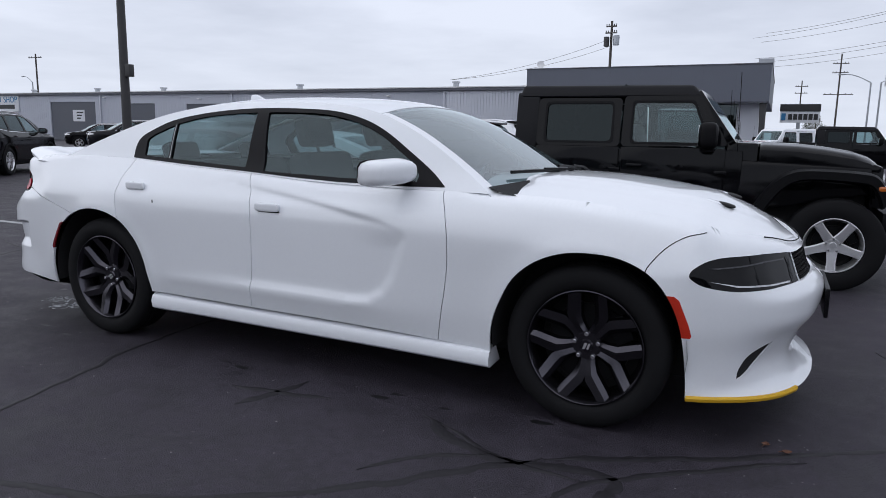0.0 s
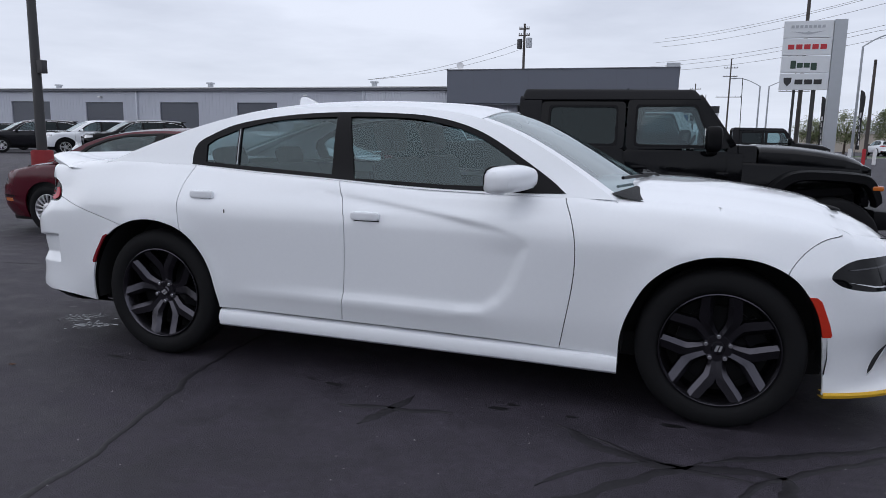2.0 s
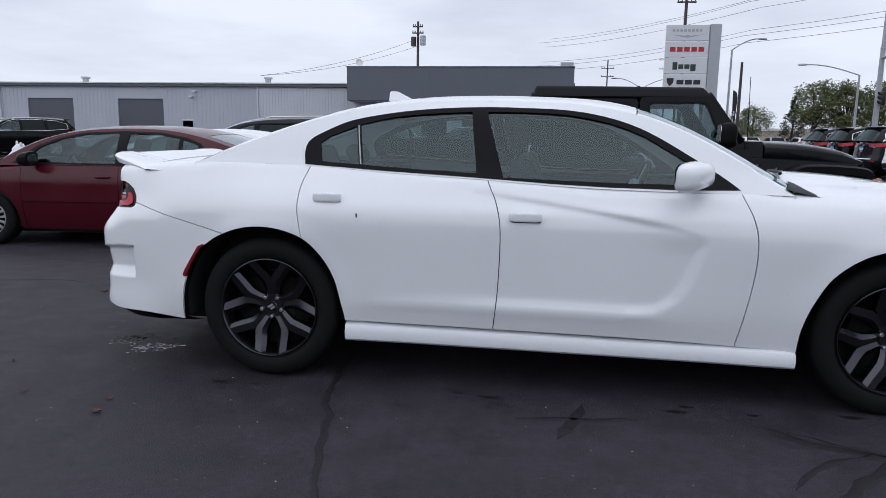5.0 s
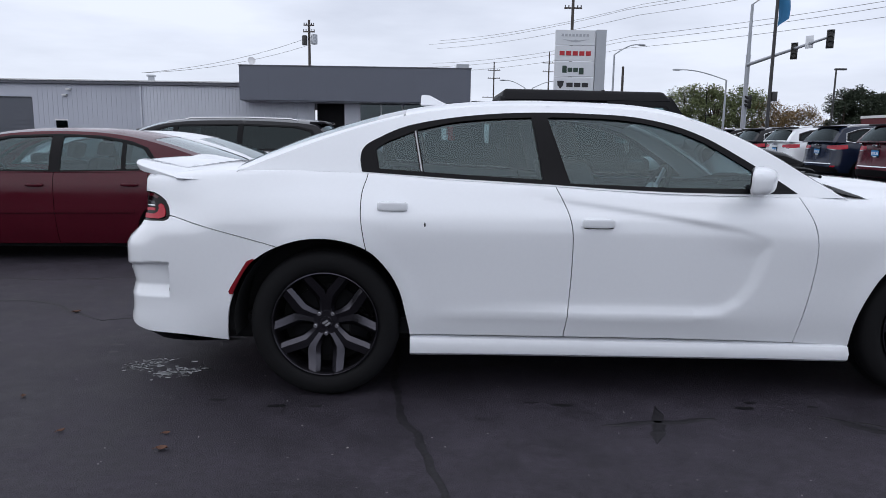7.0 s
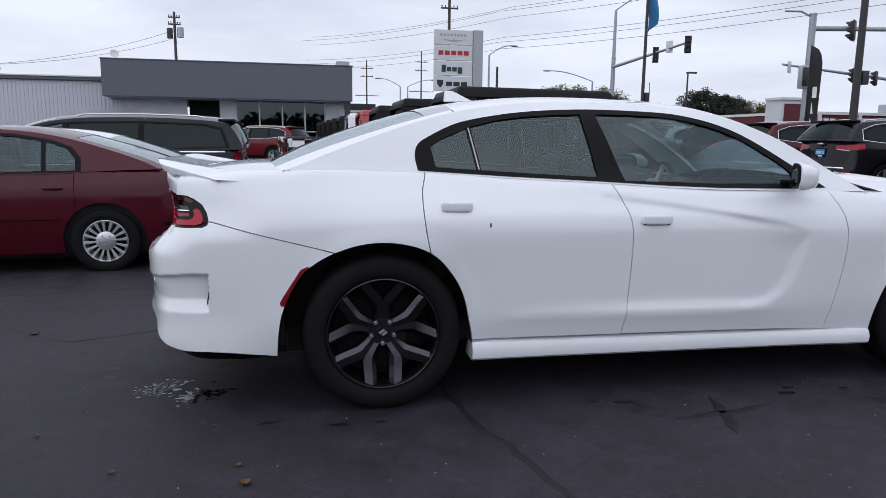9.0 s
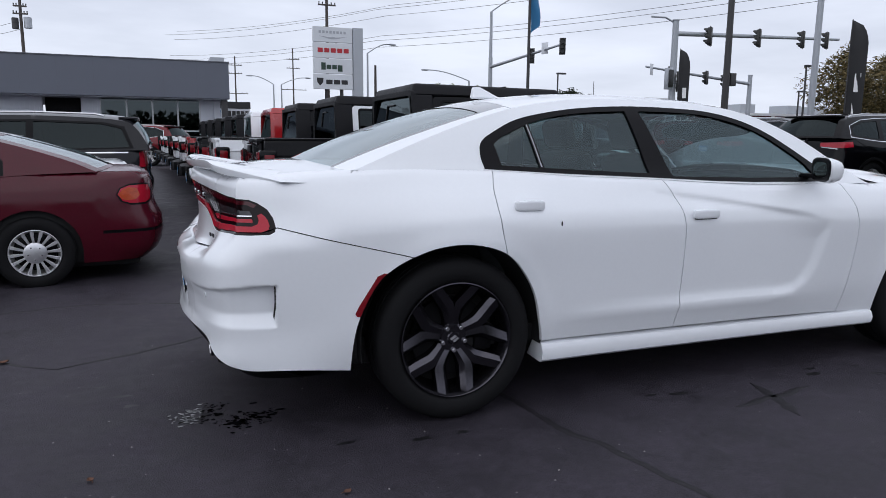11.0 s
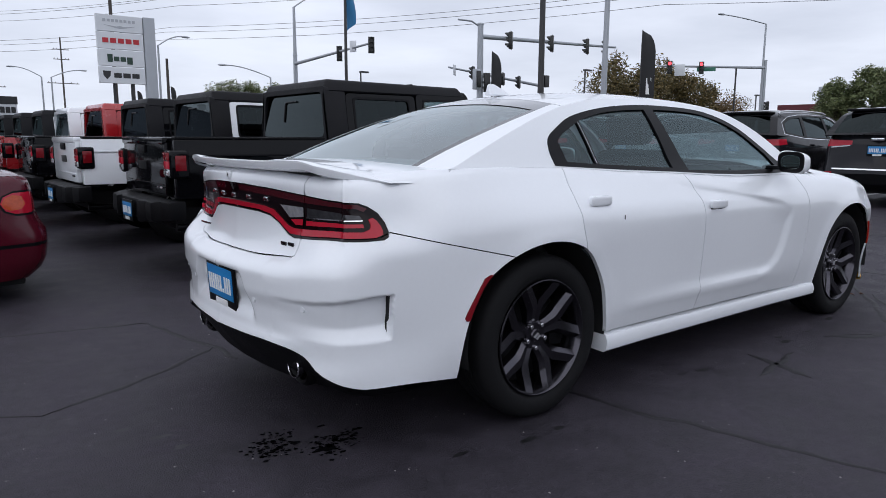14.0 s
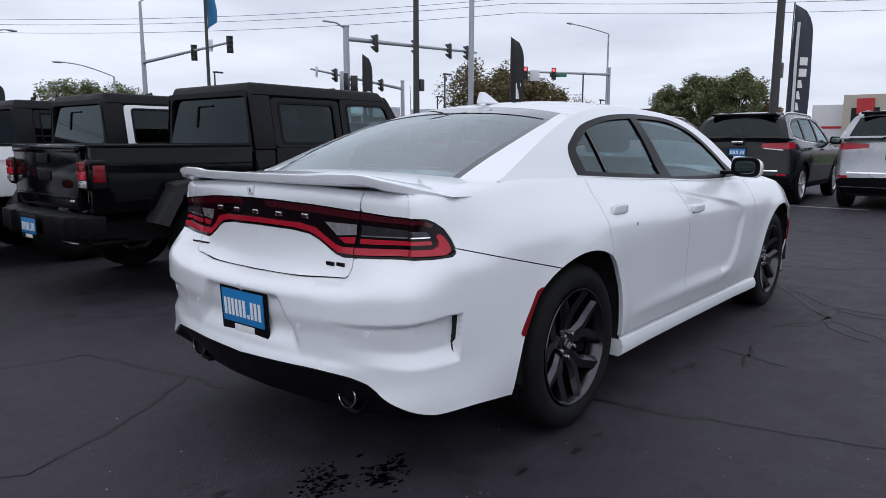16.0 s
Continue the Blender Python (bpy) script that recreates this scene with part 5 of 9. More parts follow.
    # parking sensors
    for y, z in ((-0.635, 0.578), (-0.34, 0.574), (0.34, 0.574), (0.635, 0.578)):
        p = sk.place([sk.at(("r", -abs(y)))], [z])[0]
        n = sk.inward([sk.at(("r", -abs(y)))])[0]
        p, n = Vector((p[0], math.copysign(p[1], y), p[2])), Vector((n[0], math.copysign(n[1], -y), 0))
        part("parking_sensor", cyl_bm(p - n * 0.003, p + n * 0.01, 0.011, 0.013, 16), M_WHITE, car)
    px = float(sk.place([sk.end - 0.02], [0.585])[0][0])
    plate(car, Matrix.Translation((px - 0.014, 0.0, 0.590)) @ pose(0, 0, 0, 0, 0, -90) @ pose(0, 0, 0, 3, 0, 0), 0.285, 0.16)
    # badges as plain bars
    px = lambda y, z: float(sk.place([sk.at(("r", -abs(y)))], [z])[0][0])
    for k in range(5):
        y = 0.28 - 0.14 * k
        part("badge_bar", box_bm(px(y, 0.969) - 0.002, px(y, 0.969) + 0.010, y - 0.019, y + 0.019, 0.960, 0.978, 0.003), M_CHROME, car)
    for y, w in ((-0.443, 0.021), (-0.394, 0.021)):
        part("badge_bar", box_bm(px(y, 0.80) - 0.003, px(y, 0.80) + 0.004, y - w, y + w, 0.791, 0.806, 0.002), M_RIM, car)
    part("badge_bar", box_bm(px(0.47, 0.80) - 0.006, px(0.47, 0.80) + 0.004, 0.40, 0.56, 0.792, 0.802, 0.002), M_CHROME, car)
    lk = part("lid_lock", super_bm((px(0.0, 1.057) + 0.004, 0.0, 1.057), (0.010, 0.021, 0.019), 4), M_WHITE, car)
    part("keyhole", super_bm((px(0.0, 1.057) - 0.005, -0.002, 1.056), (0.003, 0.004, 0.009), 2.5), M_DARK, lk)

    # handles
    for x, z, w in ((-1.193, 0.936, 0.146), (-0.20, 0.868, 0.158)):
        for side in (-1, 1):
            base = sk.place([sk.at(x)], [z])[0]
            y = -base[1]
            o = super_bm((x, side * (y + 0.014), z), (w / 2, 0.013, 0.023), 5.5)
            h = part("door_handle", o, M_WHITE, car)
            # black strip below the handle stands in for the shadow in its gap
            part("handle_gap_shade", super_bm((x + 0.004, side * (y + 0.004), z - 0.0235), (w * 0.45, 0.010, 0.0045), 4), M_TRIM, h)
            part("handle_recess", super_bm((x + 0.0, side * (y - 0.004), z - 0.012), (w * 0.38, 0.008, 0.030), 2.4), M_WHITE, h)
    # stone chip on the rear door
    p = sk.place([sk.at(-1.036)], [0.852])[0]
    part("paint_chip", super_bm((p[0], p[1] - 0.001, p[2]), (0.004, 0.002, 0.012), 2), M_BLACKINK, car)

    mirror_pair(car, 0.555, 0.955, 1.083, (0.076, 0.108, 0.064), M_WHITE, 0.09, 0.55)
    # shark fin
    o = prism_bm([(-0.11, 0.0), (0.10, 0.0), (0.04, 0.012), (-0.06, 0.062), (-0.105, 0.062)], 0.05, 0.012, m=Matrix.Translation((-0.97, -0.025, 1.452)))
    for v in o.verts:
        v.co.y *= 1 - 0.7 * smooth01((v.co.z - 1.455) / 0.06)
    part("roof_antenna", o, M_WHITE, car)
    # yellow guard under the front lip
    ss = np.linspace(sk.at(("f", -0.50)), sk.at(1.97), 40)
    p = sk.place(ss, np.full(len(ss), 0.195))
    rows = []
    for q, n in zip(p, sk.inward(ss)):
        rows.append([Vector((q[0] - n[0] * a + 0, q[1] - n[1] * a, z)) for a, z in ((-0.05, 0.195), (0.006, 0.197), (0.010, 0.186), (0.004, 0.172), (-0.05, 0.170))])
    for side in (1, -1):
        o = grid_bm([[Vector((v[0], side * v[1], v[2])) for v in r] for r in rows])
        bmesh.ops.recalc_face_normals(o, faces=o.faces)
        part("lip_guard", sharpen(o), M_YELLOW, car, "yellow plastic lip guard")
    part("front_plate_holder", box_bm(2.48, 2.50, -0.26, 0.26, 0.46, 0.60, 0.008), M_TRIM, car)

    for x in (-1.526, 1.526):
        for side in (-1, 1):
            wheel(car, x, side * 0.893, 0.371, 0.245, 0.264, "five_y", M_RIM, side > 0, 36 if x < 0 else 0, -0.028)
    # cabin
    seats(car, (0.02,), 0.37, 0.55, (-1.15, 0.62))
    steering_wheel(car, 0.46, 0.37, 0.93)
    part("dashboard", box_bm(0.55, 1.0, -0.70, 0.70, 0.62, 0.985, 0.07, 3), M_PLASTIC, car)
    part("cabin_floor", box_bm(-1.5, 1.0, -0.80, 0.80, 0.28, 0.36), M_DARK, car)
    part("parcel_shelf", box_bm(-1.95, -1.38, -0.68, 0.68, 1.0, 1.05, 0.02), M_PLASTIC, car)
    part("headliner", loft_bm(row, np.linspace(4.2, 9.0, 12), list(np.linspace(-0.93, 0.93, 9)), -0.045), M_HEADLINER, car)
    return car


white_saloon().location.z = 0.028
# ---- other cars: one builder, several shapes ----
def simple_car(name, label, category, paint, sp, group=""):
    car = thing(name, label, category, group)
    W, xf, xr = sp["w"] / 2, sp["xf"], sp["xr"]
    nb, tb = sp.get("nose", 1.0), sp.get("tail", 1.0)
    plan = [(xf, 0), (xf - 0.02 * nb, -0.35 * W), (xf - 0.07 * nb, -0.65 * W), (xf - 0.17 * nb, -0.86 * W), (xf - 0.38 * nb, -0.965 * W), (xf - 0.85, -W), (0.4, -W), (-0.4, -W), (xr + 0.85, -W), (xr + 0.36 * tb, -0.97 * W), (xr + 0.14 * tb, -0.88 * W), (xr + 0.05 * tb, -0.66 * W), (xr + 0.012 * tb, -0.35 * W), (xr, 0)]
    sections = [(("f", 0.0), sp["front"]), (("f", -0.72 * W), sp["front"]), (xf - 0.6, sp["side"]), (xr + 0.6, sp["side"]), (("r", -0.72 * W), sp["rear"]), (("r", 0.0), sp["rear"])]
    sk = Skin(plan, sections, sp["top"], [(("f", 0.0), sp["bottom"]), (0.0, sp["bottom"]), (("r", 0.0), sp["bottom"])], sp.get("roll", [(("f", 0.0), 0.05), (0.9, 0.05), (0.6, 0.012), (("r", 0.0), 0.012)]))
    L = sk.line
    ar = sp["arch"]
    arches, flares = [], []
    for cx in sp["axles"]:
        for rr, to in ((ar, arches), (ar + 0.055, flares)):
            to.append(L([(cx + rr * math.cos(radians(a)), sp["r"] + rr * math.sin(radians(a))) for a in range(-12, 193, 10)] + [(cx - rr, 0.05), (cx + rr, 0.05)]))
    regions, panels, seams = [], {}, []
    for k, (pname, material, how, poly, *proud) in enumerate(sp["lamps"]):
        regions.append((f"lamp{k}", L(poly)))
        panels[f"lamp{k}"] = (pname, paint if pname == "side_moulding" else material, how, 0.012, "", proud[0] if proud else 0.002)
    if sp.get("clad"):
        for k, f in enumerate(flares):
            regions.append((f"flare{k}", f))
            panels[f"flare{k}"] = ("wheel_flare", sp.get("clad_mat", M_PLASTIC), "sides", 0.03, "", -0.012)
        ring = np.array([(0.0, 0.0), (sk.end, 0.0), (sk.end, sp["clad"]), (0.0, sp["clad"])])
        regions.append(("clad", ring))
        panels["clad"] = ("lower_cladding", sp.get("clad_mat", M_PLASTIC), "whole", 0.02, "", -0.004)
    xs = sp["seams"]
    for x in xs:
        seams.append(L([(x, float(sk.top(sk.at(x))) + 0.02), (x - 0.01, sp.get("clad", sp["bottom"]) + 0.01)]))
    cuts = [sk.at(x) for x in xs]
    names = sp["panel_names"]
    for k, nm in enumerate(names):
        a = cuts[k - 1] if k else -1
        b = cuts[k] if k < len(cuts) else 99
        regions.append((f"body{k}", (lambda a, b: lambda c: (c[:, 0] >= a) & (c[:, 0] < b))(a, b)))
        panels[f"body{k}"] = (nm, paint, "whole" if k in (0, len(names) - 1) else "sides", 0.02, "")
    skin_panels(sk, car, arches, seams, regions, panels, sp.get("step", 0.075), 0.003)
    for cx in sp["axles"]:
        wheel_well(car, cx, sp["r"], ar + 0.01, W - 0.07, W - 0.34)
    part("underbody", box_bm(xr + 0.25, xf - 0.25, -W + 0.22, W - 0.22, sp["bottom"] - 0.06, sp["bottom"] + 0.16, 0.03), M_DARK, car)
    for side in (1, -1):
        ss = np.linspace(sk.at(sp["axles"][1] - ar - 0.02), sk.at(sp["axles"][0] + ar + 0.02), 12)
        rows = [[Vector((q[0], q[1] * side, q[2])) for q in sk.place(ss, np.full(len(ss), z), 0.05)] for z in (sp["bottom"], 0.6, sp["belt"] - 0.05)]
        part("inner_panel", grid_bm(rows), M_DARK, car)
    part("engine_block", box_bm(sp["axles"][1] - 0.3, xf - 0.3, -0.5, 0.5, 0.3, sp["belt"] - 0.28, 0.04), M_DARK, car)
    # glasshouse
    prof = pchip(sp["flank"])
    flank = lambda x, z: prof(z)
    row = roof_loft(sp["rail"], sp["centre"], flank, n=6)
    i1, i2, i3 = sp["stations"]
    last = len(sp["rail"]) - 1
    qg = sp.get("glass_q", 0.9)
    part("windshield", loft_bm(row, np.linspace(0.1, i1, 8), list(np.linspace(-qg, qg, 13)), -0.004), sp.get("front_glass", M_WSHIELD), car)
    for sg in (-1, 1):
        part("a_pillar", fold_rim(loft_bm(row, np.linspace(0, i1, 10), [sg * q for q in np.linspace(qg, 1, 3)]), 0.02), paint, car)
        part("rear_pillar", fold_rim(loft_bm(row, np.linspace(i2, last, 16), [sg * q for q in np.linspace(0.84, 1, 3)]), 0.02), paint, car)
    part("roof", fold_rim(loft_bm(row, np.linspace(i1, i2, 24), list(np.linspace(-1, 1, 17))), 0.02), paint, car)
    part("rear_window", loft_bm(row, np.linspace(i2, i3, 10), list(np.linspace(-0.84, 0.84, 13)), -0.003), sp.get("rear_glass", M_DARKGLASS), car)
    if i3 < last:
        part("tailgate_sill", loft_bm(row, np.linspace(i3, last, 5), list(np.linspace(-0.84, 0.84, 9))), paint, car)
    rl = spline(sp["rail"], 6)
    z_at = lambda x: float(sk.top(sk.at(float(x))))
    x0, x1 = sp["rail"][-1][0], sp["rail"][0][0]
    outline = [tuple(p) for p in rl if p[1] > z_at(p[0]) + 0.004] + [(x, z_at(x) - 0.002) for x in np.linspace(x0, x1, 30)]
    regs = [(f"w{k}", poly) for k, (poly, _) in enumerate(sp["windows"])] + [("trim", sp["trim"])] + ([("bright", [(sum(x for x, _ in sp["trim"]) / len(sp["trim"]) * (1 - k) + x * k, sum(z for _, z in sp["trim"]) / len(sp["trim"]) * (1 - 1.05) + z * 1.05) for k in (1.012,) for x, z in sp["trim"]])] if sp.get("bright") else []) + [("body", None)]
    pans = {f"w{k}": ("side_window", m, 0.008, 0.0, "") for k, (_, m) in enumerate(sp["windows"])}
    pans["trim"] = ("window_trim", M_TRIM, -0.003, 0.014, "")
    pans["bright"] = ("window_bright_trim", M_CHROME, -0.004, 0.012, "chrome window surround")
    pans["body"] = ("side_frame", paint, 0.0, 0.012, "")
    side_panels(flank, car, outline, regs, pans, sp.get("step", 0.075))
    # bonnet, and a deck where there is one
    cr = sp.get("crown", 0.06)
    for nm, s0, s1 in [("bonnet", 0.0, sk.at(sp["cowl"]))] + ([("boot_deck", sk.at(sp["deck"]), sk.end)] if "deck" in sp else []):
        rows = []
        for s in np.linspace(s0, s1, 22):
            e = sk.place([s], [float(sk.top(s)) - 0.001])[0]
            k = smooth01((s - s0) / 0.9) if nm == "bonnet" else smooth01((s1 - s) / 0.9) * 0.5
            rows.append([Vector((e[0], -q * e[1], e[2] + cr * k * (1 - abs(q) ** 2.4))) for q in np.linspace(-1, 1, 15)])
        o = grid_bm(rows)
        o.normal_update()
        if sum(f.normal.z for f in o.faces) < 0:
            bmesh.ops.reverse_faces(o, faces=o.faces)
        part(nm, o, paint, car)
    rows = []
    for q in np.linspace(-0.97, 0.97, 13):
        a, b = Vector(row(0.0, q)), Vector(row(0.3, q))
        rows.append([b + Vector((0.004, 0, 0.004)), a + Vector((0.015, 0, 0.02)), a + Vector((0.12, 0, -0.01))])
    part("cowl", grid_bm(rows), M_PLASTIC, car)
    hm = sp.get("handle_mat", paint)
    for x, z in sp["handles"]:
        y = -float(sk.place([sk.at(x)], [z])[0][1])
        for side in (-1, 1):
            part("door_handle", super_bm((x, side * (y + 0.014), z), (0.09, 0.016, 0.020), 3, nu=14, nv=8), hm, car)
    mx, mz = sp["mirror"]
    mirror_pair(car, mx, W + 0.08, mz, (0.09, 0.11, 0.08), sp.get("mirror_mat", paint), 0.06)
    for cx in sp["axles"]:
        for side in (-1, 1):
            wheel(car, cx, side * (W - 0.015), sp["r"], 0.225, sp["rim"], sp["style"], sp["rim_mat"], side > 0, 17 if cx > 0 else 40)
    seats(car, (sp["seat_x"],), 0.40, sp["seat_z"], (sp["seat_x"] - 0.95, W - 0.30))
    part("dashboard", box_bm(sp["seat_x"] + 0.62, sp["seat_x"] + 1.0, -W + 0.2, W - 0.2, sp["belt"] - 0.3, sp["belt"] - 0.02, 0.05), M_PLASTIC, car)
    steering_wheel(car, sp["seat_x"] + 0.52, 0.40, sp["belt"] - 0.06)
    part("cabin_floor", box_bm(xr + 0.4, sp["cowl"], -W + 0.12, W - 0.12, sp["bottom"] + 0.1, sp["bottom"] + 0.16), M_DARK, car)
    if sp.get("rails"):
        for side in (-1, 1):
            pts = [Vector((x, side * (float(prof(z - 0.03)) - 0.02), z)) for x, z in sp["rails"]]
            part("roof_rail", tube_bm(pts, 0.016, 8), sp.get("rail_mat", M_TRIM), car)
    if sp.get("plate"):
        px, pz = sp["plate"]
        plate(car, Matrix.Translation((float(sk.place([sk.end - 0.02], [pz])[0][0]) - 0.014, 0, pz)) @ pose(0, 0, 0, 0, 0, -90))
    if sp.get("front_plate"):
        pz = sp["front_plate"]
        plate(car, Matrix.Translation((float(sk.place([0.02], [pz])[0][0]) + 0.014, 0, pz)) @ pose(0, 0, 0, 0, 0, 90))
    if sp.get("slots"):
        y0, z0, z1 = sp["slots"]
        for k in range(7):
            y = -y0 + 2 * y0 * k / 6
            x = float(sk.place([sk.at(("f", -abs(y)))], [(z0 + z1) / 2])[0][0])
            g = part("grille_slot", super_bm((x + 0.012, y, (z0 + z1) / 2), (0.016, y0 * 0.135, (z1 - z0) / 2), 4, nu=12, nv=8), M_CHROME, car, "chrome-rimmed slot")
            part("slot_opening", super_bm((x + 0.026, y, (z0 + z1) / 2), (0.008, y0 * 0.095, (z1 - z0) / 2 - 0.018), 4, nu=12, nv=8), M_DARK, g)
    if sp.get("spoiler"):
        x, z = sp["spoiler"]
        part("rear_spoiler", box_bm(x - 0.14, x + 0.16, -0.60, 0.60, z - 0.02, z + 0.022, 0.018, 2), sp.get("spoiler_mat", M_TRIM), car)
        part("rear_wiper", tube_bm([Vector((x - 0.33, 0.22, z - 0.42)), Vector((x - 0.32, -0.18, z - 0.40))], 0.010, 6), M_TRIM, car)
    if sp.get("badge"):
        x, z, w = sp["badge"]
        part("badge_bar", box_bm(x - 0.012, x + 0.03, -w / 2, w / 2, z - 0.022, z + 0.022, 0.004), M_CHROME, car)
    return car


def suv_spec():
    d = dict(w=1.93, xf=2.38, xr=-2.42, nose=1.0, tail=0.8, bottom=0.30, belt=1.14, arch=0.43, axles=(1.457, -1.457), r=0.38, rim=0.255, style="five_double", rim_mat=M_ALLOY, cowl=1.05, clad=0.40,
             front=[(0.3, 0.10), (0.45, 0.03), (0.62, 0.0), (0.80, 0.01), (0.95, 0.05), (1.05, 0.12)], side=[(0.3, 0.07), (0.5, 0.02), (0.75, 0.0), (0.95, 0.0), (1.08, 0.02), (1.24, 0.075)], rear=[(0.3, 0.14), (0.42, 0.03), (0.6, 0.0), (0.70, 0.03), (0.9, 0.06), (1.1, 0.08), (1.24, 0.12)],
             top=[(("f", 0.0), 1.0), (2.0, 1.04), (1.5, 1.09), (1.0, 1.125), (0.8, 1.13), (-1.0, 1.16), (-2.0, 1.22), (("r", 0.0), 1.24)],
             flank=[(1.0, 0.925), (1.14, 0.905), (1.24, 0.870), (1.42, 0.795), (1.60, 0.705), (1.68, 0.64), (1.76, 0.55)],
             rail=[(1.20, 1.11), (0.98, 1.22), (0.68, 1.42), (0.36, 1.58), (0.05, 1.655), (-0.5, 1.69), (-1.1, 1.69), (-1.7, 1.66), (-2.02, 1.60), (-2.14, 1.50), (-2.27, 1.34), (-2.34, 1.235)],
             centre=[(1.42, 1.15), (1.20, 1.26), (0.86, 1.47), (0.50, 1.63), (0.15, 1.705), (-0.5, 1.745), (-1.1, 1.745), (-1.75, 1.725), (-2.12, 1.665), (-2.24, 1.54), (-2.36, 1.36), (-2.42, 1.24)],
             stations=(3.0, 8.4, 10.7), crown=0.055,
             windows=[([(0.74, 1.165), (0.5, 1.37), (0.25, 1.53), (0.0, 1.595), (-0.14, 1.60), (-0.14, 1.175)], M_GLASS), ([(-0.24, 1.18), (-0.24, 1.605), (-0.7, 1.61), (-1.08, 1.59), (-1.14, 1.20)], M_DARKGLASS), ([(-1.26, 1.215), (-1.20, 1.58), (-1.6, 1.55), (-1.93, 1.45), (-1.97, 1.29)], M_DARKGLASS)],
             trim=[(0.90, 1.145), (0.52, 1.42), (0.26, 1.565), (0.0, 1.63), (-0.7, 1.645), (-1.2, 1.63), (-1.65, 1.59), (-2.0, 1.48), (-2.04, 1.26), (-1.3, 1.185), (-0.2, 1.15)],
             seams=(1.02, -0.19, -1.18), panel_names=("front_body", "front_door", "rear_door", "rear_body"), handles=((-0.05, 1.02), (-1.02, 1.05)), mirror=(0.72, 1.20), seat_x=-0.05, seat_z=0.72,
             rails=[(0.1, 1.67), (0.0, 1.70), (-0.7, 1.722), (-1.5, 1.712), (-1.85, 1.68), (-1.95, 1.645)], rail_mat=M_ALLOY, plate=(-2.42, 0.98), front_plate=0.62, slots=(0.33, 0.84, 0.97), spoiler=(-2.08, 1.665), badge=(-2.38, 1.16, 0.20), step=0.08, bright=True,
             lamps=[("tail_lamp", M_LAMPRED, "sides", [(-2.02, 1.165), (-2.02, 1.06), (-2.22, 1.04), (("r", -0.78), 1.04), (("r", -0.42), 1.07), (("r", -0.42), 1.14), (("r", -0.78), 1.155)]),
                    ("reversing_lamp", M_LAMPCLEAR, "sides", [(("r", -0.80), 1.035), (("r", -0.45), 1.062), (("r", -0.45), 1.046), (("r", -0.80), 1.012)]),
                    ("bumper_reflector", M_LAMPRED, "sides", [(("r", -0.85), 0.60), (("r", -0.70), 0.60), (("r", -0.70), 0.56), (("r", -0.85), 0.56)]),
                    ("bumper_strip", M_CHROME, "whole", [(("r", 0.0), 0.665), (("r", -0.72), 0.665), (("r", -0.72), 0.64), (("r", 0.0), 0.64)]),
                    ("rear_bumper_cover", M_PLASTIC, "whole", [(("r", 0.0), 0.58), (("r", -0.80), 0.56), (-2.28, 0.52), (-2.2, 0.41), (("r", 0.0), 0.41)]),
                    ("headlamp", M_LAMPCLEAR, "sides", [(2.02, 0.98), (2.0, 0.90), (("f", -0.62), 0.86), (("f", -0.42), 0.87), (("f", -0.42), 0.97), (("f", -0.62), 0.99)]),
                    ("fog_lamp", M_LAMPCLEAR, "sides", [(("f", -0.78), 0.62), (("f", -0.60), 0.62), (("f", -0.60), 0.56), (("f", -0.78), 0.56)]),
                    ("lower_intake", M_DARK, "whole", [(("f", 0.0), 0.56), (("f", -0.52), 0.55), (("f", -0.46), 0.43), (("f", 0.0), 0.43)])])
    return d


def raised(sp):
    """The same car with its waist a hand's width higher."""
    up = lambda z: z + 0.058 * float(smooth01((z - 0.30) / 0.5)) * (1 - 0.85 * float(smooth01((z - 0.98) / 0.4)))
    for k in ("front", "side", "rear", "flank"):
        sp[k] = [(up(z), v) for z, v in sp[k]]
    for k in ("top", "rail", "centre", "trim", "handles"):
        sp[k] = [(v, up(z)) for v, z in sp[k]]
    sp["windows"] = [([(x, up(z)) for x, z in q], m) for q, m in sp["windows"]]
    sp["lamps"] = [(a, b, c, [(x, up(z)) for x, z in q], *more) for a, b, c, q, *more in sp["lamps"]]
    sp["mirror"], sp["belt"] = (sp["mirror"][0], up(sp["mirror"][1])), up(sp["belt"])
    return sp


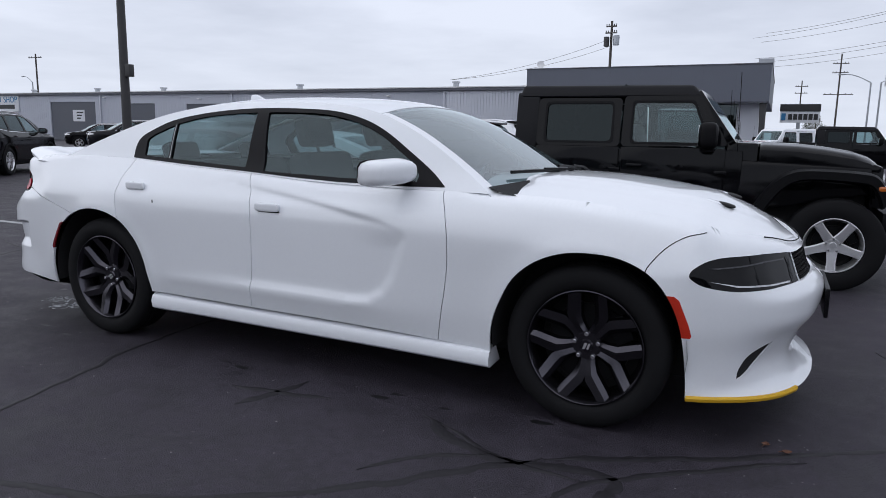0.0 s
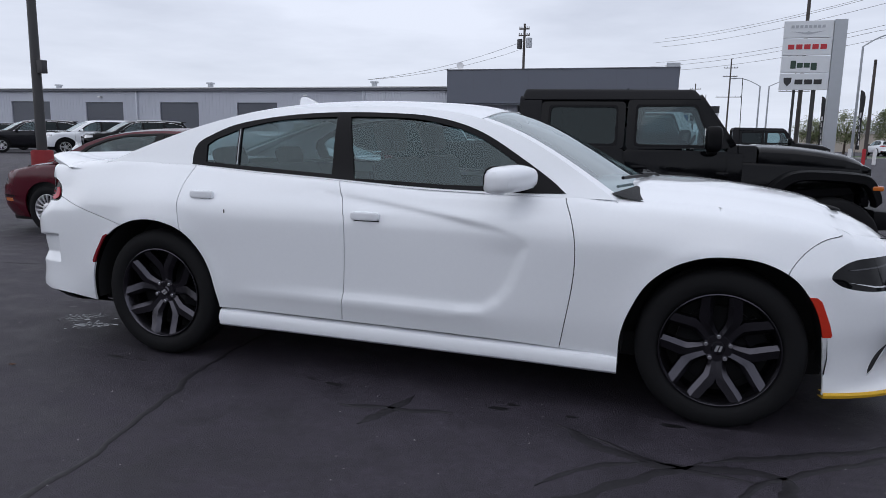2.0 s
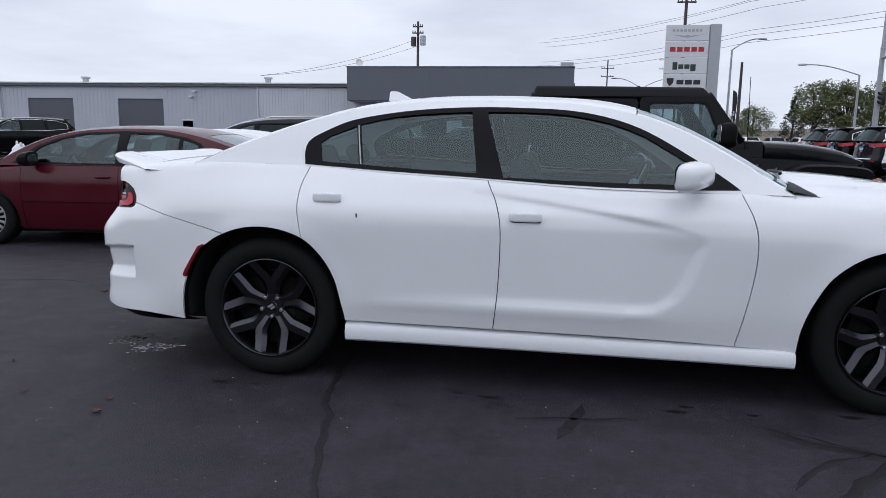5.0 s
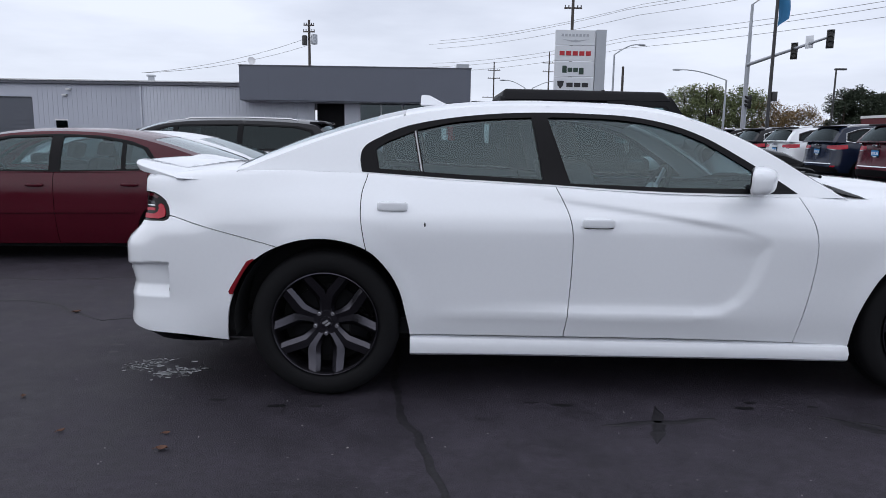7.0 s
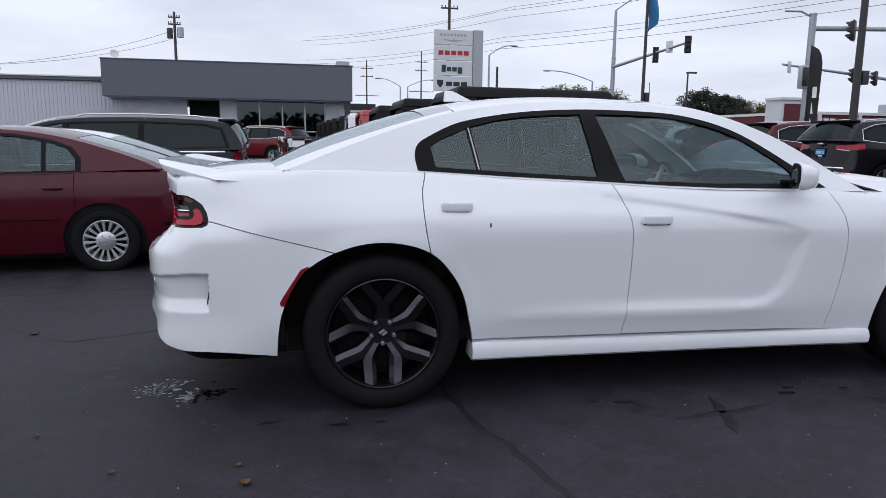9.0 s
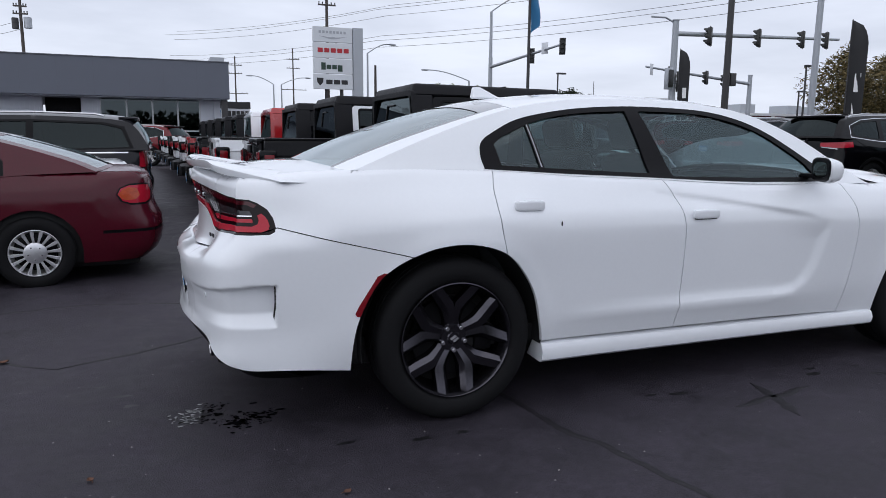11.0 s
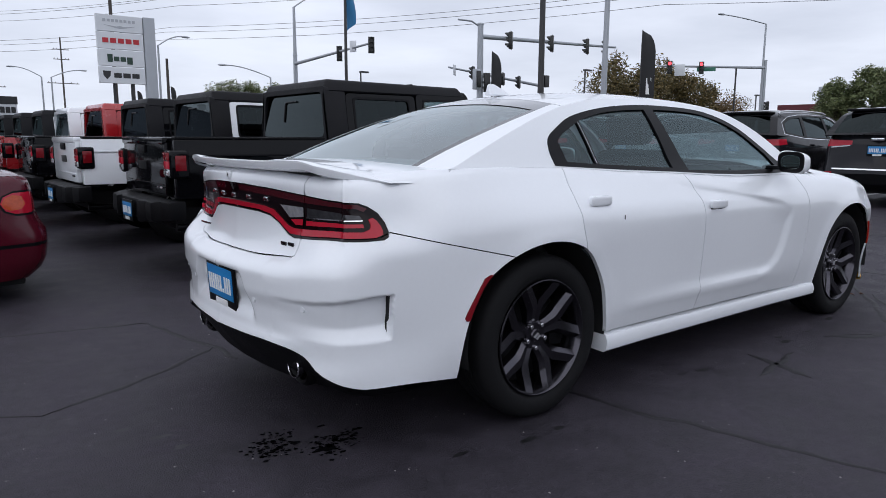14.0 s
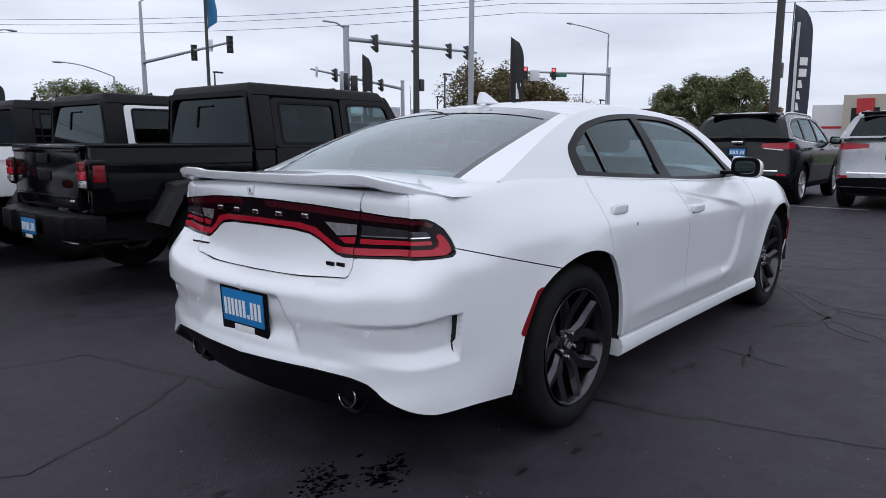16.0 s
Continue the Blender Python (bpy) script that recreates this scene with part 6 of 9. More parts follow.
def saloon_spec():
    return raised(dict(w=1.84, xf=2.42, xr=-2.50, nose=1.2, tail=1.1, bottom=0.20, belt=0.89, arch=0.375, axles=(1.41, -1.41), r=0.318, rim=0.205, style="cover", rim_mat=M_ALLOY, cowl=1.15,
                front=[(0.2, 0.12), (0.35, 0.02), (0.5, 0.0), (0.6, 0.03), (0.75, 0.10)], side=[(0.2, 0.08), (0.35, 0.03), (0.55, 0.0), (0.70, 0.004), (0.82, 0.025), (0.97, 0.08)], rear=[(0.2, 0.14), (0.32, 0.02), (0.5, 0.0), (0.58, 0.02), (0.62, 0.06), (0.85, 0.09), (0.97, 0.13)],
                top=[(("f", 0.0), 0.70), (2.1, 0.77), (1.6, 0.845), (1.15, 0.885), (0.9, 0.89), (-0.9, 0.905), (-1.5, 0.94), (-2.1, 0.955), (("r", 0.0), 0.945)],
                roll=[(("f", 0.0), 0.06), (1.2, 0.06), (0.9, 0.012), (-1.3, 0.012), (-1.7, 0.05), (("r", 0.0), 0.05)],
                flank=[(0.80, 0.90), (0.90, 0.865), (1.0, 0.82), (1.15, 0.745), (1.28, 0.665), (1.36, 0.60), (1.42, 0.52)],
                rail=[(1.30, 0.90), (1.05, 1.06), (0.82, 1.20), (0.52, 1.305), (0.15, 1.358), (-0.3, 1.372), (-0.7, 1.352), (-1.05, 1.290), (-1.38, 1.185), (-1.72, 1.05), (-1.92, 0.955)],
                centre=[(1.55, 0.94), (1.28, 1.10), (1.0, 1.24), (0.62, 1.35), (0.22, 1.40), (-0.3, 1.415), (-0.72, 1.40), (-1.12, 1.340), (-1.50, 1.225), (-1.86, 1.085), (-2.08, 0.985)],
                stations=(3.2, 7.2, 9.8), crown=0.06, deck=-1.75, rear_glass=M_WSHIELD,
                windows=[([(0.98, 0.925), (0.80, 1.10), (0.58, 1.215), (0.3, 1.29), (-0.12, 1.315), (-0.15, 0.915)], M_GLASS), ([(-0.26, 0.915), (-0.24, 1.315), (-0.6, 1.30), (-0.86, 1.255), (-0.88, 0.93)], M_GLASS), ([(-0.92, 0.93), (-0.90, 1.245), (-1.08, 1.175), (-1.17, 1.05), (-1.17, 0.94)], M_GLASS)],
                trim=[(1.10, 0.905), (0.84, 1.125), (0.60, 1.245), (0.3, 1.318), (-0.2, 1.342), (-0.62, 1.328), (-0.95, 1.265), (-1.13, 1.185), (-1.22, 1.05), (-1.22, 0.925), (-0.2, 0.90)],
                seams=(0.98, -0.20, -1.16), panel_names=("front_body", "front_door", "rear_door", "rear_body"), handles=((-0.02, 0.765), (-0.98, 0.775)), mirror=(0.80, 0.965), mirror_mat=M_TRIM, seat_x=0.05, seat_z=0.46, step=0.07,
                lamps=[("turn_lamp", M_AMBERRED, "sides", [(-2.10, 0.75), (-2.13, 0.79), (-2.19, 0.812), (-2.27, 0.80), (-2.30, 0.74), (-2.25, 0.705), (-2.16, 0.70), (-2.12, 0.715)]),
                       ("tail_lamp", M_LAMPRED, "sides", [(-2.09, 0.75), (-2.12, 0.80), (-2.20, 0.828), (("r", -0.80), 0.83), (("r", -0.64), 0.82), (("r", -0.58), 0.75), (("r", -0.64), 0.69), (("r", -0.80), 0.675), (-2.2, 0.676), (-2.12, 0.70)]),
                       ("lamp_surround", M_TRIM, "sides", [(-2.075, 0.75), (-2.11, 0.808), (-2.20, 0.842), (("r", -0.80), 0.845), (("r", -0.63), 0.835), (("r", -0.56), 0.75), (("r", -0.63), 0.675), (("r", -0.80), 0.66), (-2.2, 0.66), (-2.11, 0.69)]),
                       # the thin black line paints the shadow below the side moulding
                       ("side_moulding", M_MAROON, "sides", [(1.0, 0.535), (-1.02, 0.545), (-1.02, 0.515), (1.0, 0.505)], -0.010), ("moulding_gap", M_TRIM, "sides", [(1.0, 0.505), (-1.02, 0.515), (-1.02, 0.508), (1.0, 0.498)]),
                       ("bumper_strip", M_TRIM, "whole", [(1.95, 0.475), (("f", -0.5), 0.475), (("f", 0.0), 0.475), (("f", 0.0), 0.455), (("f", -0.5), 0.455), (1.95, 0.455)]),
                       ("rear_bumper_strip", M_TRIM, "whole", [(-1.95, 0.475), (("r", -0.6), 0.475), (("r", 0.0), 0.475), (("r", 0.0), 0.45), (("r", -0.6), 0.45), (-1.95, 0.45)]),
                       ("headlamp", M_LAMPCLEAR, "sides", [(2.10, 0.68), (2.08, 0.60), (("f", -0.55), 0.57), (("f", -0.35), 0.58), (("f", -0.35), 0.66), (("f", -0.55), 0.67)]),
                       ("turn_lamp", M_AMBER, "sides", [(2.0, 0.44), (2.0, 0.40), (2.2, 0.40), (2.2, 0.44)])]))


def van_spec():
    return dict(w=1.98, xf=2.60, xr=-2.55, nose=1.4, tail=0.8, bottom=0.24, belt=1.04, arch=0.385, axles=(1.54, -1.54), r=0.335, rim=0.215, style="seven", rim_mat=M_ALLOY, cowl=1.5,
                front=[(0.24, 0.12), (0.4, 0.02), (0.55, 0.0), (0.7, 0.03), (0.9, 0.14)], side=[(0.24, 0.07), (0.4, 0.02), (0.7, 0.0), (0.9, 0.01), (1.1, 0.05)], rear=[(0.24, 0.12), (0.38, 0.02), (0.55, 0.0), (0.65, 0.04), (0.9, 0.06), (1.1, 0.09)],
                top=[(("f", 0.0), 0.86), (2.2, 0.93), (1.7, 1.0), (1.3, 1.03), (-1.0, 1.06), (("r", 0.0), 1.10)],
                flank=[(0.95, 0.955), (1.06, 0.93), (1.25, 0.865), (1.45, 0.78), (1.58, 0.70), (1.68, 0.60)],
                rail=[(1.85, 0.99), (1.45, 1.20), (1.05, 1.40), (0.65, 1.53), (0.1, 1.60), (-0.8, 1.62), (-1.6, 1.60), (-2.15, 1.55), (-2.32, 1.44), (-2.45, 1.24), (-2.50, 1.10)],
                centre=[(2.05, 1.05), (1.65, 1.25), (1.22, 1.46), (0.8, 1.60), (0.2, 1.67), (-0.8, 1.70), (-1.6, 1.685), (-2.2, 1.63), (-2.40, 1.50), (-2.52, 1.26), (-2.55, 1.11)],
                stations=(3.2, 7.3, 9.5), crown=0.05,
                windows=[([(1.30, 1.07), (0.95, 1.33), (0.62, 1.46), (0.45, 1.49), (0.45, 1.07)], M_GLASS), ([(0.36, 1.075), (0.36, 1.50), (-0.75, 1.53), (-0.75, 1.085)], M_DARKGLASS), ([(-0.85, 1.09), (-0.85, 1.53), (-1.8, 1.50), (-2.1, 1.43), (-2.22, 1.13)], M_DARKGLASS)],
                trim=[(1.45, 1.05), (0.98, 1.36), (0.62, 1.495), (0.3, 1.53), (-0.8, 1.56), (-1.85, 1.53), (-2.15, 1.46), (-2.28, 1.11), (-0.8, 1.07)],
                seams=(1.15, 0.40, -0.80), panel_names=("front_body", "front_door", "sliding_door", "rear_body"), handles=((0.55, 0.95), (0.30, 0.96)), mirror=(1.15, 1.12), mirror_mat=M_TRIM, seat_x=0.55, seat_z=0.65, step=0.085,
                rails=[(0.25, 1.625), (0.15, 1.655), (-0.8, 1.675), (-1.7, 1.66), (-1.85, 1.63)], rail_mat=M_ALLOY, spoiler=(-2.22, 1.60), spoiler_mat=M_DARKGREY, plate=(-2.5, 0.85),
                lamps=[("tail_lamp", M_LAMPRED, "sides", [(-2.40, 1.06), (-2.36, 0.82), (("r", -0.86), 0.80), (("r", -0.72), 0.82), (("r", -0.72), 1.06)]),
                       ("window_strip", M_CHROME, "sides", [(1.2, 1.035), (-2.2, 1.055), (-2.2, 1.035), (1.2, 1.015)]),
                       ("headlamp", M_LAMPCLEAR, "sides", [(2.15, 0.86), (2.15, 0.76), (("f", -0.6), 0.70), (("f", -0.45), 0.72), (("f", -0.45), 0.80)])])


def put(car, x, y, turn, z=0.0):
    car.matrix_basis = pose(x, y, z + ground_z(x, y), 0, 0, turn)
    return car


red = put(simple_car("old_sedan", "maroon older sedan with silver wheel covers", "car", M_MAROON, saloon_spec(), "cars of the used row"), -5.24, 3.97, 184)
put(simple_car("old_sedan", "white older sedan parked beside a maroon one", "car", M_WHITE, saloon_spec(), "cars of the used row"), -5.55, 6.55, 181)
put(simple_car("minivan", "dark grey minivan with silver roof rails", "van", M_DARKGREY, van_spec(), "cars of the used row"), -5.42, 9.75, 180)

SUV = {}


def suv(paint_name, paint, label, x, y, turn, group, scale=1.0):
    k = paint_name
    if k not in SUV:
        SUV[k] = put(simple_car("suv_car", label, "car", paint, suv_spec(), group), x, y, turn)
        o = SUV[k]
    else:
        o = copy_thing(SUV[k], pose(x, y, ground_z(x, y), 0, 0, turn))
        tagged(o, label, "car", group)
    o.scale = (scale, scale, scale)
    return o


ROW = "new suvs in the front row"
suv("slate", M_DARKGREY, "dark grey suv with red tail lamps and a blue plate", 12.95, 2.12, 0, ROW, 1.08)
suv("silver", M_SILVER, "silver suv with red tail lamps", 13.15, -0.58, 0, ROW, 1.08)
suv("slate", M_DARKGREY, "slate grey suv with red tail lamps", 13.0, 4.95, 0, ROW, 1.08)
suv("black", M_BLACKPAINT, "black suv with chrome bumper strip", 13.05, 7.9, 0, ROW, 1.08)
suv("slate", M_DARKGREY, "dark grey suv with blue dealer plate", 13.1, 11.0, 0, ROW, 1.08)
suv("maroon", M_MAROON, "maroon suv with chrome bumper strip", 13.2, 14.1, 0, ROW, 1.08)
suv("navy", M_NAVY, "navy blue suv with red tail lamps", 13.3, 17.1, 0, ROW, 1.08)
suv("white", M_WHITE, "white suv with black rear window", 13.4, 20.0, 0, ROW, 1.08)
suv("slate", M_DARKGREY, "dark grey suv at the row's end", 13.6, 22.9, 0, ROW, 1.08)
suv("black", M_BLACKPAINT, "black suv past the row's end", 13.7, 25.8, 0, ROW, 1.08)
suv("slate", M_DARKGREY, "grey suv parked last in the row", 13.8, 28.6, 0, ROW, 1.08)
STREET = "cars beyond the street"
for n, (x, y, turn) in enumerate(((23.2, 84.0, 95), (26.3, 84.2, 88), (29.4, 84.6, 92), (33.4, 85.0, 90))):
    if n % 2:
        suv("silver", M_SILVER, "silver suv parked beyond the street", x, y, turn, STREET)
    else:
        suv("white", M_WHITE, "white suv parked beyond the street", x, y, turn, STREET)
FAR = "suvs before the workshop"
suv("black", M_BLACKPAINT, "black suv with a red tail lamp", -18.1, 8.75, 126, FAR)
suv("white", M_WHITE, "white suv with a slotted chrome grille", -28.3, 26.0, 232, FAR, 1.06)
suv("black", M_BLACKPAINT, "black suv with a slotted chrome grille", -24.9, 25.2, 232, FAR, 1.06)
suv("slate", M_DARKGREY, "dark grey suv with a slotted grille", -33.2, 26.4, 232, FAR, 1.05)
suv("black", M_BLACKPAINT, "black suv facing the lot", -38.6, 28.6, 232, FAR, 0.95)
suv("white", M_WHITE, "white suv far by the workshop doors", -36.5, 36.5, 232, FAR, 0.95)
suv("white", M_WHITE, "white suv behind the minivan", -6.0, 13.6, 180, FAR)
suv("silver", M_SILVER, "silver suv parked behind a white one", -6.2, 16.4, 180, FAR)
suv("red", mat("deep_red_paint", (0.13, 0.006, 0.010), 0.2, var=0.1, spec=0.4), "red suv before the showroom windows", -4.0, 30.0, 150, FAR)
suv("slate", M_DARKGREY, "dark grey suv before the workshop wall", -17.5, 36.0, 200, FAR, 0.95)

# the plastic bag at the maroon car's windshield
o = super_bm((0, 0, 0.10), (0.17, 0.13, 0.11), 2.2)
for v in o.verts:
    k = max(0.0, v.co.z - 0.03) / 0.18
    v.co.x, v.co.y, v.co.z = v.co.x * (1 - 0.62 * k) + 0.02 * k, v.co.y * (1 - 0.55 * k), max(v.co.z, 0.0) * (1 + 0.35 * k)
    n = noise.noise(v.co * 13) * 0.030 + noise.noise(v.co * 31) * 0.018
    v.co += Vector((n, n * 0.7, n * 0.8))
for dx, dz in ((0.05, 0.27), (0.0, 0.285), (0.085, 0.25)):
    o = super_bm((dx, 0, dz), (0.016, 0.012, 0.035), 2, o)
bag = tagged(part("plastic_bag", o, mat("bag_film", (0.75, 0.76, 0.78), 0.35, var=0.05)), "crumpled white plastic bag lying on a maroon bonnet", "bag")
bag.location = (-6.62, 3.55, 0.82)
# ---- the row of pickup trucks ----
def hexa_bm(c, bevel=0.0, bm=None, seg=2):
    """A block from eight corners: four below, four above, each counterclockwise seen from above."""
    o = bmesh.new()
    v = [o.verts.new(p) for p in c]
    for f in ((3, 2, 1, 0), (4, 5, 6, 7), (0, 1, 5, 4), (1, 2, 6, 5), (2, 3, 7, 6), (3, 0, 4, 7)):
        o.faces.new([v[i] for i in f])
    bmesh.ops.recalc_face_normals(o, faces=o.faces)
    if bevel:
        bmesh.ops.bevel(o, geom=list(o.edges), offset=bevel, segments=seg, profile=0.6, affect="EDGES")
    return merge(bm, o)


def wedge_bm(x0, x1, y0, y1, z0, z1a, z1b, y2=None, y3=None, bevel=0.0, bm=None):
    """A block across the car, its half-width y0 (at x0) to y1 (at x1) below and y2, y3 above, its top from z1a to z1b."""
    y2, y3 = y0 if y2 is None else y2, y1 if y3 is None else y3
    return hexa_bm([(x0, -y0, z0), (x1, -y1, z0), (x1, y1, z0), (x0, y0, z0), (x0, -y2, z1a), (x1, -y3, z1b), (x1, y3, z1b), (x0, y2, z1a)], bevel, bm)


def ring_bm(outer, inner, push, bm=None):
    """A flat frame between two loops, made thick along push."""
    o = bmesh.new()
    push = Vector(push)
    n = len(outer)
    a, b = [o.verts.new(p) for p in outer], [o.verts.new(p) for p in inner]
    c, d = [o.verts.new(Vector(p) + push) for p in outer], [o.verts.new(Vector(p) + push) for p in inner]
    for i in range(n):
        j = (i + 1) % n
        for q in ((a[i], a[j], b[j], b[i]), (c[j], c[i], d[i], d[j]), (a[j], a[i], c[i], c[j]), (b[i], b[j], d[j], d[i])):
            o.faces.new(q)
    bmesh.ops.recalc_face_normals(o, faces=o.faces)
    return merge(bm, o)


def round_loop(pts, r=0.05, n=4):
    """Rounds the corners of a loop of points."""
    out = []
    pts = [Vector(p) for p in pts]
    for i, p in enumerate(pts):
        a, b = (pts[i - 1] - p), (pts[(i + 1) % len(pts)] - p)
        k = min(r, a.length * 0.4, b.length * 0.4)
        s, e = p + a.normalized() * k, p + b.normalized() * k
        for j in range(n + 1):
            t = j / n
            out.append(s * (1 - t) ** 2 + p * 2 * t * (1 - t) + e * t * t)
    return out


def hood_bm():
    """A bonnet, flat along its middle, with a raised plateau and a rounded nose."""
    rows = []
    for x, z, w in ((1.085, 1.288, 0.73), (1.12, 1.294, 0.728), (1.40, 1.285, 0.70), (1.62, 1.262, 0.675), (1.85, 1.225, 0.655), (1.98, 1.180, 0.64), (2.045, 1.130, 0.632), (2.07, 1.075, 0.628)):
        low = 1.135 - 0.05 * (x - 1.085) / 0.92
        z = max(z, low + 0.02)
        half = [(w, low - 0.03), (w, low), (w - 0.006, low + (z - 0.05 - low) * 0.8), (w - 0.03, z - 0.045), (w - 0.09, z - 0.022), (w * 0.66, z - 0.016), (w * 0.58, z - 0.003), (w * 0.3, z)]
        rows.append([Vector((x, -y, q)) for y, q in half] + [Vector((x, y, q)) for y, q in half[::-1]])
    o = grid_bm(rows)
    o.faces.new([o.verts.new(p) for p in rows[-1]])
    bmesh.ops.remove_doubles(o, verts=o.verts, dist=1e-5)
    bmesh.ops.recalc_face_normals(o, faces=o.faces)
    return sharpen(o, 45)


def pickup(label, paint, top_mat, group, rim_mat=M_ALLOY, plate_on=True, frames=None):
    car = thing("pickup_truck", label, "pickup truck", group)
    frames = frames or paint
    wy = lambda z: 0.80 - 0.10 * max(0.0, (z - 1.22) / 0.58)
    # lower cab and doors
    part("cab_body", wedge_bm(-1.28, 0.95, 0.78, 0.78, 0.58, 1.21, 1.21, 0.785, 0.785, 0.03), paint, car)
    for x0, x1 in ((-0.17, 0.80), (-1.05, -0.19)):
        for s in (-1, 1):
            y = sorted((s * 0.775, s * 0.808))
            d = part("door", box_bm(x0, x1, y[0], y[1], 0.62, 1.225, 0.016), paint, car)
            hx = x0 + 0.14
            part("door_handle", box_bm(hx - 0.075, hx + 0.075, min(s * 0.808, s * 0.84), max(s * 0.808, s * 0.84), 1.03, 1.065, 0.012), paint, d)
            part("hinge", box_bm(x1 - 0.09, x1 + 0.02, min(s * 0.806, s * 0.825), max(s * 0.806, s * 0.825), 0.98, 1.02, 0.006), paint, d)
            # window frame and pane
            if x0 > -0.5:
                out = [(x0 + 0.0, 1.225), (x0 + 0.0, 1.72), (0.55, 1.72), (0.82, 1.25)]
                inn = [(x0 + 0.10, 1.275), (x0 + 0.10, 1.655), (0.48, 1.655), (0.64, 1.275)]
            else:
                out = [(x0, 1.225), (x0, 1.70), (x1, 1.70), (x1, 1.225)]
                inn = [(x0 + 0.10, 1.275), (x0 + 0.10, 1.645), (x1 - 0.09, 1.645), (x1 - 0.09, 1.275)]
            P3 = lambda q, e=0.0: [Vector((x, s * (wy(z) + e), z)) for x, z in q]
            lo, li = round_loop(P3(out), 0.05), round_loop(P3(inn), 0.05)
            part("window_frame", ring_bm(lo, li, (0, -s * 0.03, 0)), frames, d)
            pm = bmesh.new()
            pm.faces.new([pm.verts.new(p - Vector((0, s * 0.012, 0))) for p in li])
            part("door_window", pm, M_GLASS if x0 > -0.5 else M_DARKGLASS, d)
            rm = round_loop(P3([(inn[0][0] - 0.022, inn[0][1] - 0.022), (inn[1][0] - 0.022, inn[1][1] + 0.022), (inn[2][0] + 0.018, inn[2][1] + 0.022), (inn[3][0] + 0.03, inn[3][1] - 0.022)], 0.004), 0.05)
            part("window_seal", ring_bm(rm, round_loop(P3(inn, 0.004), 0.05), (0, -s * 0.02, 0)), M_TRIM, d)
    # roof, rear wall, quarter posts
    part("hardtop", hexa_bm([(-1.28, -0.718, 1.71), (0.56, -0.718, 1.71), (0.56, 0.718, 1.71), (-1.28, 0.718, 1.71), (-1.24, -0.67, 1.835), (0.46, -0.67, 1.822), (0.46, 0.67, 1.822), (-1.24, 0.67, 1.835)], 0.035, None, 3), top_mat, car)
    part("roof_seam", box_bm(-0.19, -0.17, -0.66, 0.66, 1.824, 1.834), M_TRIM, car)
    for s in (-1, 1):
        c = [(-1.285, s * 0.74, 1.21), (-1.05, s * 0.74, 1.21), (-1.05, s * 0.802, 1.21), (-1.285, s * 0.802, 1.21), (-1.285, s * 0.66, 1.715), (-1.05, s * 0.66, 1.715), (-1.05, s * 0.715, 1.715), (-1.285, s * 0.715, 1.715)]
        part("rear_post", hexa_bm(c, 0.012), top_mat, car)
    lo = [Vector((-1.285, y, z)) for y, z in ((-0.79, 1.21), (0.79, 1.21), (0.71, 1.76), (-0.71, 1.76))]
    li = [Vector((-1.285, y, z)) for y, z in ((-0.70, 1.262), (0.70, 1.262), (0.65, 1.71), (-0.65, 1.71))]
    part("rear_wall", ring_bm(round_loop(lo, 0.04), round_loop(li, 0.07), (0.05, 0, 0)), top_mat, car)
    pm = bmesh.new()
    pm.faces.new([pm.verts.new(p + Vector((-0.004 + 0.05 * (p.z - 1.265) / 0.435, 0, 0))) for p in round_loop(li, 0.07)])
    rw = part("rear_window", pm, M_REARGLASS, car)
    o = tube_bm([Vector((-1.295 + 0.05 * (z - 1.265) / 0.435, y, z)) for y, z in ((0.20, 1.42), (0.20, 1.61), (0.18, 1.63), (-0.06, 1.63))], 0.010, 6)
    part("window_slider", o, M_TRIM, rw)
    # windshield
    lo = [Vector((x, y, z)) for x, y, z in ((0.885, -0.76, 1.275), (0.885, 0.76, 1.275), (0.53, 0.70, 1.775), (0.53, -0.70, 1.775))]
    li = [Vector((x, y, z)) for x, y, z in ((0.855, -0.69, 1.315), (0.855, 0.69, 1.315), (0.575, 0.635, 1.715), (0.575, -0.635, 1.715))]
    part("windshield_frame", ring_bm(round_loop(lo, 0.05), round_loop(li, 0.05), (-0.05, 0, -0.03)), paint, car)
    pm = bmesh.new()
    pm.faces.new([pm.verts.new(p) for p in round_loop(li, 0.05)])
    part("windshield", pm, M_GLASS, car)
    # bonnet, cowl, grille
    part("cowl", wedge_bm(0.78, 1.075, 0.765, 0.755, 0.80, 1.29, 1.285, 0.745, 0.725, 0.03), paint, car)
    part("bonnet", hood_bm(), paint, car)
    part("engine_bay", wedge_bm(0.90, 1.98, 0.60, 0.58, 0.55, 0.95, 0.95, bevel=0.02), M_DARK, car)
    g = part("grille", wedge_bm(2.0, 2.10, 0.66, 0.63, 0.72, 1.13, 1.09, 0.62, 0.59, 0.035), paint, car)
    for k in range(7):
        part("grille_slot", box_bm(2.085, 2.108, -0.30 + 0.1 * k - 0.033, -0.30 + 0.1 * k + 0.033, 0.78, 1.0, 0.012), M_DARK, g)
    for s in (-1, 1):
        part("headlamp", cyl_bm((2.08, s * 0.46, 0.95), (2.115, s * 0.46, 0.95), 0.09, 0.085, 24), M_LAMPCLEAR, g)
        part("front_fender", hexa_bm([(0.82, s * 0.60, 0.60), (2.0, s * 0.58, 0.86), (2.0, s * 0.74, 0.86), (0.82, s * 0.79, 0.60), (0.82, s * 0.60, 1.14), (2.0, s * 0.58, 1.09), (2.0, s * 0.70, 1.08), (0.82, s * 0.775, 1.13)], 0.03), paint, car)
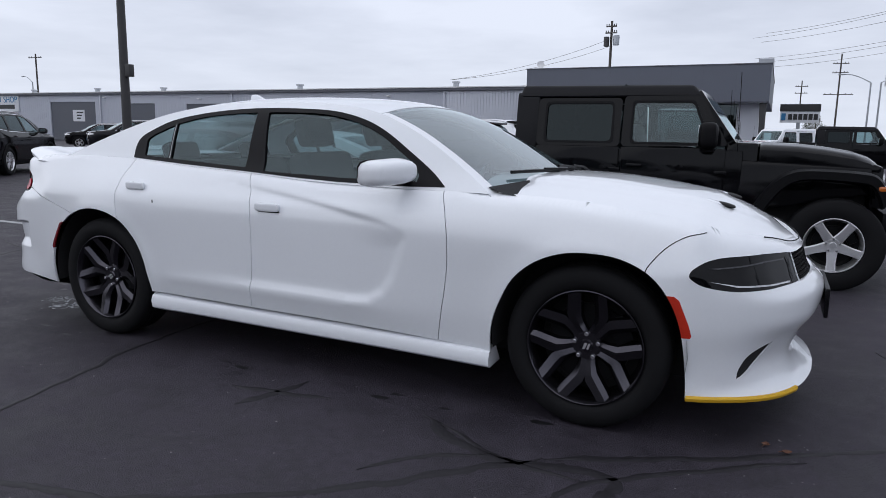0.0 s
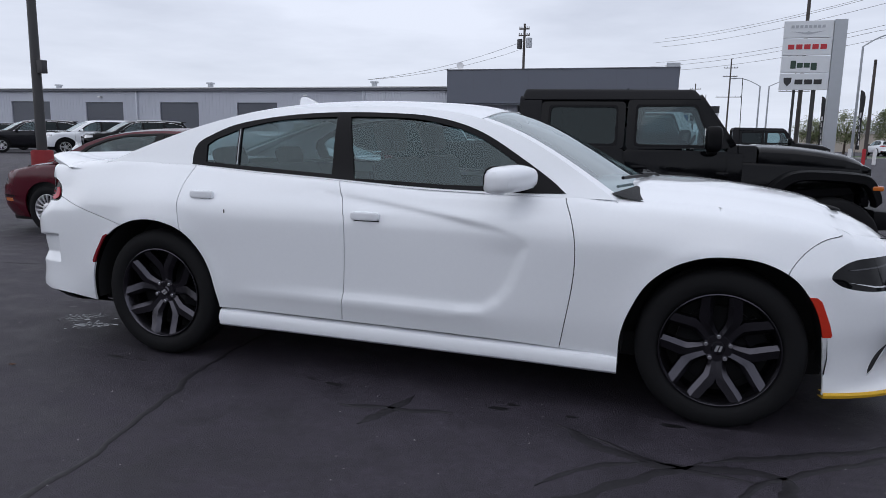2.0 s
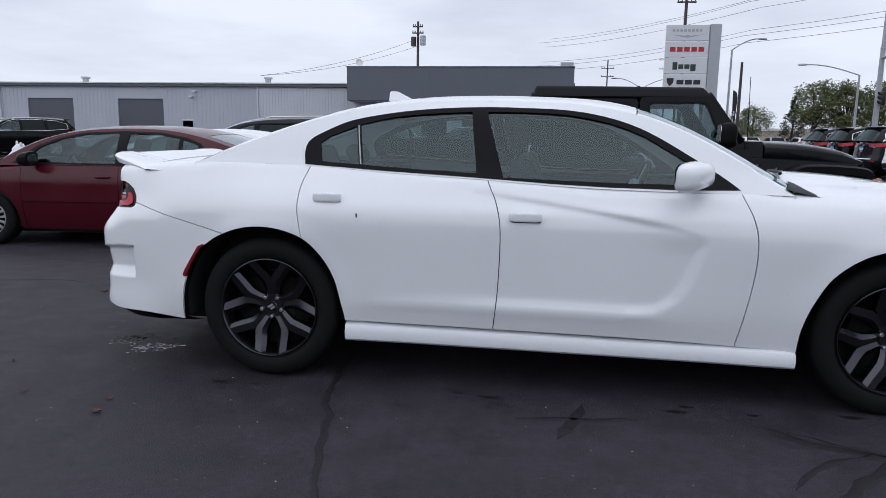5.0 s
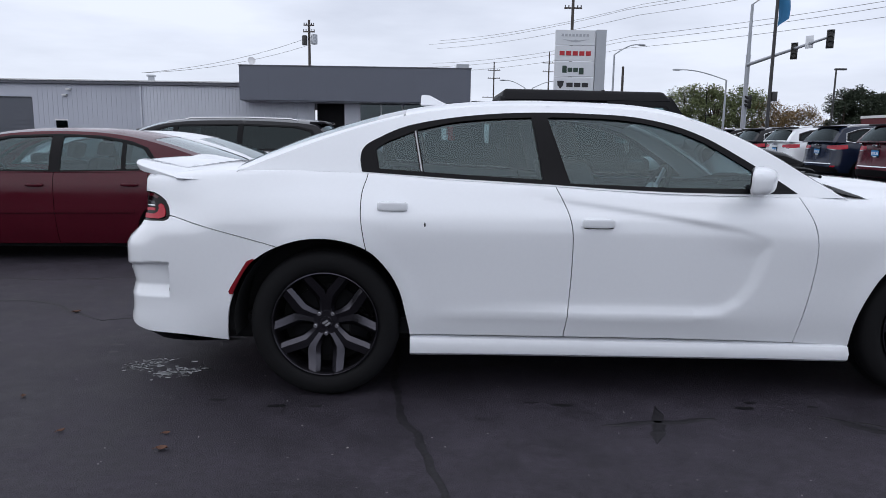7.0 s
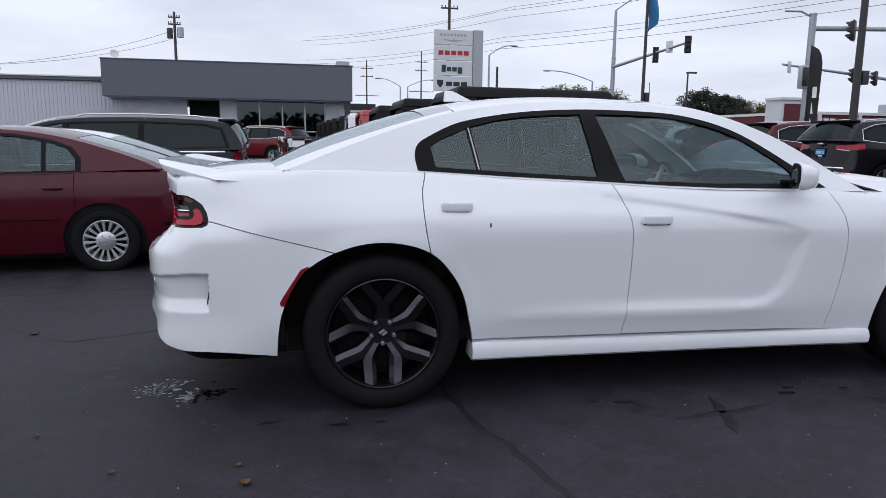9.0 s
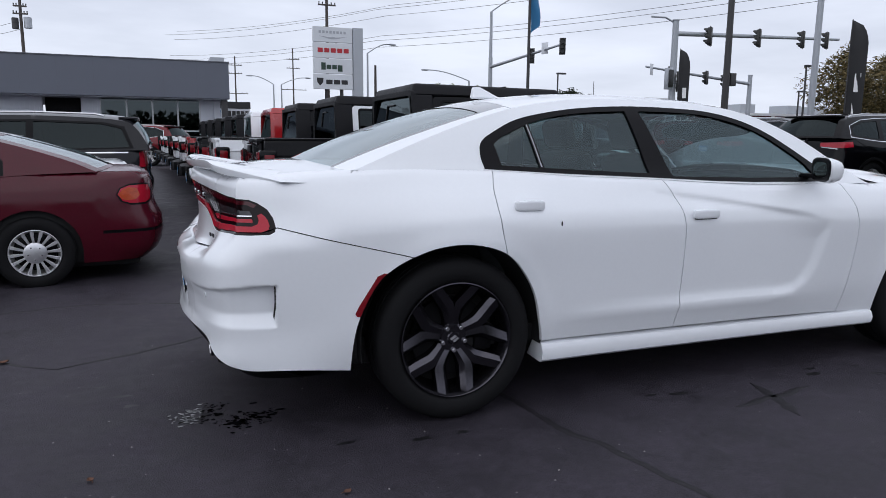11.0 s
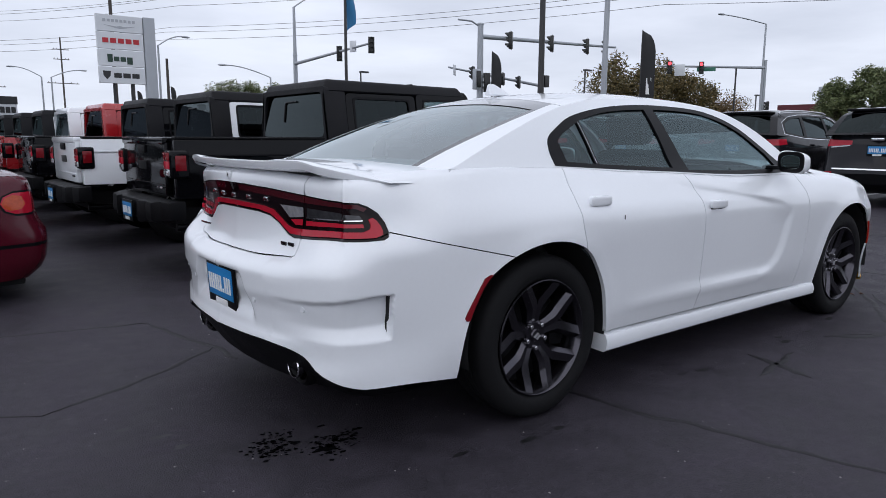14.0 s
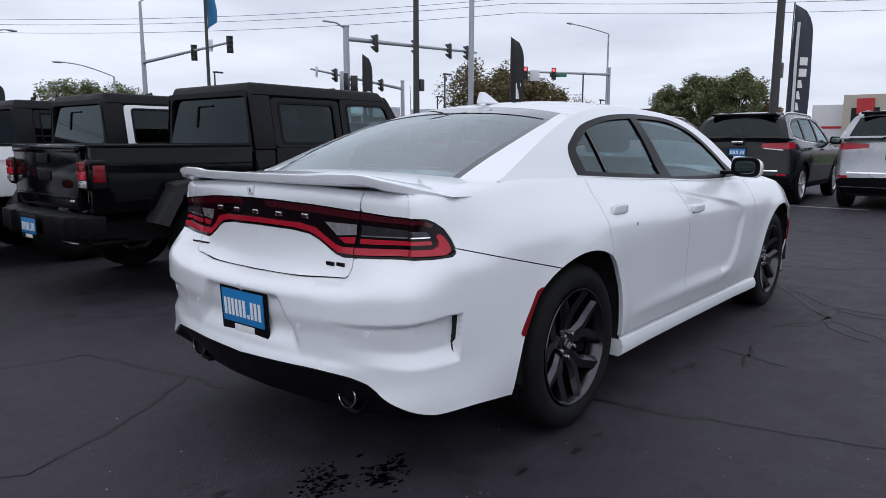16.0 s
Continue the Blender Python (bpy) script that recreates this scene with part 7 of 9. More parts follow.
        # flat-topped flares
        for cx, zz in ((1.7435, 1.05), (-1.7435, 0.95)):
            path = [(-0.70, 0.66), (-0.62, 0.80), (-0.51, 0.95), (-0.385, 1.035), (-0.21, 1.062), (0.18, 1.046), (0.30, 1.0), (0.37, 0.87), (0.385, 0.80)] if cx > 0 else [(-0.62, 0.62), (-0.47, 0.86), (-0.36, zz), (0.36, zz), (0.47, 0.86), (0.62, 0.60)]
            rows = []
            for dx, z in spline(path, 5):
                inn = 0.9
                rows.append([Vector((cx + dx * k, s * y, 0.40 + (z - 0.40) * k)) for k, y in ((1.01, 0.74), (1.01, 0.90), (0.985, 0.945), (0.88 if cx > 0 else 0.84, 0.945), (0.86 if cx > 0 else 0.81, 0.90), (0.86 if cx > 0 else 0.81, 0.74))])
            o = grid_bm(rows)
            bmesh.ops.recalc_face_normals(o, faces=o.faces)
            part("wheel_flare", sharpen(o, 40), M_GREYPLASTIC if paint is not M_BLACKPAINT or cx < 0 else M_PLASTIC, car)
        part("side_lamp", box_bm(2.03, 2.125, min(s * 0.82, s * 0.948), max(s * 0.82, s * 0.948), 0.897, 0.945, 0.015), M_AMBER, car)
        part("side_step", tube_bm([Vector((-1.1, s * 0.80, 0.46)), Vector((-1.0, s * 0.86, 0.44)), Vector((0.95, s * 0.86, 0.44)), Vector((1.05, s * 0.80, 0.46))], 0.032, 10), M_PLASTIC, car)
        # mirror
        mm = new("wing_mirror"); mm.parent = car
        part("mirror_shell", super_bm((0.655, s * 0.97, 1.340), (0.08, 0.10, 0.122), 4), M_PLASTIC, mm)
        part("mirror_arm", box_bm(0.60, 0.70, min(s * 0.78, s * 0.93), max(s * 0.78, s * 0.93), 1.19, 1.24, 0.015), M_PLASTIC, mm)
        part("mirror_glass", super_bm((0.574, s * 0.97, 1.340), (0.006, 0.085, 0.10), 4), M_CHROME, mm)
        # bed side
        c = [(-2.98, s * 0.70, 0.72), (-1.32, s * 0.70, 0.72), (-1.32, s * 0.80, 0.72), (-2.98, s * 0.80, 0.72), (-2.98, s * 0.70, 1.235), (-1.32, s * 0.70, 1.235), (-1.32, s * 0.795, 1.235), (-2.98, s * 0.795, 1.235)]
        b = part("bed_side", hexa_bm(c, 0.02), paint, car)
        part("bed_rail_cap", box_bm(-2.97, -1.33, min(s * 0.69, s * 0.80), max(s * 0.69, s * 0.80), 1.236, 1.258, 0.008), M_PLASTIC, b)
        part("bed_crease", box_bm(-2.96, -1.34, min(s * 0.80, s * 0.806), max(s * 0.80, s * 0.806), 1.085, 1.105, 0.002), paint, b)
        # tail lamp
        t = part("tail_lamp", box_bm(-3.03, -2.86, min(s * 0.665, s * 0.825), max(s * 0.665, s * 0.812), 0.90, 1.145, 0.03, 3), M_GLOSSBLACK, car)
        for z0, z1, m in ((1.055, 1.125, M_REDLENS), (0.985, 1.052, M_LAMPRED), (0.925, 0.982, M_LAMPCLEAR)):
            part("lens", box_bm(-3.042, -3.02, min(s * 0.676, s * 0.805), max(s * 0.676, s * 0.805), z0, z1, 0.008), m, t)
        part("side_lens", box_bm(-2.985, -2.89, min(s * 0.806, s * 0.829), max(s * 0.806, s * 0.829), 0.965, 1.10, 0.008), M_REDLENS, t)
    part("bed_floor", box_bm(-2.95, -1.33, -0.70, 0.70, 0.74, 0.80), M_DARK, car)
    part("bed_front", box_bm(-1.37, -1.32, -0.71, 0.71, 0.74, 1.21, 0.01), paint, car)
    part("lower_frame", box_bm(-2.9, 2.1, -0.45, 0.45, 0.42, 0.62, 0.03), M_DARK, car)
    gt = part("tailgate", box_bm(-3.02, -2.955, -0.655, 0.655, 0.74, 1.245, 0.02), paint, car)
    part("gate_cap", box_bm(-3.035, -2.94, -0.655, 0.655, 1.19, 1.256, 0.018), paint, gt)
    part("gate_crease", box_bm(-3.027, -3.015, -0.60, 0.60, 0.83, 0.845, 0.003), paint, gt)
    h = part("gate_handle", box_bm(-3.038, -3.015, -0.115, 0.115, 1.105, 1.185, 0.012), M_PLASTIC, gt)
    part("badge_bar", box_bm(-3.030, -3.015, -0.13, 0.13, 0.96, 1.04, 0.006), M_BLACKINK if paint is not M_BLACKPAINT else M_PLASTIC, gt)
    part("badge_small", box_bm(-3.024, -3.015, -0.55, -0.40, 0.80, 0.82, 0.002), M_CHROME, gt)
    bp = part("rear_bumper", wedge_bm(-3.16, -2.98, 0.66, 0.84, 0.52, 0.70, 0.72, 0.66, 0.84, 0.03), M_PLASTIC, car)
    for s in (-1, 1):
        part("bumper_end", hexa_bm([(-3.20, s * 0.34, 0.50), (-3.02, s * 0.34, 0.50), (-2.92, s * 0.86, 0.54), (-3.06, s * 0.86, 0.54), (-3.20, s * 0.34, 0.70), (-3.02, s * 0.34, 0.71), (-2.92, s * 0.86, 0.71), (-3.06, s * 0.86, 0.70)], 0.02), M_PLASTIC, bp)
        part("reflector", box_bm(-3.155, -3.125, min(s * 0.62, s * 0.66), max(s * 0.62, s * 0.66), 0.56, 0.63, 0.006), M_LAMPRED, bp)
    if plate_on:
        plate(car, Matrix.Translation((-3.025, -0.10, 0.60)) @ pose(0, 0, 0, 0, 0, -90))
    part("front_bumper", wedge_bm(2.10, 2.30, 0.80, 0.70, 0.52, 0.71, 0.69, bevel=0.03), M_PLASTIC, car)
    part("exhaust_pipe", cyl_bm((-2.9, -0.5, 0.44), (-2.6, -0.5, 0.44), 0.035, 0.035, 14), M_TRIM, car)
    for cx in (1.7435, -1.7435):
        for s in (-1, 1):
            wheel(car, cx, s * 0.925, 0.408, 0.26, 0.242, "five_fat", rim_mat, s > 0, 0)
    seats(car, (0.0,), 0.37, 0.86, (-0.85, 0.60))
    part("dashboard", box_bm(0.52, 0.80, -0.70, 0.70, 0.95, 1.235, 0.04), M_PLASTIC, car)
    steering_wheel(car, 0.44, 0.37, 1.20)
    part("aerial", tube_bm([Vector((0.90, -0.775, 1.08)), Vector((0.895, -0.775, 1.30)), Vector((0.88, -0.77, 1.92))], 0.0035, 5), M_TRIM, car)
    # the bed ends close behind the rear wheels
    for o in car.children_recursive:
        if o.type == "MESH" and o.matrix_basis.translation.length < 1e-6 and o.parent.name.split(".")[0] not in ("licence_plate", "wheel"):
            for v in o.data.vertices:
                if v.co.x < -2.55:
                    v.co.x += 0.19
    return car


TR = "pickup trucks in a row"
M_TOP = mat("textured_hardtop", (0.0065, 0.0065, 0.0085), 0.55, var=0.15, bump=0.3, grain=300, spec=0.2)
put(pickup("black pickup truck with a textured black hardtop and silver wheels", M_BLACKPAINT, M_TOP, TR), 0.985, 3.98, 0)
w = put(pickup("white pickup truck with a textured black hardtop", M_WHITE, M_TOP, TR), 0.76, 6.45, 0)
b = put(pickup("black pickup truck with a black hardtop", M_BLACKPAINT, M_TOP, TR), 0.66, 8.85, 0)
r = put(pickup("red pickup truck with a red hardtop", M_RED, M_RED, TR), 0.57, 11.2, 0)
e = put(pickup("white pickup truck with a white hardtop", M_WHITE, M_WHITE, TR), 0.47, 13.6, 0)
for k, (src, label) in enumerate(((w, "white pickup truck with a black hardtop"), (b, "black pickup truck with a black hardtop"), (w, "white pickup truck with a black hardtop"), (w, "white pickup truck far down the row"), (b, "black pickup truck far down the row"))):
    tagged(copy_thing(src, pose(0.37 - 0.10 * k, 15.95 + 2.4 * k, 0)), label)
# further off, beyond the row
tagged(copy_thing(b, pose(4.7, 25.2, 0)), "black pickup truck parked beyond the row", group="far trucks")
tagged(copy_thing(e, pose(2.3, 31.5, 0, 0, 0, 222)), "white pickup truck facing the showroom", group="far trucks")
# ---- buildings ----
M_FASCIA = mat("grey_fascia", (0.115, 0.126, 0.158), 0.5, var=0.06, scale=0.6)
M_SIDING = mat("pale_metal_siding", (0.58, 0.60, 0.66), 0.5, var=0.06, scale=0.5)
M_SIDING2 = mat("dull_metal_siding", (0.46, 0.48, 0.545), 0.5, var=0.06, scale=0.5)
M_GUTTER = mat("dark_gutter", (0.10, 0.105, 0.125), 0.5, var=0.08)
M_ROOFW = mat("white_roof_edge", (0.70, 0.70, 0.71), 0.6, var=0.06)
M_DOOR = mat("grey_roller_door", (0.10, 0.108, 0.13), 0.5, var=0.06)
M_FRAME = mat("aluminium_frame", (0.45, 0.46, 0.48), 0.4, metal=0.5, var=0.06)
M_STORE = glass_mat("shop_glass", (0.10, 0.11, 0.12), 1.6)
M_POLE = mat("galvanised_pole", (0.36, 0.38, 0.41), 0.45, metal=0.4, var=0.08)
M_DARKPOLE = mat("bronze_pole", (0.035, 0.034, 0.036), 0.5, var=0.15)
M_WOODPOLE = mat("weathered_pole", (0.07, 0.06, 0.055), 0.85, var=0.25, scale=8)
M_SIGNBOX = mat("sign_panel", (0.66, 0.68, 0.71), 0.4, var=0.03)
M_SIGNGREY = mat("sign_silver", (0.40, 0.42, 0.45), 0.4, metal=0.4, var=0.05)
M_SIGRED = mat("sign_red", (0.45, 0.02, 0.03), 0.5, var=0.04)
M_SIGGREEN = mat("sign_dark_green", (0.02, 0.05, 0.035), 0.5, var=0.05)
M_BLUE = mat("banner_blue", (0.02, 0.16, 0.34), 0.6, var=0.08)
M_GRASS = mat("grass", (0.055, 0.10, 0.025), 0.9, var=0.35, scale=2, grain=30, bump=0.6)
M_BARK = mat("bark", (0.06, 0.045, 0.035), 0.9, var=0.3, scale=12, bump=0.8)
M_BRICKRED = mat("dark_red_wall", (0.11, 0.02, 0.025), 0.7, var=0.1)
M_BEIGE = mat("beige_render", (0.45, 0.40, 0.34), 0.8, var=0.08)
M_KERB = mat("concrete", (0.32, 0.31, 0.30), 0.85, var=0.12, bump=0.4)


def block(name, material, parent, x0, x1, y0, y1, z0, z1, bevel=0.0, label=""):
    return part(name, box_bm(x0, x1, y0, y1, z0, z1, bevel), material, parent, label, smooth=False)


show = thing("showroom", "flat-roofed showroom with a deep dark grey fascia and shop windows", "building")
block("fascia", M_FASCIA, show, -14.1, 1.42, 43.5, 60, 3.62, 5.88, 0.03)
block("roof_cap", M_GUTTER, show, -14.14, 1.46, 43.46, 60.04, 5.88, 5.94)
for k in range(1, 8):
    block("fascia_joint", M_GUTTER, show, -14.1 + k * 1.94 - 0.006, -14.1 + k * 1.94 + 0.006, 43.494, 43.51, 3.64, 5.86)
block("soffit", M_SIDING2, show, -14.0, 1.3, 43.7, 46.0, 3.56, 3.62)
block("roof_block", M_SIGNGREY, show, 0.55, 1.45, 47.0, 49.5, 5.94, 6.55)
block("side_wall", M_SIDING, show, 0.5, 0.9, 44.6, 60, 0, 3.62)
block("wall", M_SIDING, show, -14.0, -9.35, 45.0, 45.3, 0, 3.6)
for k in range(18):
    block("siding_rib", M_SIDING, show, -13.9 + k * 0.255, -13.84 + k * 0.255, 44.965, 45.0, 0, 3.58)
block("entrance_back", M_DARK, show, -9.35, -7.25, 46.2, 46.4, 0, 3.6)
block("column", M_SIDING, show, -7.25, -6.2, 44.9, 45.3, 0, 3.6)
for k in range(4):
    block("siding_rib", M_SIDING, show, -7.2 + k * 0.26, -7.13 + k * 0.26, 44.865, 44.9, 0, 3.58)
xs = [-6.2, -4.7, -3.2, -1.7, -0.35]
for a, b in zip(xs, xs[1:]):
    for z0, z1 in ((0.15, 1.55), (1.63, 3.5)):
        w = block("shop_window", M_STORE, show, a + 0.05, b - 0.05, 44.98, 45.0, z0, z1)
    block("mullion", M_FRAME, show, a - 0.05, a + 0.05, 44.92, 45.05, 0, 3.6)
block("mullion", M_FRAME, show, -0.40, -0.30, 44.92, 45.05, 0, 3.6)
block("transom", M_FRAME, show, -6.2, -0.35, 44.93, 45.04, 1.55, 1.63)
block("shop_inside", M_DARK, show, -6.2, 0.4, 48.5, 48.7, 0, 3.6)
block("shop_floor", M_KERB, show, -6.2, 0.4, 45.1, 48.5, 0.0, 0.1)
block("column", M_SIDING, show, -0.30, 0.5, 44.9, 45.3, 0, 3.6)
part("slanted_column", hexa_bm([(1.05, 43.8, 0), (1.3, 43.8, 0), (1.3, 44.1, 0), (1.05, 44.1, 0), (0.9, 43.8, 3.6), (1.3, 43.8, 3.6), (1.3, 44.1, 3.6), (0.9, 44.1, 3.6)], 0.01), M_DARKPOLE, show)
dish = part("satellite_dish", lathe_bm([(0.0, 0.06), (0.15, 0.04), (0.27, 0.0), (0.27, 0.012), (0.15, 0.055), (0.0, 0.075)], 20, m=Matrix.Translation((-13.6, 45.0, 6.35)) @ pose(0, 0, 0, -20, 0, 30)), M_ROOFW, show)
part("dish_mast", cyl_bm((-13.6, 45.1, 5.9), (-13.6, 45.1, 6.35), 0.025, 0.025, 8), M_POLE, show)

shed = thing("workshop", "long low workshop of pale ribbed metal with grey roller doors", "building")
XD = [(-69.7, -62.6, 4.05), (-58.7, -54.0, 3.85), (-49.8, -45.6, 3.8), (-41.6, -37.6, 3.8), (-33.75, -29.9, 3.8)]
x = -84.0
for a, b, h in XD:
    block("wall", M_SIDING2, shed, x, a, 47, 47.3, 0, 4.75)
    block("lintel", M_SIDING2, shed, a, b, 47, 47.3, h, 4.75)
    d = block("roller_door", M_DOOR, shed, a, b, 47.12, 47.2, 0, h)
    for k in range(int(h / 0.3)):
        block("door_slat", M_DOOR, d, a + 0.02, b - 0.02, 47.095, 47.12, k * 0.3 + 0.02, k * 0.3 + 0.275)
    x = b
block("wall", M_SIDING2, shed, -29.9, -22.1, 47, 47.3, 0, 4.75)
block("wall", M_SIDING, shed, -22.1, -14.2, 46.97, 47.3, 0, 4.72)
for k in range(32):
    block("siding_rib", M_SIDING, shed, -22.0 + k * 0.245, -21.93 + k * 0.245, 46.93, 46.97, 0, 4.72)
rb = None
for k in range(178):
    xx = -83.8 + k * 0.35
    if not any(a - 0.1 < xx < b + 0.1 for a, b, _ in XD):
        rb = box_bm(xx, xx + 0.05, 46.985, 47.0, 0, 4.74, bm=rb)
tagged(part("ribbing", rb, M_SIDING2, shed, smooth=False), kind="stuff")
block("gutter", M_GUTTER, shed, -84, -14.15, 46.75, 47.05, 4.74, 4.95, 0.02)
part("roof", hexa_bm([(-84, 46.7, 4.96), (-14.15, 46.7, 4.96), (-14.15, 75, 6.0), (-84, 75, 6.0), (-84, 46.7, 5.04), (-14.15, 46.7, 5.04), (-14.15, 75, 6.1), (-84, 75, 6.1)]), M_ROOFW, shed, smooth=False)
for xx in (-22.1, -44.0, -61.7):
    block("downpipe", M_SIDING, shed, xx - 0.06, xx + 0.06, 46.83, 46.93, 0, 4.75, 0.015)
block("small_window", M_STORE, shed, -28.3, -27.5, 46.965, 47.0, 1.2, 2.15)
block("window_frame", M_ROOFW, shed, -28.38, -27.42, 46.96, 46.985, 2.15, 2.25)
for xx, zz in ((-27.2, 4.3), (-27.5, 3.9), (-48.0, 4.2), (-61.0, 4.4)):
    block("wall_lamp", M_ROOFW, shed, xx - 0.15, xx + 0.15, 46.7, 47.0, zz, zz + 0.12, 0.02)
for xx, yy in ((-22.5, 50.0), (-38.5, 50.0), (-57, 51), (-66.5, 50.5), (-78, 51)):
    v = block("roof_vent", M_SIGNGREY, shed, xx - 0.18, xx + 0.18, yy - 0.18, yy + 0.18, 5.0, 5.55, 0.02)
    block("vent_cap", M_SIGNGREY, v, xx - 0.27, xx + 0.27, yy - 0.27, yy + 0.27, 5.55, 5.70, 0.03)
sg = block("wall_sign", M_SIGNBOX, shed, -79.2, -74.9, 46.88, 46.98, 3.0, 4.85, 0.02, "white sign with blue writing")
tx = bpy.data.curves.new("shop_word", "FONT")
tx.body, tx.size, tx.extrude, tx.align_x = "SHOP", 0.95, 0.01, "CENTER"
tx.materials.append(M_BLUE)
to = new("sign_word", tx); to.parent = sg
to.matrix_basis = pose(-76.3, 46.87, 4.0, 90, 0, 0)
block("letter_bar", M_BLACKINK, sg, -78.6, -75.6, 46.87, 46.89, 3.3, 3.75)
block("letter_bar", M_BLUE, sg, -79.0, -78.0, 46.87, 46.89, 4.05, 4.65)
ds = block("door_sign", M_SIGNBOX, shed, -66.2, -64.4, 47.05, 47.10, 2.0, 3.2)
for k in range(3):
    block("letter_bar", M_BLACKINK, ds, -65.6, -64.6 - 0.2 * k, 47.04, 47.06, 2.85 - 0.3 * k, 3.0 - 0.3 * k)

# restaurant and store beyond the street
rest = thing("restaurant", "dark red restaurant with white trim beyond the street", "building")
block("wall", M_BRICKRED, rest, 50.4, 84, 62, 80, 0, 4.3)
block("roof_trim", M_ROOFW, rest, 50.3, 84.1, 61.8, 80, 4.3, 4.6)
block("corner_tower", M_SIGNBOX, rest, 47.2, 50.6, 61.4, 64, 0, 5.7)
block("tower_panel", M_BRICKRED, rest, 47.5, 50.3, 61.3, 61.45, 3.0, 5.3)
block("tower_cap", M_ROOFW, rest, 47.0, 50.8, 61.2, 64, 5.7, 5.95)
for k in range(4):
    block("letter_bar", M_INK, rest, 51.2 + k * 0.8, 51.8 + k * 0.8, 61.9, 62.02, 3.2, 3.9)
for k in range(6):
    block("pilaster", M_ROOFW, rest, 52 + k * 5, 52.4 + k * 5, 61.8, 62.05, 0, 4.3)
for xx in (66, 74, 79):
    block("roof_unit", M_SIGNGREY, rest, xx, xx + 2.4, 66, 69, 4.7, 5.9)
store = thing("store", "long beige store with a red stripe beyond the grass", "building")
block("wall", M_ROOFW, store, 104, 135, -30, 21, 0, 6.2)
block("red_stripe", M_SIGRED, store, 103.9, 104.0, -30, 21, 3.0, 3.3)
block("wall_band", M_BEIGE, store, 103.85, 104.0, -30, 21, 0, 1.6)
block("entrance", M_BEIGE, store, 101.5, 104, 11.6, 16.8, 0, 7.3)
block("entrance_arch", M_DARK, store, 101.4, 101.55, 12.6, 15.8, 2.6, 5.6)
block("entrance_emblem", M_SIGRED, store, 101.3, 101.45, 13.2, 15.2, 4.8, 6.8)
far_shop = thing("far_shop", "low pale shop far beyond the street", "building")
block("wall", M_BEIGE, far_shop, 22, 46, 118, 130, 0, 2.9)
block("roof_trim", M_ROOFW, far_shop, 21.8, 46.2, 117.8, 130, 2.9, 3.3)
red_shop = thing("red_shop", "small red-brick shop with a chimney", "building")
block("wall", M_BRICKRED, red_shop, 116, 124, 47, 56, 0, 7.0)
block("wall_band", M_ROOFW, red_shop, 115.8, 116, 47, 56, 5.4, 5.8)
block("chimney", M_SIGNGREY, red_shop, 117, 117.8, 49.2, 49.9, 7.0, 9.8)

# ---- the tall maker's sign ----
sign = thing("pylon_sign", "tall silver pylon sign with four white panels", "sign")
for k in range(4):
    z1 = 9.32 - k * 1.135
    p = block("sign_panel", M_SIGNBOX, sign, 7.93, 10.88, 48.85, 49.15, z1 - 1.08, z1, 0.015)
    if k == 0:
        for j in range(8):
            block("letter_bar", M_SIGNGREY, p, 8.35 + j * 0.265, 8.53 + j * 0.265, 48.83, 48.86, z1 - 0.46, z1 - 0.28)
        part("wing_mark", prism_bm([(8.35, z1 - 0.66), (9.2, z1 - 0.74), (9.41, z1 - 0.68), (9.62, z1 - 0.74), (10.45, z1 - 0.66), (9.7, z1 - 0.84), (9.41, z1 - 0.88), (9.1, z1 - 0.84)], 0.02, m=Matrix.Translation((0, 48.835, 0))), M_SIGNGREY, p, smooth=False)
    elif k == 1:
        for j in range(5):
            block("letter_bar", M_SIGRED, p, 8.25 + j * 0.49, 8.63 + j * 0.49, 48.83, 48.86, z1 - 0.70, z1 - 0.38, 0.01)
    elif k == 2:
        for j, (a, b, lo) in enumerate(((8.5, 8.83, 0.82), (8.9, 9.25, 0.76), (9.32, 9.67, 0.76), (9.74, 10.1, 0.92))):
            block("letter_bar", M_SIGGREEN, p, a, b, 48.83, 48.86, z1 - lo, z1 - (0.30 if j == 0 else 0.45), 0.01)
    else:
        part("shield_mark", prism_bm([(8.15, z1 - 0.28), (8.65, z1 - 0.28), (8.62, z1 - 0.6), (8.4, z1 - 0.85), (8.18, z1 - 0.6)], 0.02, m=Matrix.Translation((0, 48.835, 0))), M_BLACKINK, p, smooth=False)
        for j in range(3):
            block("letter_bar", M_BLACKINK, p, 8.85 + j * 0.58, 9.33 + j * 0.58, 48.83, 48.86, z1 - 0.72, z1 - 0.40, 0.01)
block("pylon", M_SIGNGREY, sign, 10.93, 11.68, 48.75, 49.25, 0, 9.36, 0.02)
part("leg", cyl_bm((8.9, 49.2, 0), (8.9, 49.2, 5.0), 0.09, 0.09, 12), M_DARKPOLE, sign)
part("leg", cyl_bm((10.1, 49.2, 0), (10.1, 49.2, 5.0), 0.14, 0.14, 12), M_DARKPOLE, sign)
dealer = thing("dealer_sign", "low white dealer sign on the wall's end", "sign")
block("board", M_SIGNBOX, dealer, 2.05, 5.15, 65.5, 65.7, 2.9, 3.87, 0.02)
block("board_top", M_BLACKINK, dealer, 2.0, 5.2, 65.45, 65.7, 3.87, 4.5, 0.02)
block("board_mark", M_BLUE, dealer, 2.15, 2.5, 65.46, 65.52, 3.1, 3.7)
for k in range(6):
    block("letter_bar", M_BLACKINK, dealer, 2.7 + k * 0.40, 3.02 + k * 0.40, 65.46, 65.52, 3.15, 3.65)
block("post", M_POLE, dealer, 3.4, 3.7, 65.52, 65.7, 0, 2.9)

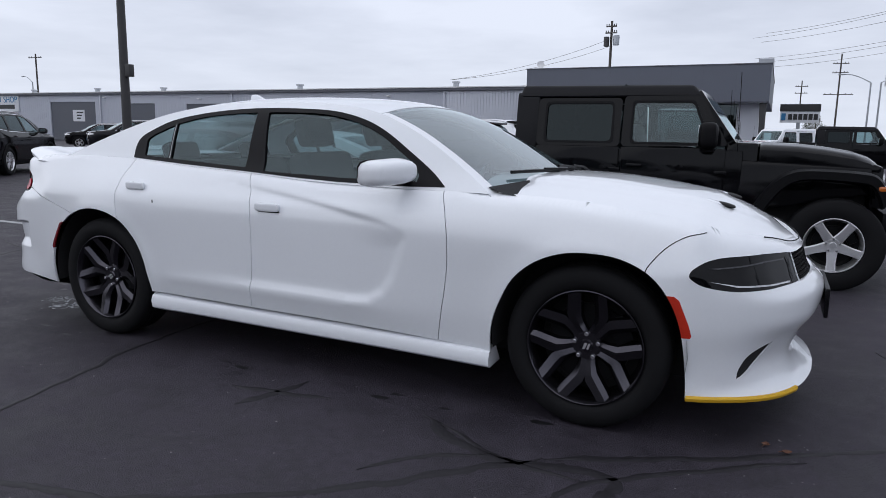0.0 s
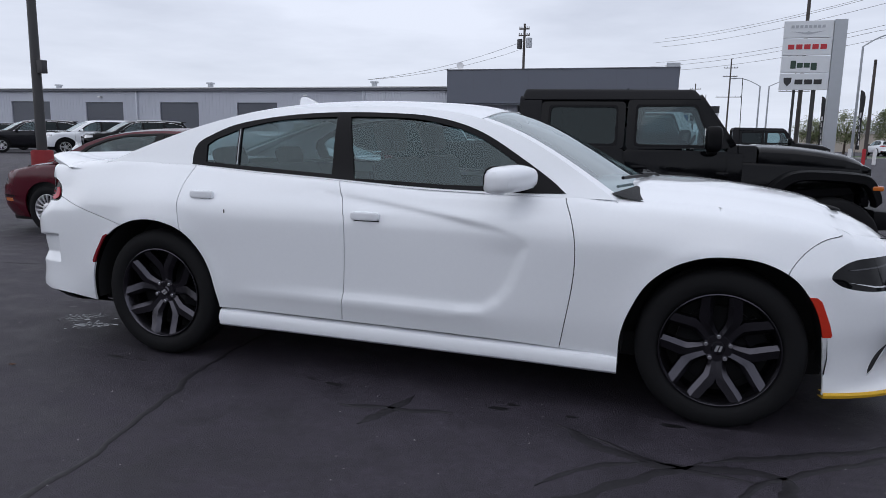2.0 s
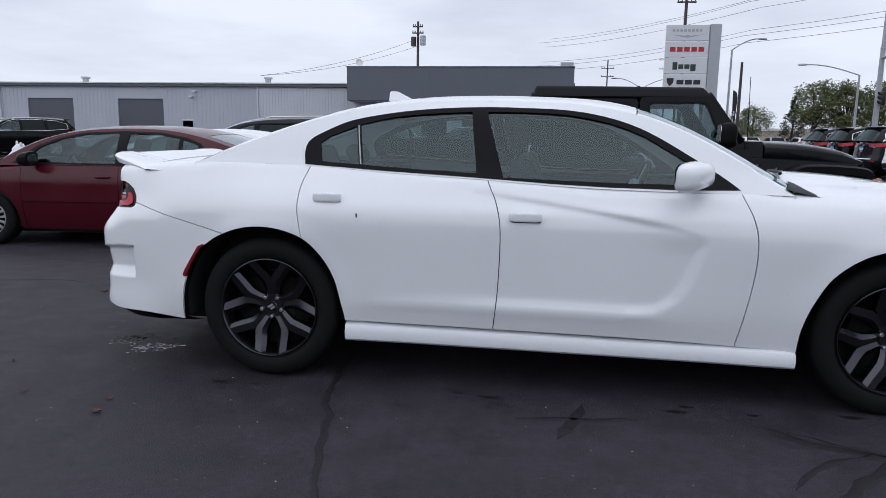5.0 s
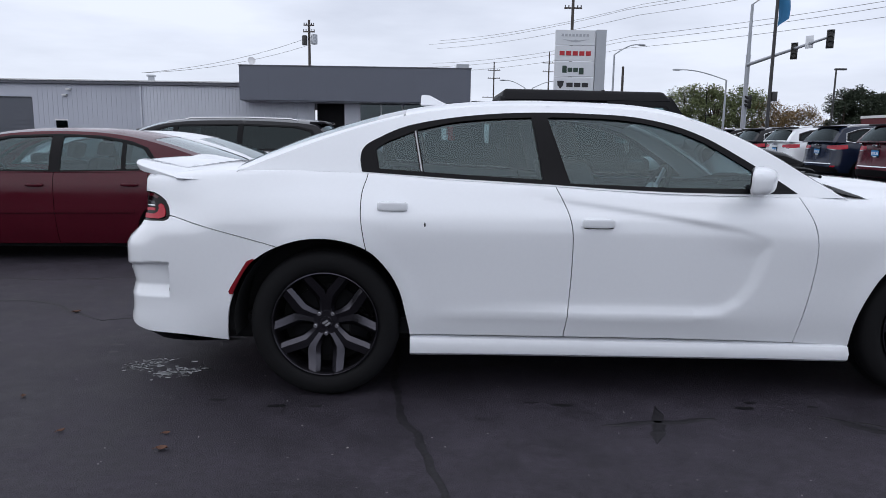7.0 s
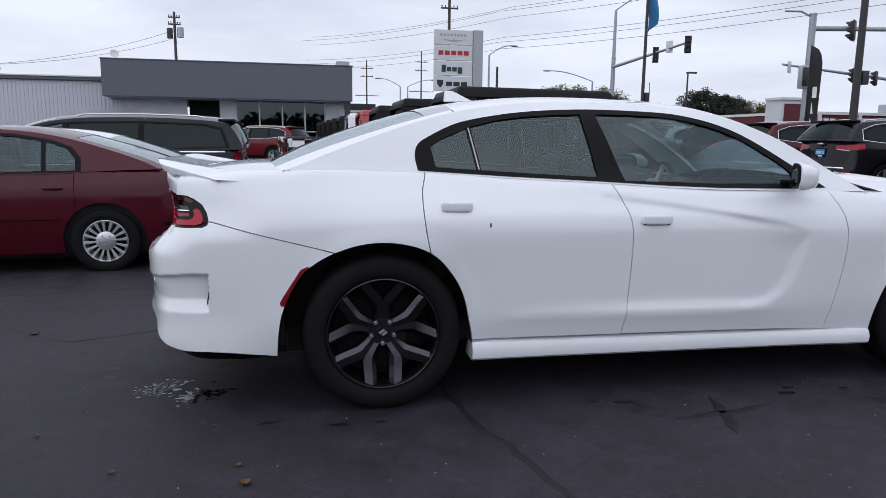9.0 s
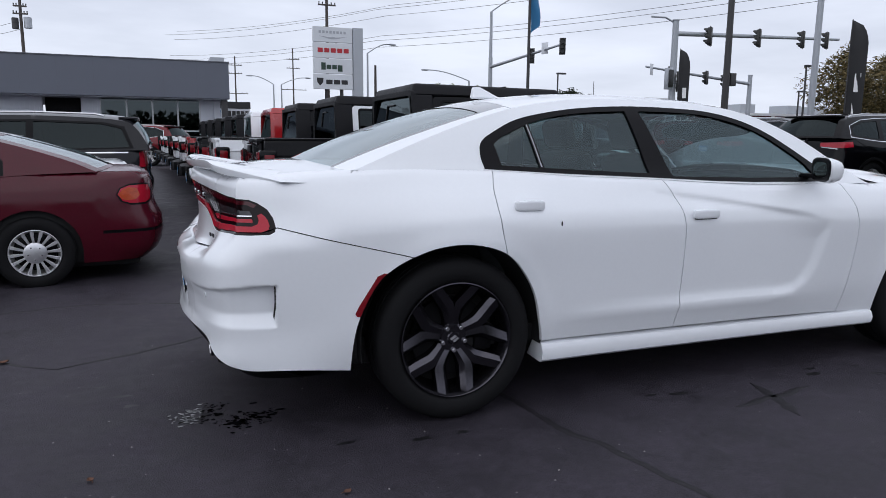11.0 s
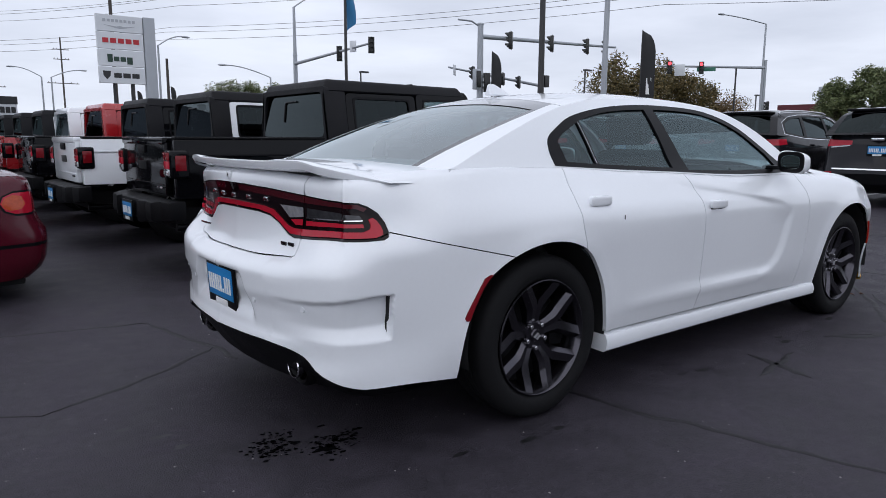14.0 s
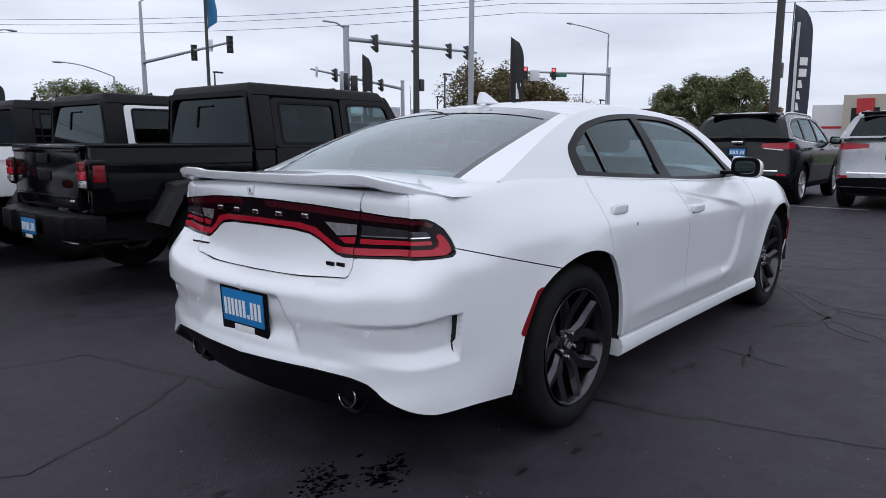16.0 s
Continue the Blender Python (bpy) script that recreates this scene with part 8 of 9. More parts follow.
# ---- poles, wires, signals ----
def utility_pole(x, y, h, cross=((0.9, 1.2),), transformer=False, lean=0.0):
    u = thing("utility_pole", "weathered wooden utility pole", "pole", "utility poles")
    part("post", cyl_bm((x, y, 0), (x + lean, y, h), 0.17, 0.11, 12), M_WOODPOLE, u)
    for drop, w in cross:
        part("cross_arm", box_bm(x + lean - w, x + lean + w, y - 0.16, y - 0.06, h - drop - 0.06, h - drop + 0.06, 0.01), M_WOODPOLE, u)
        for k in (-0.9, -0.5, 0.5, 0.9):
            part("insulator", cyl_bm((x + lean + w * k, y - 0.11, h - drop + 0.06), (x + lean + w * k, y - 0.11, h - drop + 0.22), 0.035, 0.05, 8), M_GREYPLASTIC, u)
    if transformer:
        for dx, dz, r in ((-0.42, 1.9, 0.26), (0.50, 1.8, 0.30)):
            part("transformer", cyl_bm((x + dx, y - 0.1, h - dz - 0.45), (x + dx, y - 0.1, h - dz + 0.45), r, r, 16, bevel=0.04), M_DARKPOLE if dx < 0 else M_SIGNGREY, u)
    return u


utility_pole(-13.05, 64.5, 12.2, ((0.5, 0.5), (1.1, 0.55)), True)
utility_pole(16.8, 63.0, 8.2, ((0.5, 0.02),))
utility_pole(9.9, 53.0, 12.5, ((0.9, 0.7),))
utility_pole(20.5, 130.0, 17.5, ((2.0, 1.2), (3.6, 1.2), (7.5, 2.4)))
utility_pole(10.4, 133.2, 15.9, ((1.6, 1.2), (3.1, 1.2), (6.7, 2.2)))
utility_pole(5.4, 164.0, 13.9, ((1.2, 1.2), (2.6, 1.2)))
utility_pole(-107.4, 71.7, 13.0, ((0.6, 1.6),))


def wire(pts, sag, r=0.012):
    o = None
    for a, b in zip(pts, pts[1:]):
        a, b = Vector(a), Vector(b)
        o = tube_bm([a.lerp(b, k / 14) - Vector((0, 0, sag * 4 * (k / 14) * (1 - k / 14))) for k in range(15)], r, 5, o)
    return o


for dz, dx in ((10.5, 0.0), (11.0, 0.7), (9.9, 0.3), (12.9, 1.2), (13.4, 0.2), (13.9, 1.6)):
    tagged(part("power_line", wire([(-2 + dx, 90, dz), (16.8 + dx, 63, dz), (38 + dx, 26, dz + 0.3), (58 + dx, -12, dz)], 0.5, 0.016), M_DARKPOLE), "thin dark power line over the street", "cable", "power lines")
for dz in (0.0, 0.7):
    tagged(part("service_line", wire([(-13.0, 64.4, 10.6 - dz), (-24.0, 52.0, 6.0)], 0.5, 0.014), M_DARKPOLE), "thin dark service line to the workshop roof", "cable", "service lines")


def lot_pole(x, y, h, r=0.13, base=M_KERB, head=True):
    u = thing("lamp_post", "dark bronze lot lamp post on a painted base", "lamp post", "lot lamp posts")
    z = ground_z(x, y)
    part("base", cyl_bm((x, y, z), (x, y, z + 0.65), 0.32, 0.32, 20, bevel=0.03), base, u)
    part("post", cyl_bm((x, y, z + 0.65), (x, y, h), r * 1.15, r * 0.8, 12), M_DARKPOLE, u)
    part("junction_box", box_bm(x + r, x + r + 0.22, y - 0.1, y + 0.1, 3.0, 3.4, 0.02), M_DARKPOLE, u)
    if head:
        part("arm", box_bm(x - 0.9, x + 0.9, y - 0.05, y + 0.05, h - 0.1, h), M_DARKPOLE, u)
        for s in (-1, 1):
            part("lamp_head", box_bm(x + s * 0.85 - 0.35, x + s * 0.85 + 0.35, y - 0.2, y + 0.2, h - 0.12, h + 0.05, 0.03), M_DARKPOLE, u)
    return u


M_REDBASE = mat("red_painted_concrete", (0.28, 0.025, 0.03), 0.7, var=0.15, scale=6)
lot_pole(-17.6, 12.9, 9.5, 0.135, M_REDBASE)
lot_pole(14.2, 14.2, 9.0, 0.105, M_REDBASE)
lot_pole(16.5, 3.09, 9.0, 0.11, M_REDBASE)
ban = lot_pole(13.02, 25.26, 9.5, 0.07, M_REDBASE)
o = grid_bm([[Vector((13.10 + 0.42 * u + 0.05 * math.sin(6 * v), 25.26 + 0.08 * math.sin(5 * u + 4 * v), 6.0 + 0.35 * u + 1.9 * v)) for u in np.linspace(0, 1, 8)] for v in np.linspace(0, 1, 12)])
fold_rim(o, 0.012, Vector((0, 1, 0)))
part("banner", o, M_BLUE, ban, "blue hanging banner")


def street_lamp(x, y, h, dx, dy, label="galvanised street lamp with a curved arm", rise=1.0):
    u = thing("street_lamp", label, "street lamp", "street lamps")
    part("post", cyl_bm((x, y, 0), (x, y, h - rise), 0.12, 0.08, 12), M_POLE, u)
    pts = [Vector((x + dx * t, y + dy * t, h - rise + rise * math.sin(t * math.pi / 2))) for t in np.linspace(0, 1, 9)]
    part("arm", tube_bm(pts, 0.05, 8), M_POLE, u)
    e = pts[-1]
    q = Vector((dx, dy, 0)).normalized()
    part("lamp_head", super_bm((0, 0, 0), (0.42, 0.15, 0.09), 2.6, m=Matrix.Translation(e + q * 0.35) @ pose(0, 0, 0, 0, 0, math.degrees(math.atan2(dy, dx)))), M_SIGNGREY, u)
    return u


street_lamp(61.8, 31.0, 12.2, -6.0, 0.8, rise=0.3)
street_lamp(14.9, 59.0, 9.8, 2.3, 0.8)
street_lamp(26.3, 62.0, 8.0, -4.0, 1.0)
street_lamp(11.0, 90.0, 9.0, -2.6, 0.3)
street_lamp(12.0, 90.0, 9.0, 3.2, 0.5)
street_lamp(-107.9, 71.2, 9.5, -2.6, 0.4)
for x, y, h in ((36.0, 61.0, 8.0), (50.5, 43.0, 7.8), (66.0, 36.0, 8.6), (80.0, 41.0, 6.5), (60.0, 52.0, 6.4)):
    u = thing("lamp_post", "slim dark car-park lamp post", "lamp post", "far lamp posts")
    part("post", cyl_bm((x, y, 0), (x, y, h), 0.10, 0.08, 10), M_DARKPOLE, u)
    part("lamp_head", box_bm(x - 0.1, x + 0.9, y - 0.18, y + 0.18, h - 0.02, h + 0.14, 0.02), M_DARKPOLE, u)

M_SIGON = glow_mat("red_light", (1.0, 0.06, 0.08), 2.5)
M_LENSOFF = mat("dark_lens", (0.012, 0.012, 0.012), 0.3, var=0.1)


def signal_head(parent, x, y, z, turn, lit=False, back=True):
    h = new("signal_head"); h.parent = parent
    h.matrix_basis = pose(x, y, z, 0, 0, turn)
    part("housing", box_bm(-0.15, 0.15, -0.09, 0.12, -0.47, 0.47, 0.03), M_LENSOFF, h)
    if back:
        part("backplate", box_bm(-0.20, 0.20, 0.03, 0.045, -0.52, 0.52, 0.01), M_LENSOFF, h)
    for k, zz in enumerate((0.30, 0.0, -0.30)):
        part("lens", cyl_bm((0, -0.10, zz), (0, -0.085, zz), 0.13, 0.13, 16), M_SIGON if lit and k == 0 else M_LENSOFF, h)
        o = bmesh.new()
        ring = [[Vector((0.15 * math.cos(a), yy, zz + 0.15 * math.sin(a))) for yy in (-0.09, -0.30 + 0.10 * (math.sin(a) < 0))] for a in np.linspace(radians(-30), radians(210), 11)]
        o.free()
        part("visor", grid_bm(ring), M_LENSOFF, h)
    return h


def mast(name_label, base, h, tip, heads, turn, lit=(), extra=True):
    u = thing("traffic_signal", name_label, "traffic light", "traffic signals")
    x, y = base
    part("post", cyl_bm((x, y, 0), (x, y, h + 0.5), 0.20, 0.16, 16), M_POLE, u)
    part("post_cap", cyl_bm((x, y, h + 0.5), (x, y, h + 0.56), 0.2, 0.18, 16), M_POLE, u)
    part("mast_arm", cyl_bm((x, y, h - 0.15), tip, 0.13, 0.07, 12), M_POLE, u)
    t = Vector(tip)
    a = Vector((x, y, h - 0.15))
    for k, f in enumerate(heads):
        p = a.lerp(t, f)
        signal_head(u, p.x, p.y - 0.25, p.z - 0.12, turn, k in lit)
    if extra:
        signal_head(u, x + 0.15, y - 0.4, 4.3, turn - 60, False)
    return u


def plate_sign(parent, x, y, z, w, h, material, turn):
    s = part("road_sign", box_bm(-w / 2, w / 2, -0.01, 0.01, -h / 2, h / 2, 0.006), material, parent)
    s.matrix_basis = pose(x, y, z, 0, 0, turn)
    return s


m1 = mast("galvanised signal mast with a lamp and two dark signal heads", (22.5, 49.1), 7.2, (21.3, 36.2, 7.25), (0.62, 0.995), -30)
part("lamp_post", cyl_bm((22.5, 49.1, 7.7), (22.5, 49.1, 11.4), 0.14, 0.10, 12), M_POLE, m1)
part("lamp_arm", tube_bm([Vector((22.5 + 2.6 * t, 49.1 - 1.2 * t, 11.4 + 1.3 * math.sin(t * math.pi / 2))) for t in np.linspace(0, 1, 9)], 0.05, 8), M_POLE, m1)
part("lamp_head", super_bm((0, 0, 0), (0.42, 0.15, 0.09), 2.6, m=Matrix.Translation((25.4, 47.75, 12.7)) @ pose(0, 0, 0, 0, 0, -25)), M_SIGNGREY, m1)
plate_sign(m1, 21.5, 38.6, 7.3, 0.5, 0.75, M_SIGNBOX, -60)
street = mast("galvanised signal mast with a long arm and four signal heads", (22.6, 26.9), 6.95, (35.6, 27.8, 7.35), (0.17, 0.455, 0.73, 0.89), 215)
part("lamp_arm", tube_bm([Vector((22.6, 26.9, 7.3)), Vector((22.1, 27.1, 7.6)), Vector((21.4, 27.4, 7.65))], 0.05, 8), M_POLE, street)
bb = part("pole_signal", box_bm(21.95, 22.3, 26.5, 26.8, 3.9, 5.0, 0.04), M_SIGNGREY, street)
part("pole_signal_face", box_bm(22.0, 22.27, 26.42, 26.5, 4.0, 4.9, 0.03), M_LENSOFF, bb)
m3 = mast("galvanised signal mast with red lights showing", (62.2, 31.0), 8.1, (45.2, 31.0, 7.0), (0.66, 0.93), 300, (0, 1))
plate_sign(m3, 47.6, 30.6, 6.8, 0.8, 0.9, M_SIGNBOX, 300)
plate_sign(m3, 51.5, 30.6, 7.1, 1.5, 0.32, mat("street_sign_green", (0.02, 0.14, 0.09), 0.4), 300)
m4 = mast("far signal mast with dark heads", (41.1, 40.0), 5.9, (30.6, 39.6, 6.6), (0.28, 0.46, 0.78), 200, (), False)
plate_sign(m4, 31.0, 39.4, 6.4, 0.7, 0.8, M_SIGNBOX, 215)
tall = thing("street_lamp", "tall pale galvanised lamp pole", "street lamp", "street lamps")
part("post", cyl_bm((23.84, 19.24, 0), (23.95, 19.24, 13.5), 0.15, 0.11, 14), M_POLE, tall)
part("arm", tube_bm([Vector((23.95, 19.24, 13.4)), Vector((25.0, 19.0, 14.0)), Vector((26.5, 18.6, 14.2))], 0.05, 8), M_POLE, tall)
part("lamp_head", super_bm((26.9, 18.5, 14.2), (0.42, 0.16, 0.09), 2.6), M_SIGNGREY, tall)


def feather_flag(x, y, h, w, turn, cloth, mark, n_bars, bar=M_INK):
    """A tall bowed advertising flag on its pole."""
    u = thing("feather_flag", "tall dark feather flag with pale lettering bars", "flag", "feather flags")
    u.matrix_basis = pose(x, y, 0, 0, 0, turn)
    part("pole", tube_bm([Vector((0, 0, 0)), Vector((0, 0, h * 0.75)), Vector((0.0, 0, h * 0.9)), Vector((0.01, 0, h))], 0.018, 8), M_DARKPOLE, u)
    rows = []
    for t in np.linspace(0, 1, 24):
        z = 0.9 + (h - 0.9) * t
        right = w * (0.88 + 0.12 * t) * math.sqrt(max(0.0004, 1 - max(0.0, (t - 0.80) / 0.20) ** 2.0))
        left = 0.02 * (1 - t)
        rows.append([Vector((left + (max(right, left + 0.01) - left) * q, 0.05 * math.sin(5 * t + 3 * q), z)) for q in np.linspace(0, 1, 7)])
    o = grid_bm(rows)
    fold_rim(o, 0.006, Vector((0, 1, 0)))
    c = part("flag_cloth", o, cloth, u)
    for k in range(n_bars):
        z = 1.2 + (h * 0.72 - 1.2) * k / n_bars
        yy = 0.05 * math.sin(5 * (z - 0.9) / (h - 0.9) + 1.3)
        part("letter_bar", box_bm(w * 0.38, w * 0.72, yy - 0.022, yy - 0.008, z, z + (h * 0.72 - 1.2) / n_bars * 0.7), bar, c)
    if mark:
        o = grid_bm([[Vector((w * (0.16 + 0.05 * math.sin(k * 0.5)) + q * w * 0.14, 0.05 * math.sin(5 * (k / 11 * 0.85) + 0.7) - 0.03, 1.0 + (h - 1.6) * k / 11)) for q in (0, 1)] for k in range(12)])
        part("flag_mark", o, M_SIGNBOX, c)
    return u


M_FLAGBLUE = mat("slate_flag", (0.030, 0.035, 0.052), 0.7, var=0.15)
M_FLAG = mat("black_flag", (0.014, 0.014, 0.016), 0.7, var=0.15)
feather_flag(20.7, 3.80, 5.65, 0.86, -35, M_FLAGBLUE, True, 8)
feather_flag(17.35, 12.4, 5.0, 0.52, -40, M_FLAG, False, 3)
feather_flag(17.1, 19.9, 4.95, 0.44, -35, M_FLAG, False, 4)
feather_flag(11.3, 52.5, 4.6, 0.5, -70, M_FLAG, False, 5)
feather_flag(13.6, 52.0, 5.0, 0.5, -70, M_FLAG, False, 5)

# kerb island with grass, guard posts, far grass and street
isl = tagged(part("grass_verge", box_bm(30.5, 72.0, -60, 22, -0.1, 0.13, 0.02), M_GRASS), "strip of green grass along the lot's edge", "grass", kind="structure")
for xx in (30.3, 72.0):
    tagged(part("kerb", box_bm(xx, xx + 0.2, -60.2, 22.2, -0.1, 0.15, 0.015), M_KERB), "pale concrete kerb of the grass strip", "kerb", kind="structure")
tagged(part("grass_verge", box_bm(9.0, 40.0, 67, 74, -0.1, 0.10, 0.02), M_GRASS), "grass strip beside the far street", "grass", kind="structure")
tagged(part("kerb", box_bm(9.0, 40.0, 66.8, 67.0, -0.1, 0.12, 0.01), M_KERB), "pale kerb of the far grass", "kerb", kind="structure")
tagged(part("concrete_strip", box_bm(12.0, 60.0, 74.0, 76.5, -0.1, 0.03), M_KERB), "pale concrete walk by the far street", "pavement", kind="structure")
for xx, m in ((12.0, M_ROOFW), (12.8, M_SIGRED), (13.4, M_ROOFW), (14.4, M_SIGRED), (19.5, M_SIGRED)):
    g = thing("guard_post", "short painted steel guard post", "bollard", "guard posts")
    part("post", cyl_bm((xx, 46.0, 0), (xx, 46.0, 1.0), 0.11, 0.11, 12, bevel=0.03), m, g)
cab = thing("utility_cabinet", "pale utility cabinet on the verge", "cabinet")
part("housing", box_bm(27.0, 28.4, 62.0, 62.9, 0, 2.0, 0.04), M_SIGNBOX, cab)
part("cabinet_door", box_bm(27.1, 28.3, 61.98, 62.0, 0.1, 1.9, 0.01), M_SIGNBOX, cab)


# ---- trees ----
def leaf_mat(name, a, b):
    m, n, l, bs = shader(name)
    oi = n.new("ShaderNodeNewGeometry")
    r = n.new("ShaderNodeValToRGB")
    r.color_ramp.elements[0].color, r.color_ramp.elements[1].color = (*a, 1), (*b, 1)
    l.new(oi.outputs["Random Per Island"], r.inputs[0])
    l.new(r.outputs[0], bs.inputs["Base Color"])
    bs.inputs["Roughness"].default_value = 0.75
    return m


M_LEAF = leaf_mat("green_leaves", (0.066, 0.090, 0.036), (0.185, 0.210, 0.088))
M_AUTUMN = leaf_mat("autumn_leaves", (0.07, 0.048, 0.020), (0.21, 0.125, 0.040))
M_MIXED = leaf_mat("turning_leaves", (0.055, 0.053, 0.020), (0.18, 0.125, 0.042))
M_PINE = leaf_mat("dark_needles", (0.012, 0.022, 0.012), (0.035, 0.05, 0.025))


def tree(x, y, h, w, leaves, seed, n=1500, conifer=False, label="leafy street tree"):
    rnd = random.Random(seed)
    u = thing("tree", label, "tree", "street trees")
    u.location = (x, y, 0)
    trunk = tube_bm([Vector((0, 0, -0.1)), Vector((0.03 * h * rnd.uniform(-1, 1), 0.02 * h, h * 0.3)), Vector((0.02 * h, 0.01 * h, h * 0.7))], 0.035 * h, 10, None, 0.010 * h)
    clumps = []
    if conifer:
        for k in range(26):
            t = k / 25
            for j in range(3):
                a = rnd.uniform(0, 6.28)
                rr = w * 0.5 * (1 - t) ** 0.8 * rnd.uniform(0.4, 1.0)
                clumps.append((Vector((rr * math.cos(a), rr * math.sin(a), h * (0.08 + 0.9 * t))), w * 0.14 * (1.2 - t)))
    else:
        for k in range(60):
            a, z = rnd.uniform(0, 6.28), rnd.uniform(-0.85, 1)
            rr = w * 0.5 * math.sqrt(max(0.05, 1 - z * z)) * rnd.uniform(0.35, 1.0)
            c = Vector((rr * math.cos(a), rr * math.sin(a), h * 0.62 + z * h * 0.36 * rnd.uniform(0.7, 1.05)))
            clumps.append((c, w * rnd.uniform(0.10, 0.19)))
            if k < 9:
                trunk = tube_bm([Vector((0.01 * h, 0, h * rnd.uniform(0.25, 0.5))), c * 0.6 + Vector((0, 0, h * 0.18)), c], 0.012 * h, 6, trunk, 0.004 * h)
    part("trunk", trunk, M_BARK, u)
    vs, fs = [], []
    size = 0.026 * h * (0.75 if conifer else 1.0)
    for c, r in clumps:
        for _ in range(n // len(clumps)):
            d = Vector((rnd.gauss(0, 1), rnd.gauss(0, 1), rnd.gauss(0, 1)))
            p = c + d.normalized() * r * rnd.random() ** 0.4
            e1 = Vector((rnd.gauss(0, 1), rnd.gauss(0, 1), rnd.gauss(0, 0.6))).normalized() * size * rnd.uniform(0.5, 1.2)
            e2 = Vector((rnd.gauss(0, 1), rnd.gauss(0, 1), rnd.gauss(0, 0.6))).normalized() * size * rnd.uniform(0.4, 0.8)
            i = len(vs)
            vs += [p - e1, p + e2 * 0.6, p + e1, p - e2 * 0.6]
            fs.append((i, i + 1, i + 2, i + 3))
    me = bpy.data.meshes.new("crown")
    me.from_pydata([tuple(v) for v in vs], [], fs)
    me.materials.append(leaves)
    cr = new("crown", me); cr.parent = u
    return u


for k, (x, y, h, w, m, con) in enumerate((
        (65, 48, 10.4, 11.0, M_MIXED, False), (73, 47, 9.0, 10.0, M_MIXED, False), (80, 47, 7.0, 9.0, M_AUTUMN, False),
        (100, 30.0, 11.3, 7.5, M_LEAF, False), (101, 35.5, 11.0, 7.5, M_LEAF, False), (100, 39.8, 9.0, 6, M_LEAF, False), (102, 26.0, 6.5, 5, M_AUTUMN, False),
        (33.5, 92, 8.7, 6.5, M_LEAF, False), (36.5, 90, 8.6, 5, M_LEAF, False), (41, 92, 8.8, 7, M_LEAF, False), (44, 90, 6.5, 7, M_AUTUMN, False), (49, 92, 6.0, 7, M_AUTUMN, False),
        (55.2, 92, 8.6, 5.5, M_PINE, False), (57.8, 93, 9.2, 5.0, M_PINE, False), (60.2, 92, 8.4, 5, M_PINE, False), (62.8, 93, 8.0, 5, M_PINE, False), (65.5, 92, 7.6, 5.5, M_MIXED, False), (68.5, 93, 7.0, 5, M_MIXED, False),
        (22, 96, 5.0, 6, M_LEAF, False), (26.5, 94, 5.6, 5.5, M_LEAF, False), (33.5, 100, 7.5, 5, M_PINE, True), (19, 100, 4.5, 5, M_LEAF, False), (70, 55, 5.0, 5, M_MIXED, False), (104, 60, 6.0, 7, M_LEAF, False),
        (106, 10.6, 13, 6, M_PINE, True), (8, 150, 7, 7, M_PINE, True))):
    tree(x, y, h, w, m, 100 + k, 14000 if y < 60 else 7000, con, "dark conifer beyond the street" if con else "leafy street tree turning to autumn" if m is not M_LEAF else "leafy green street tree")
# woods behind the lot, seen only in the reflections
vs, fs = [], []
rnd = random.Random(7)
for k in range(16000):
    t = rnd.random()
    x, y = (-90 + 200 * t, -46 + rnd.uniform(-5, 5)) if k % 3 else (-62 + rnd.uniform(-4, 4), -46 + 75 * t)
    top = 4.2 + 2.0 * noise.noise(Vector((x * 0.09, y * 0.09, 0))) + 1.5 * noise.noise(Vector((x * 0.4, y * 0.4, 3)))
    p = Vector((x, y, rnd.random() ** 0.8 * top))
    e1 = Vector((rnd.gauss(0, 1), rnd.gauss(0, 1), rnd.gauss(0, 1))).normalized() * 0.8
    e2 = Vector((rnd.gauss(0, 1), rnd.gauss(0, 1), rnd.gauss(0, 1))).normalized() * 0.5
    i = len(vs)
    vs += [p - e1, p + e2, p + e1, p - e2]
    fs.append((i, i + 1, i + 2, i + 3))
me = bpy.data.meshes.new("woods")
me.from_pydata([tuple(v) for v in vs], [], fs)
me.materials.append(M_PINE)
tagged(new("woods", me), "dark belt of trees beyond the lot", "trees", kind="stuff")
# ---- tar-filled cracks, puddles, litter ----
M_TAR = mat("crack_tar", (0.0122, 0.0108, 0.0140), 0.62, var=0.4, scale=20, bump=0.4, spec=0.35)
M_WATER = mat("standing_water", (0.004, 0.004, 0.005), 0.05, var=0.2)
M_LINE = mat("worn_white_line", (0.35, 0.35, 0.36), 0.8, var=0.3, scale=9, bump=0.3)
M_LEAFDRY = mat("dry_leaf", (0.10, 0.042, 0.024), 0.8, var=0.3, scale=30)
M_GRIT = mat("pale_grit", (0.22, 0.21, 0.21), 0.9, var=0.4)


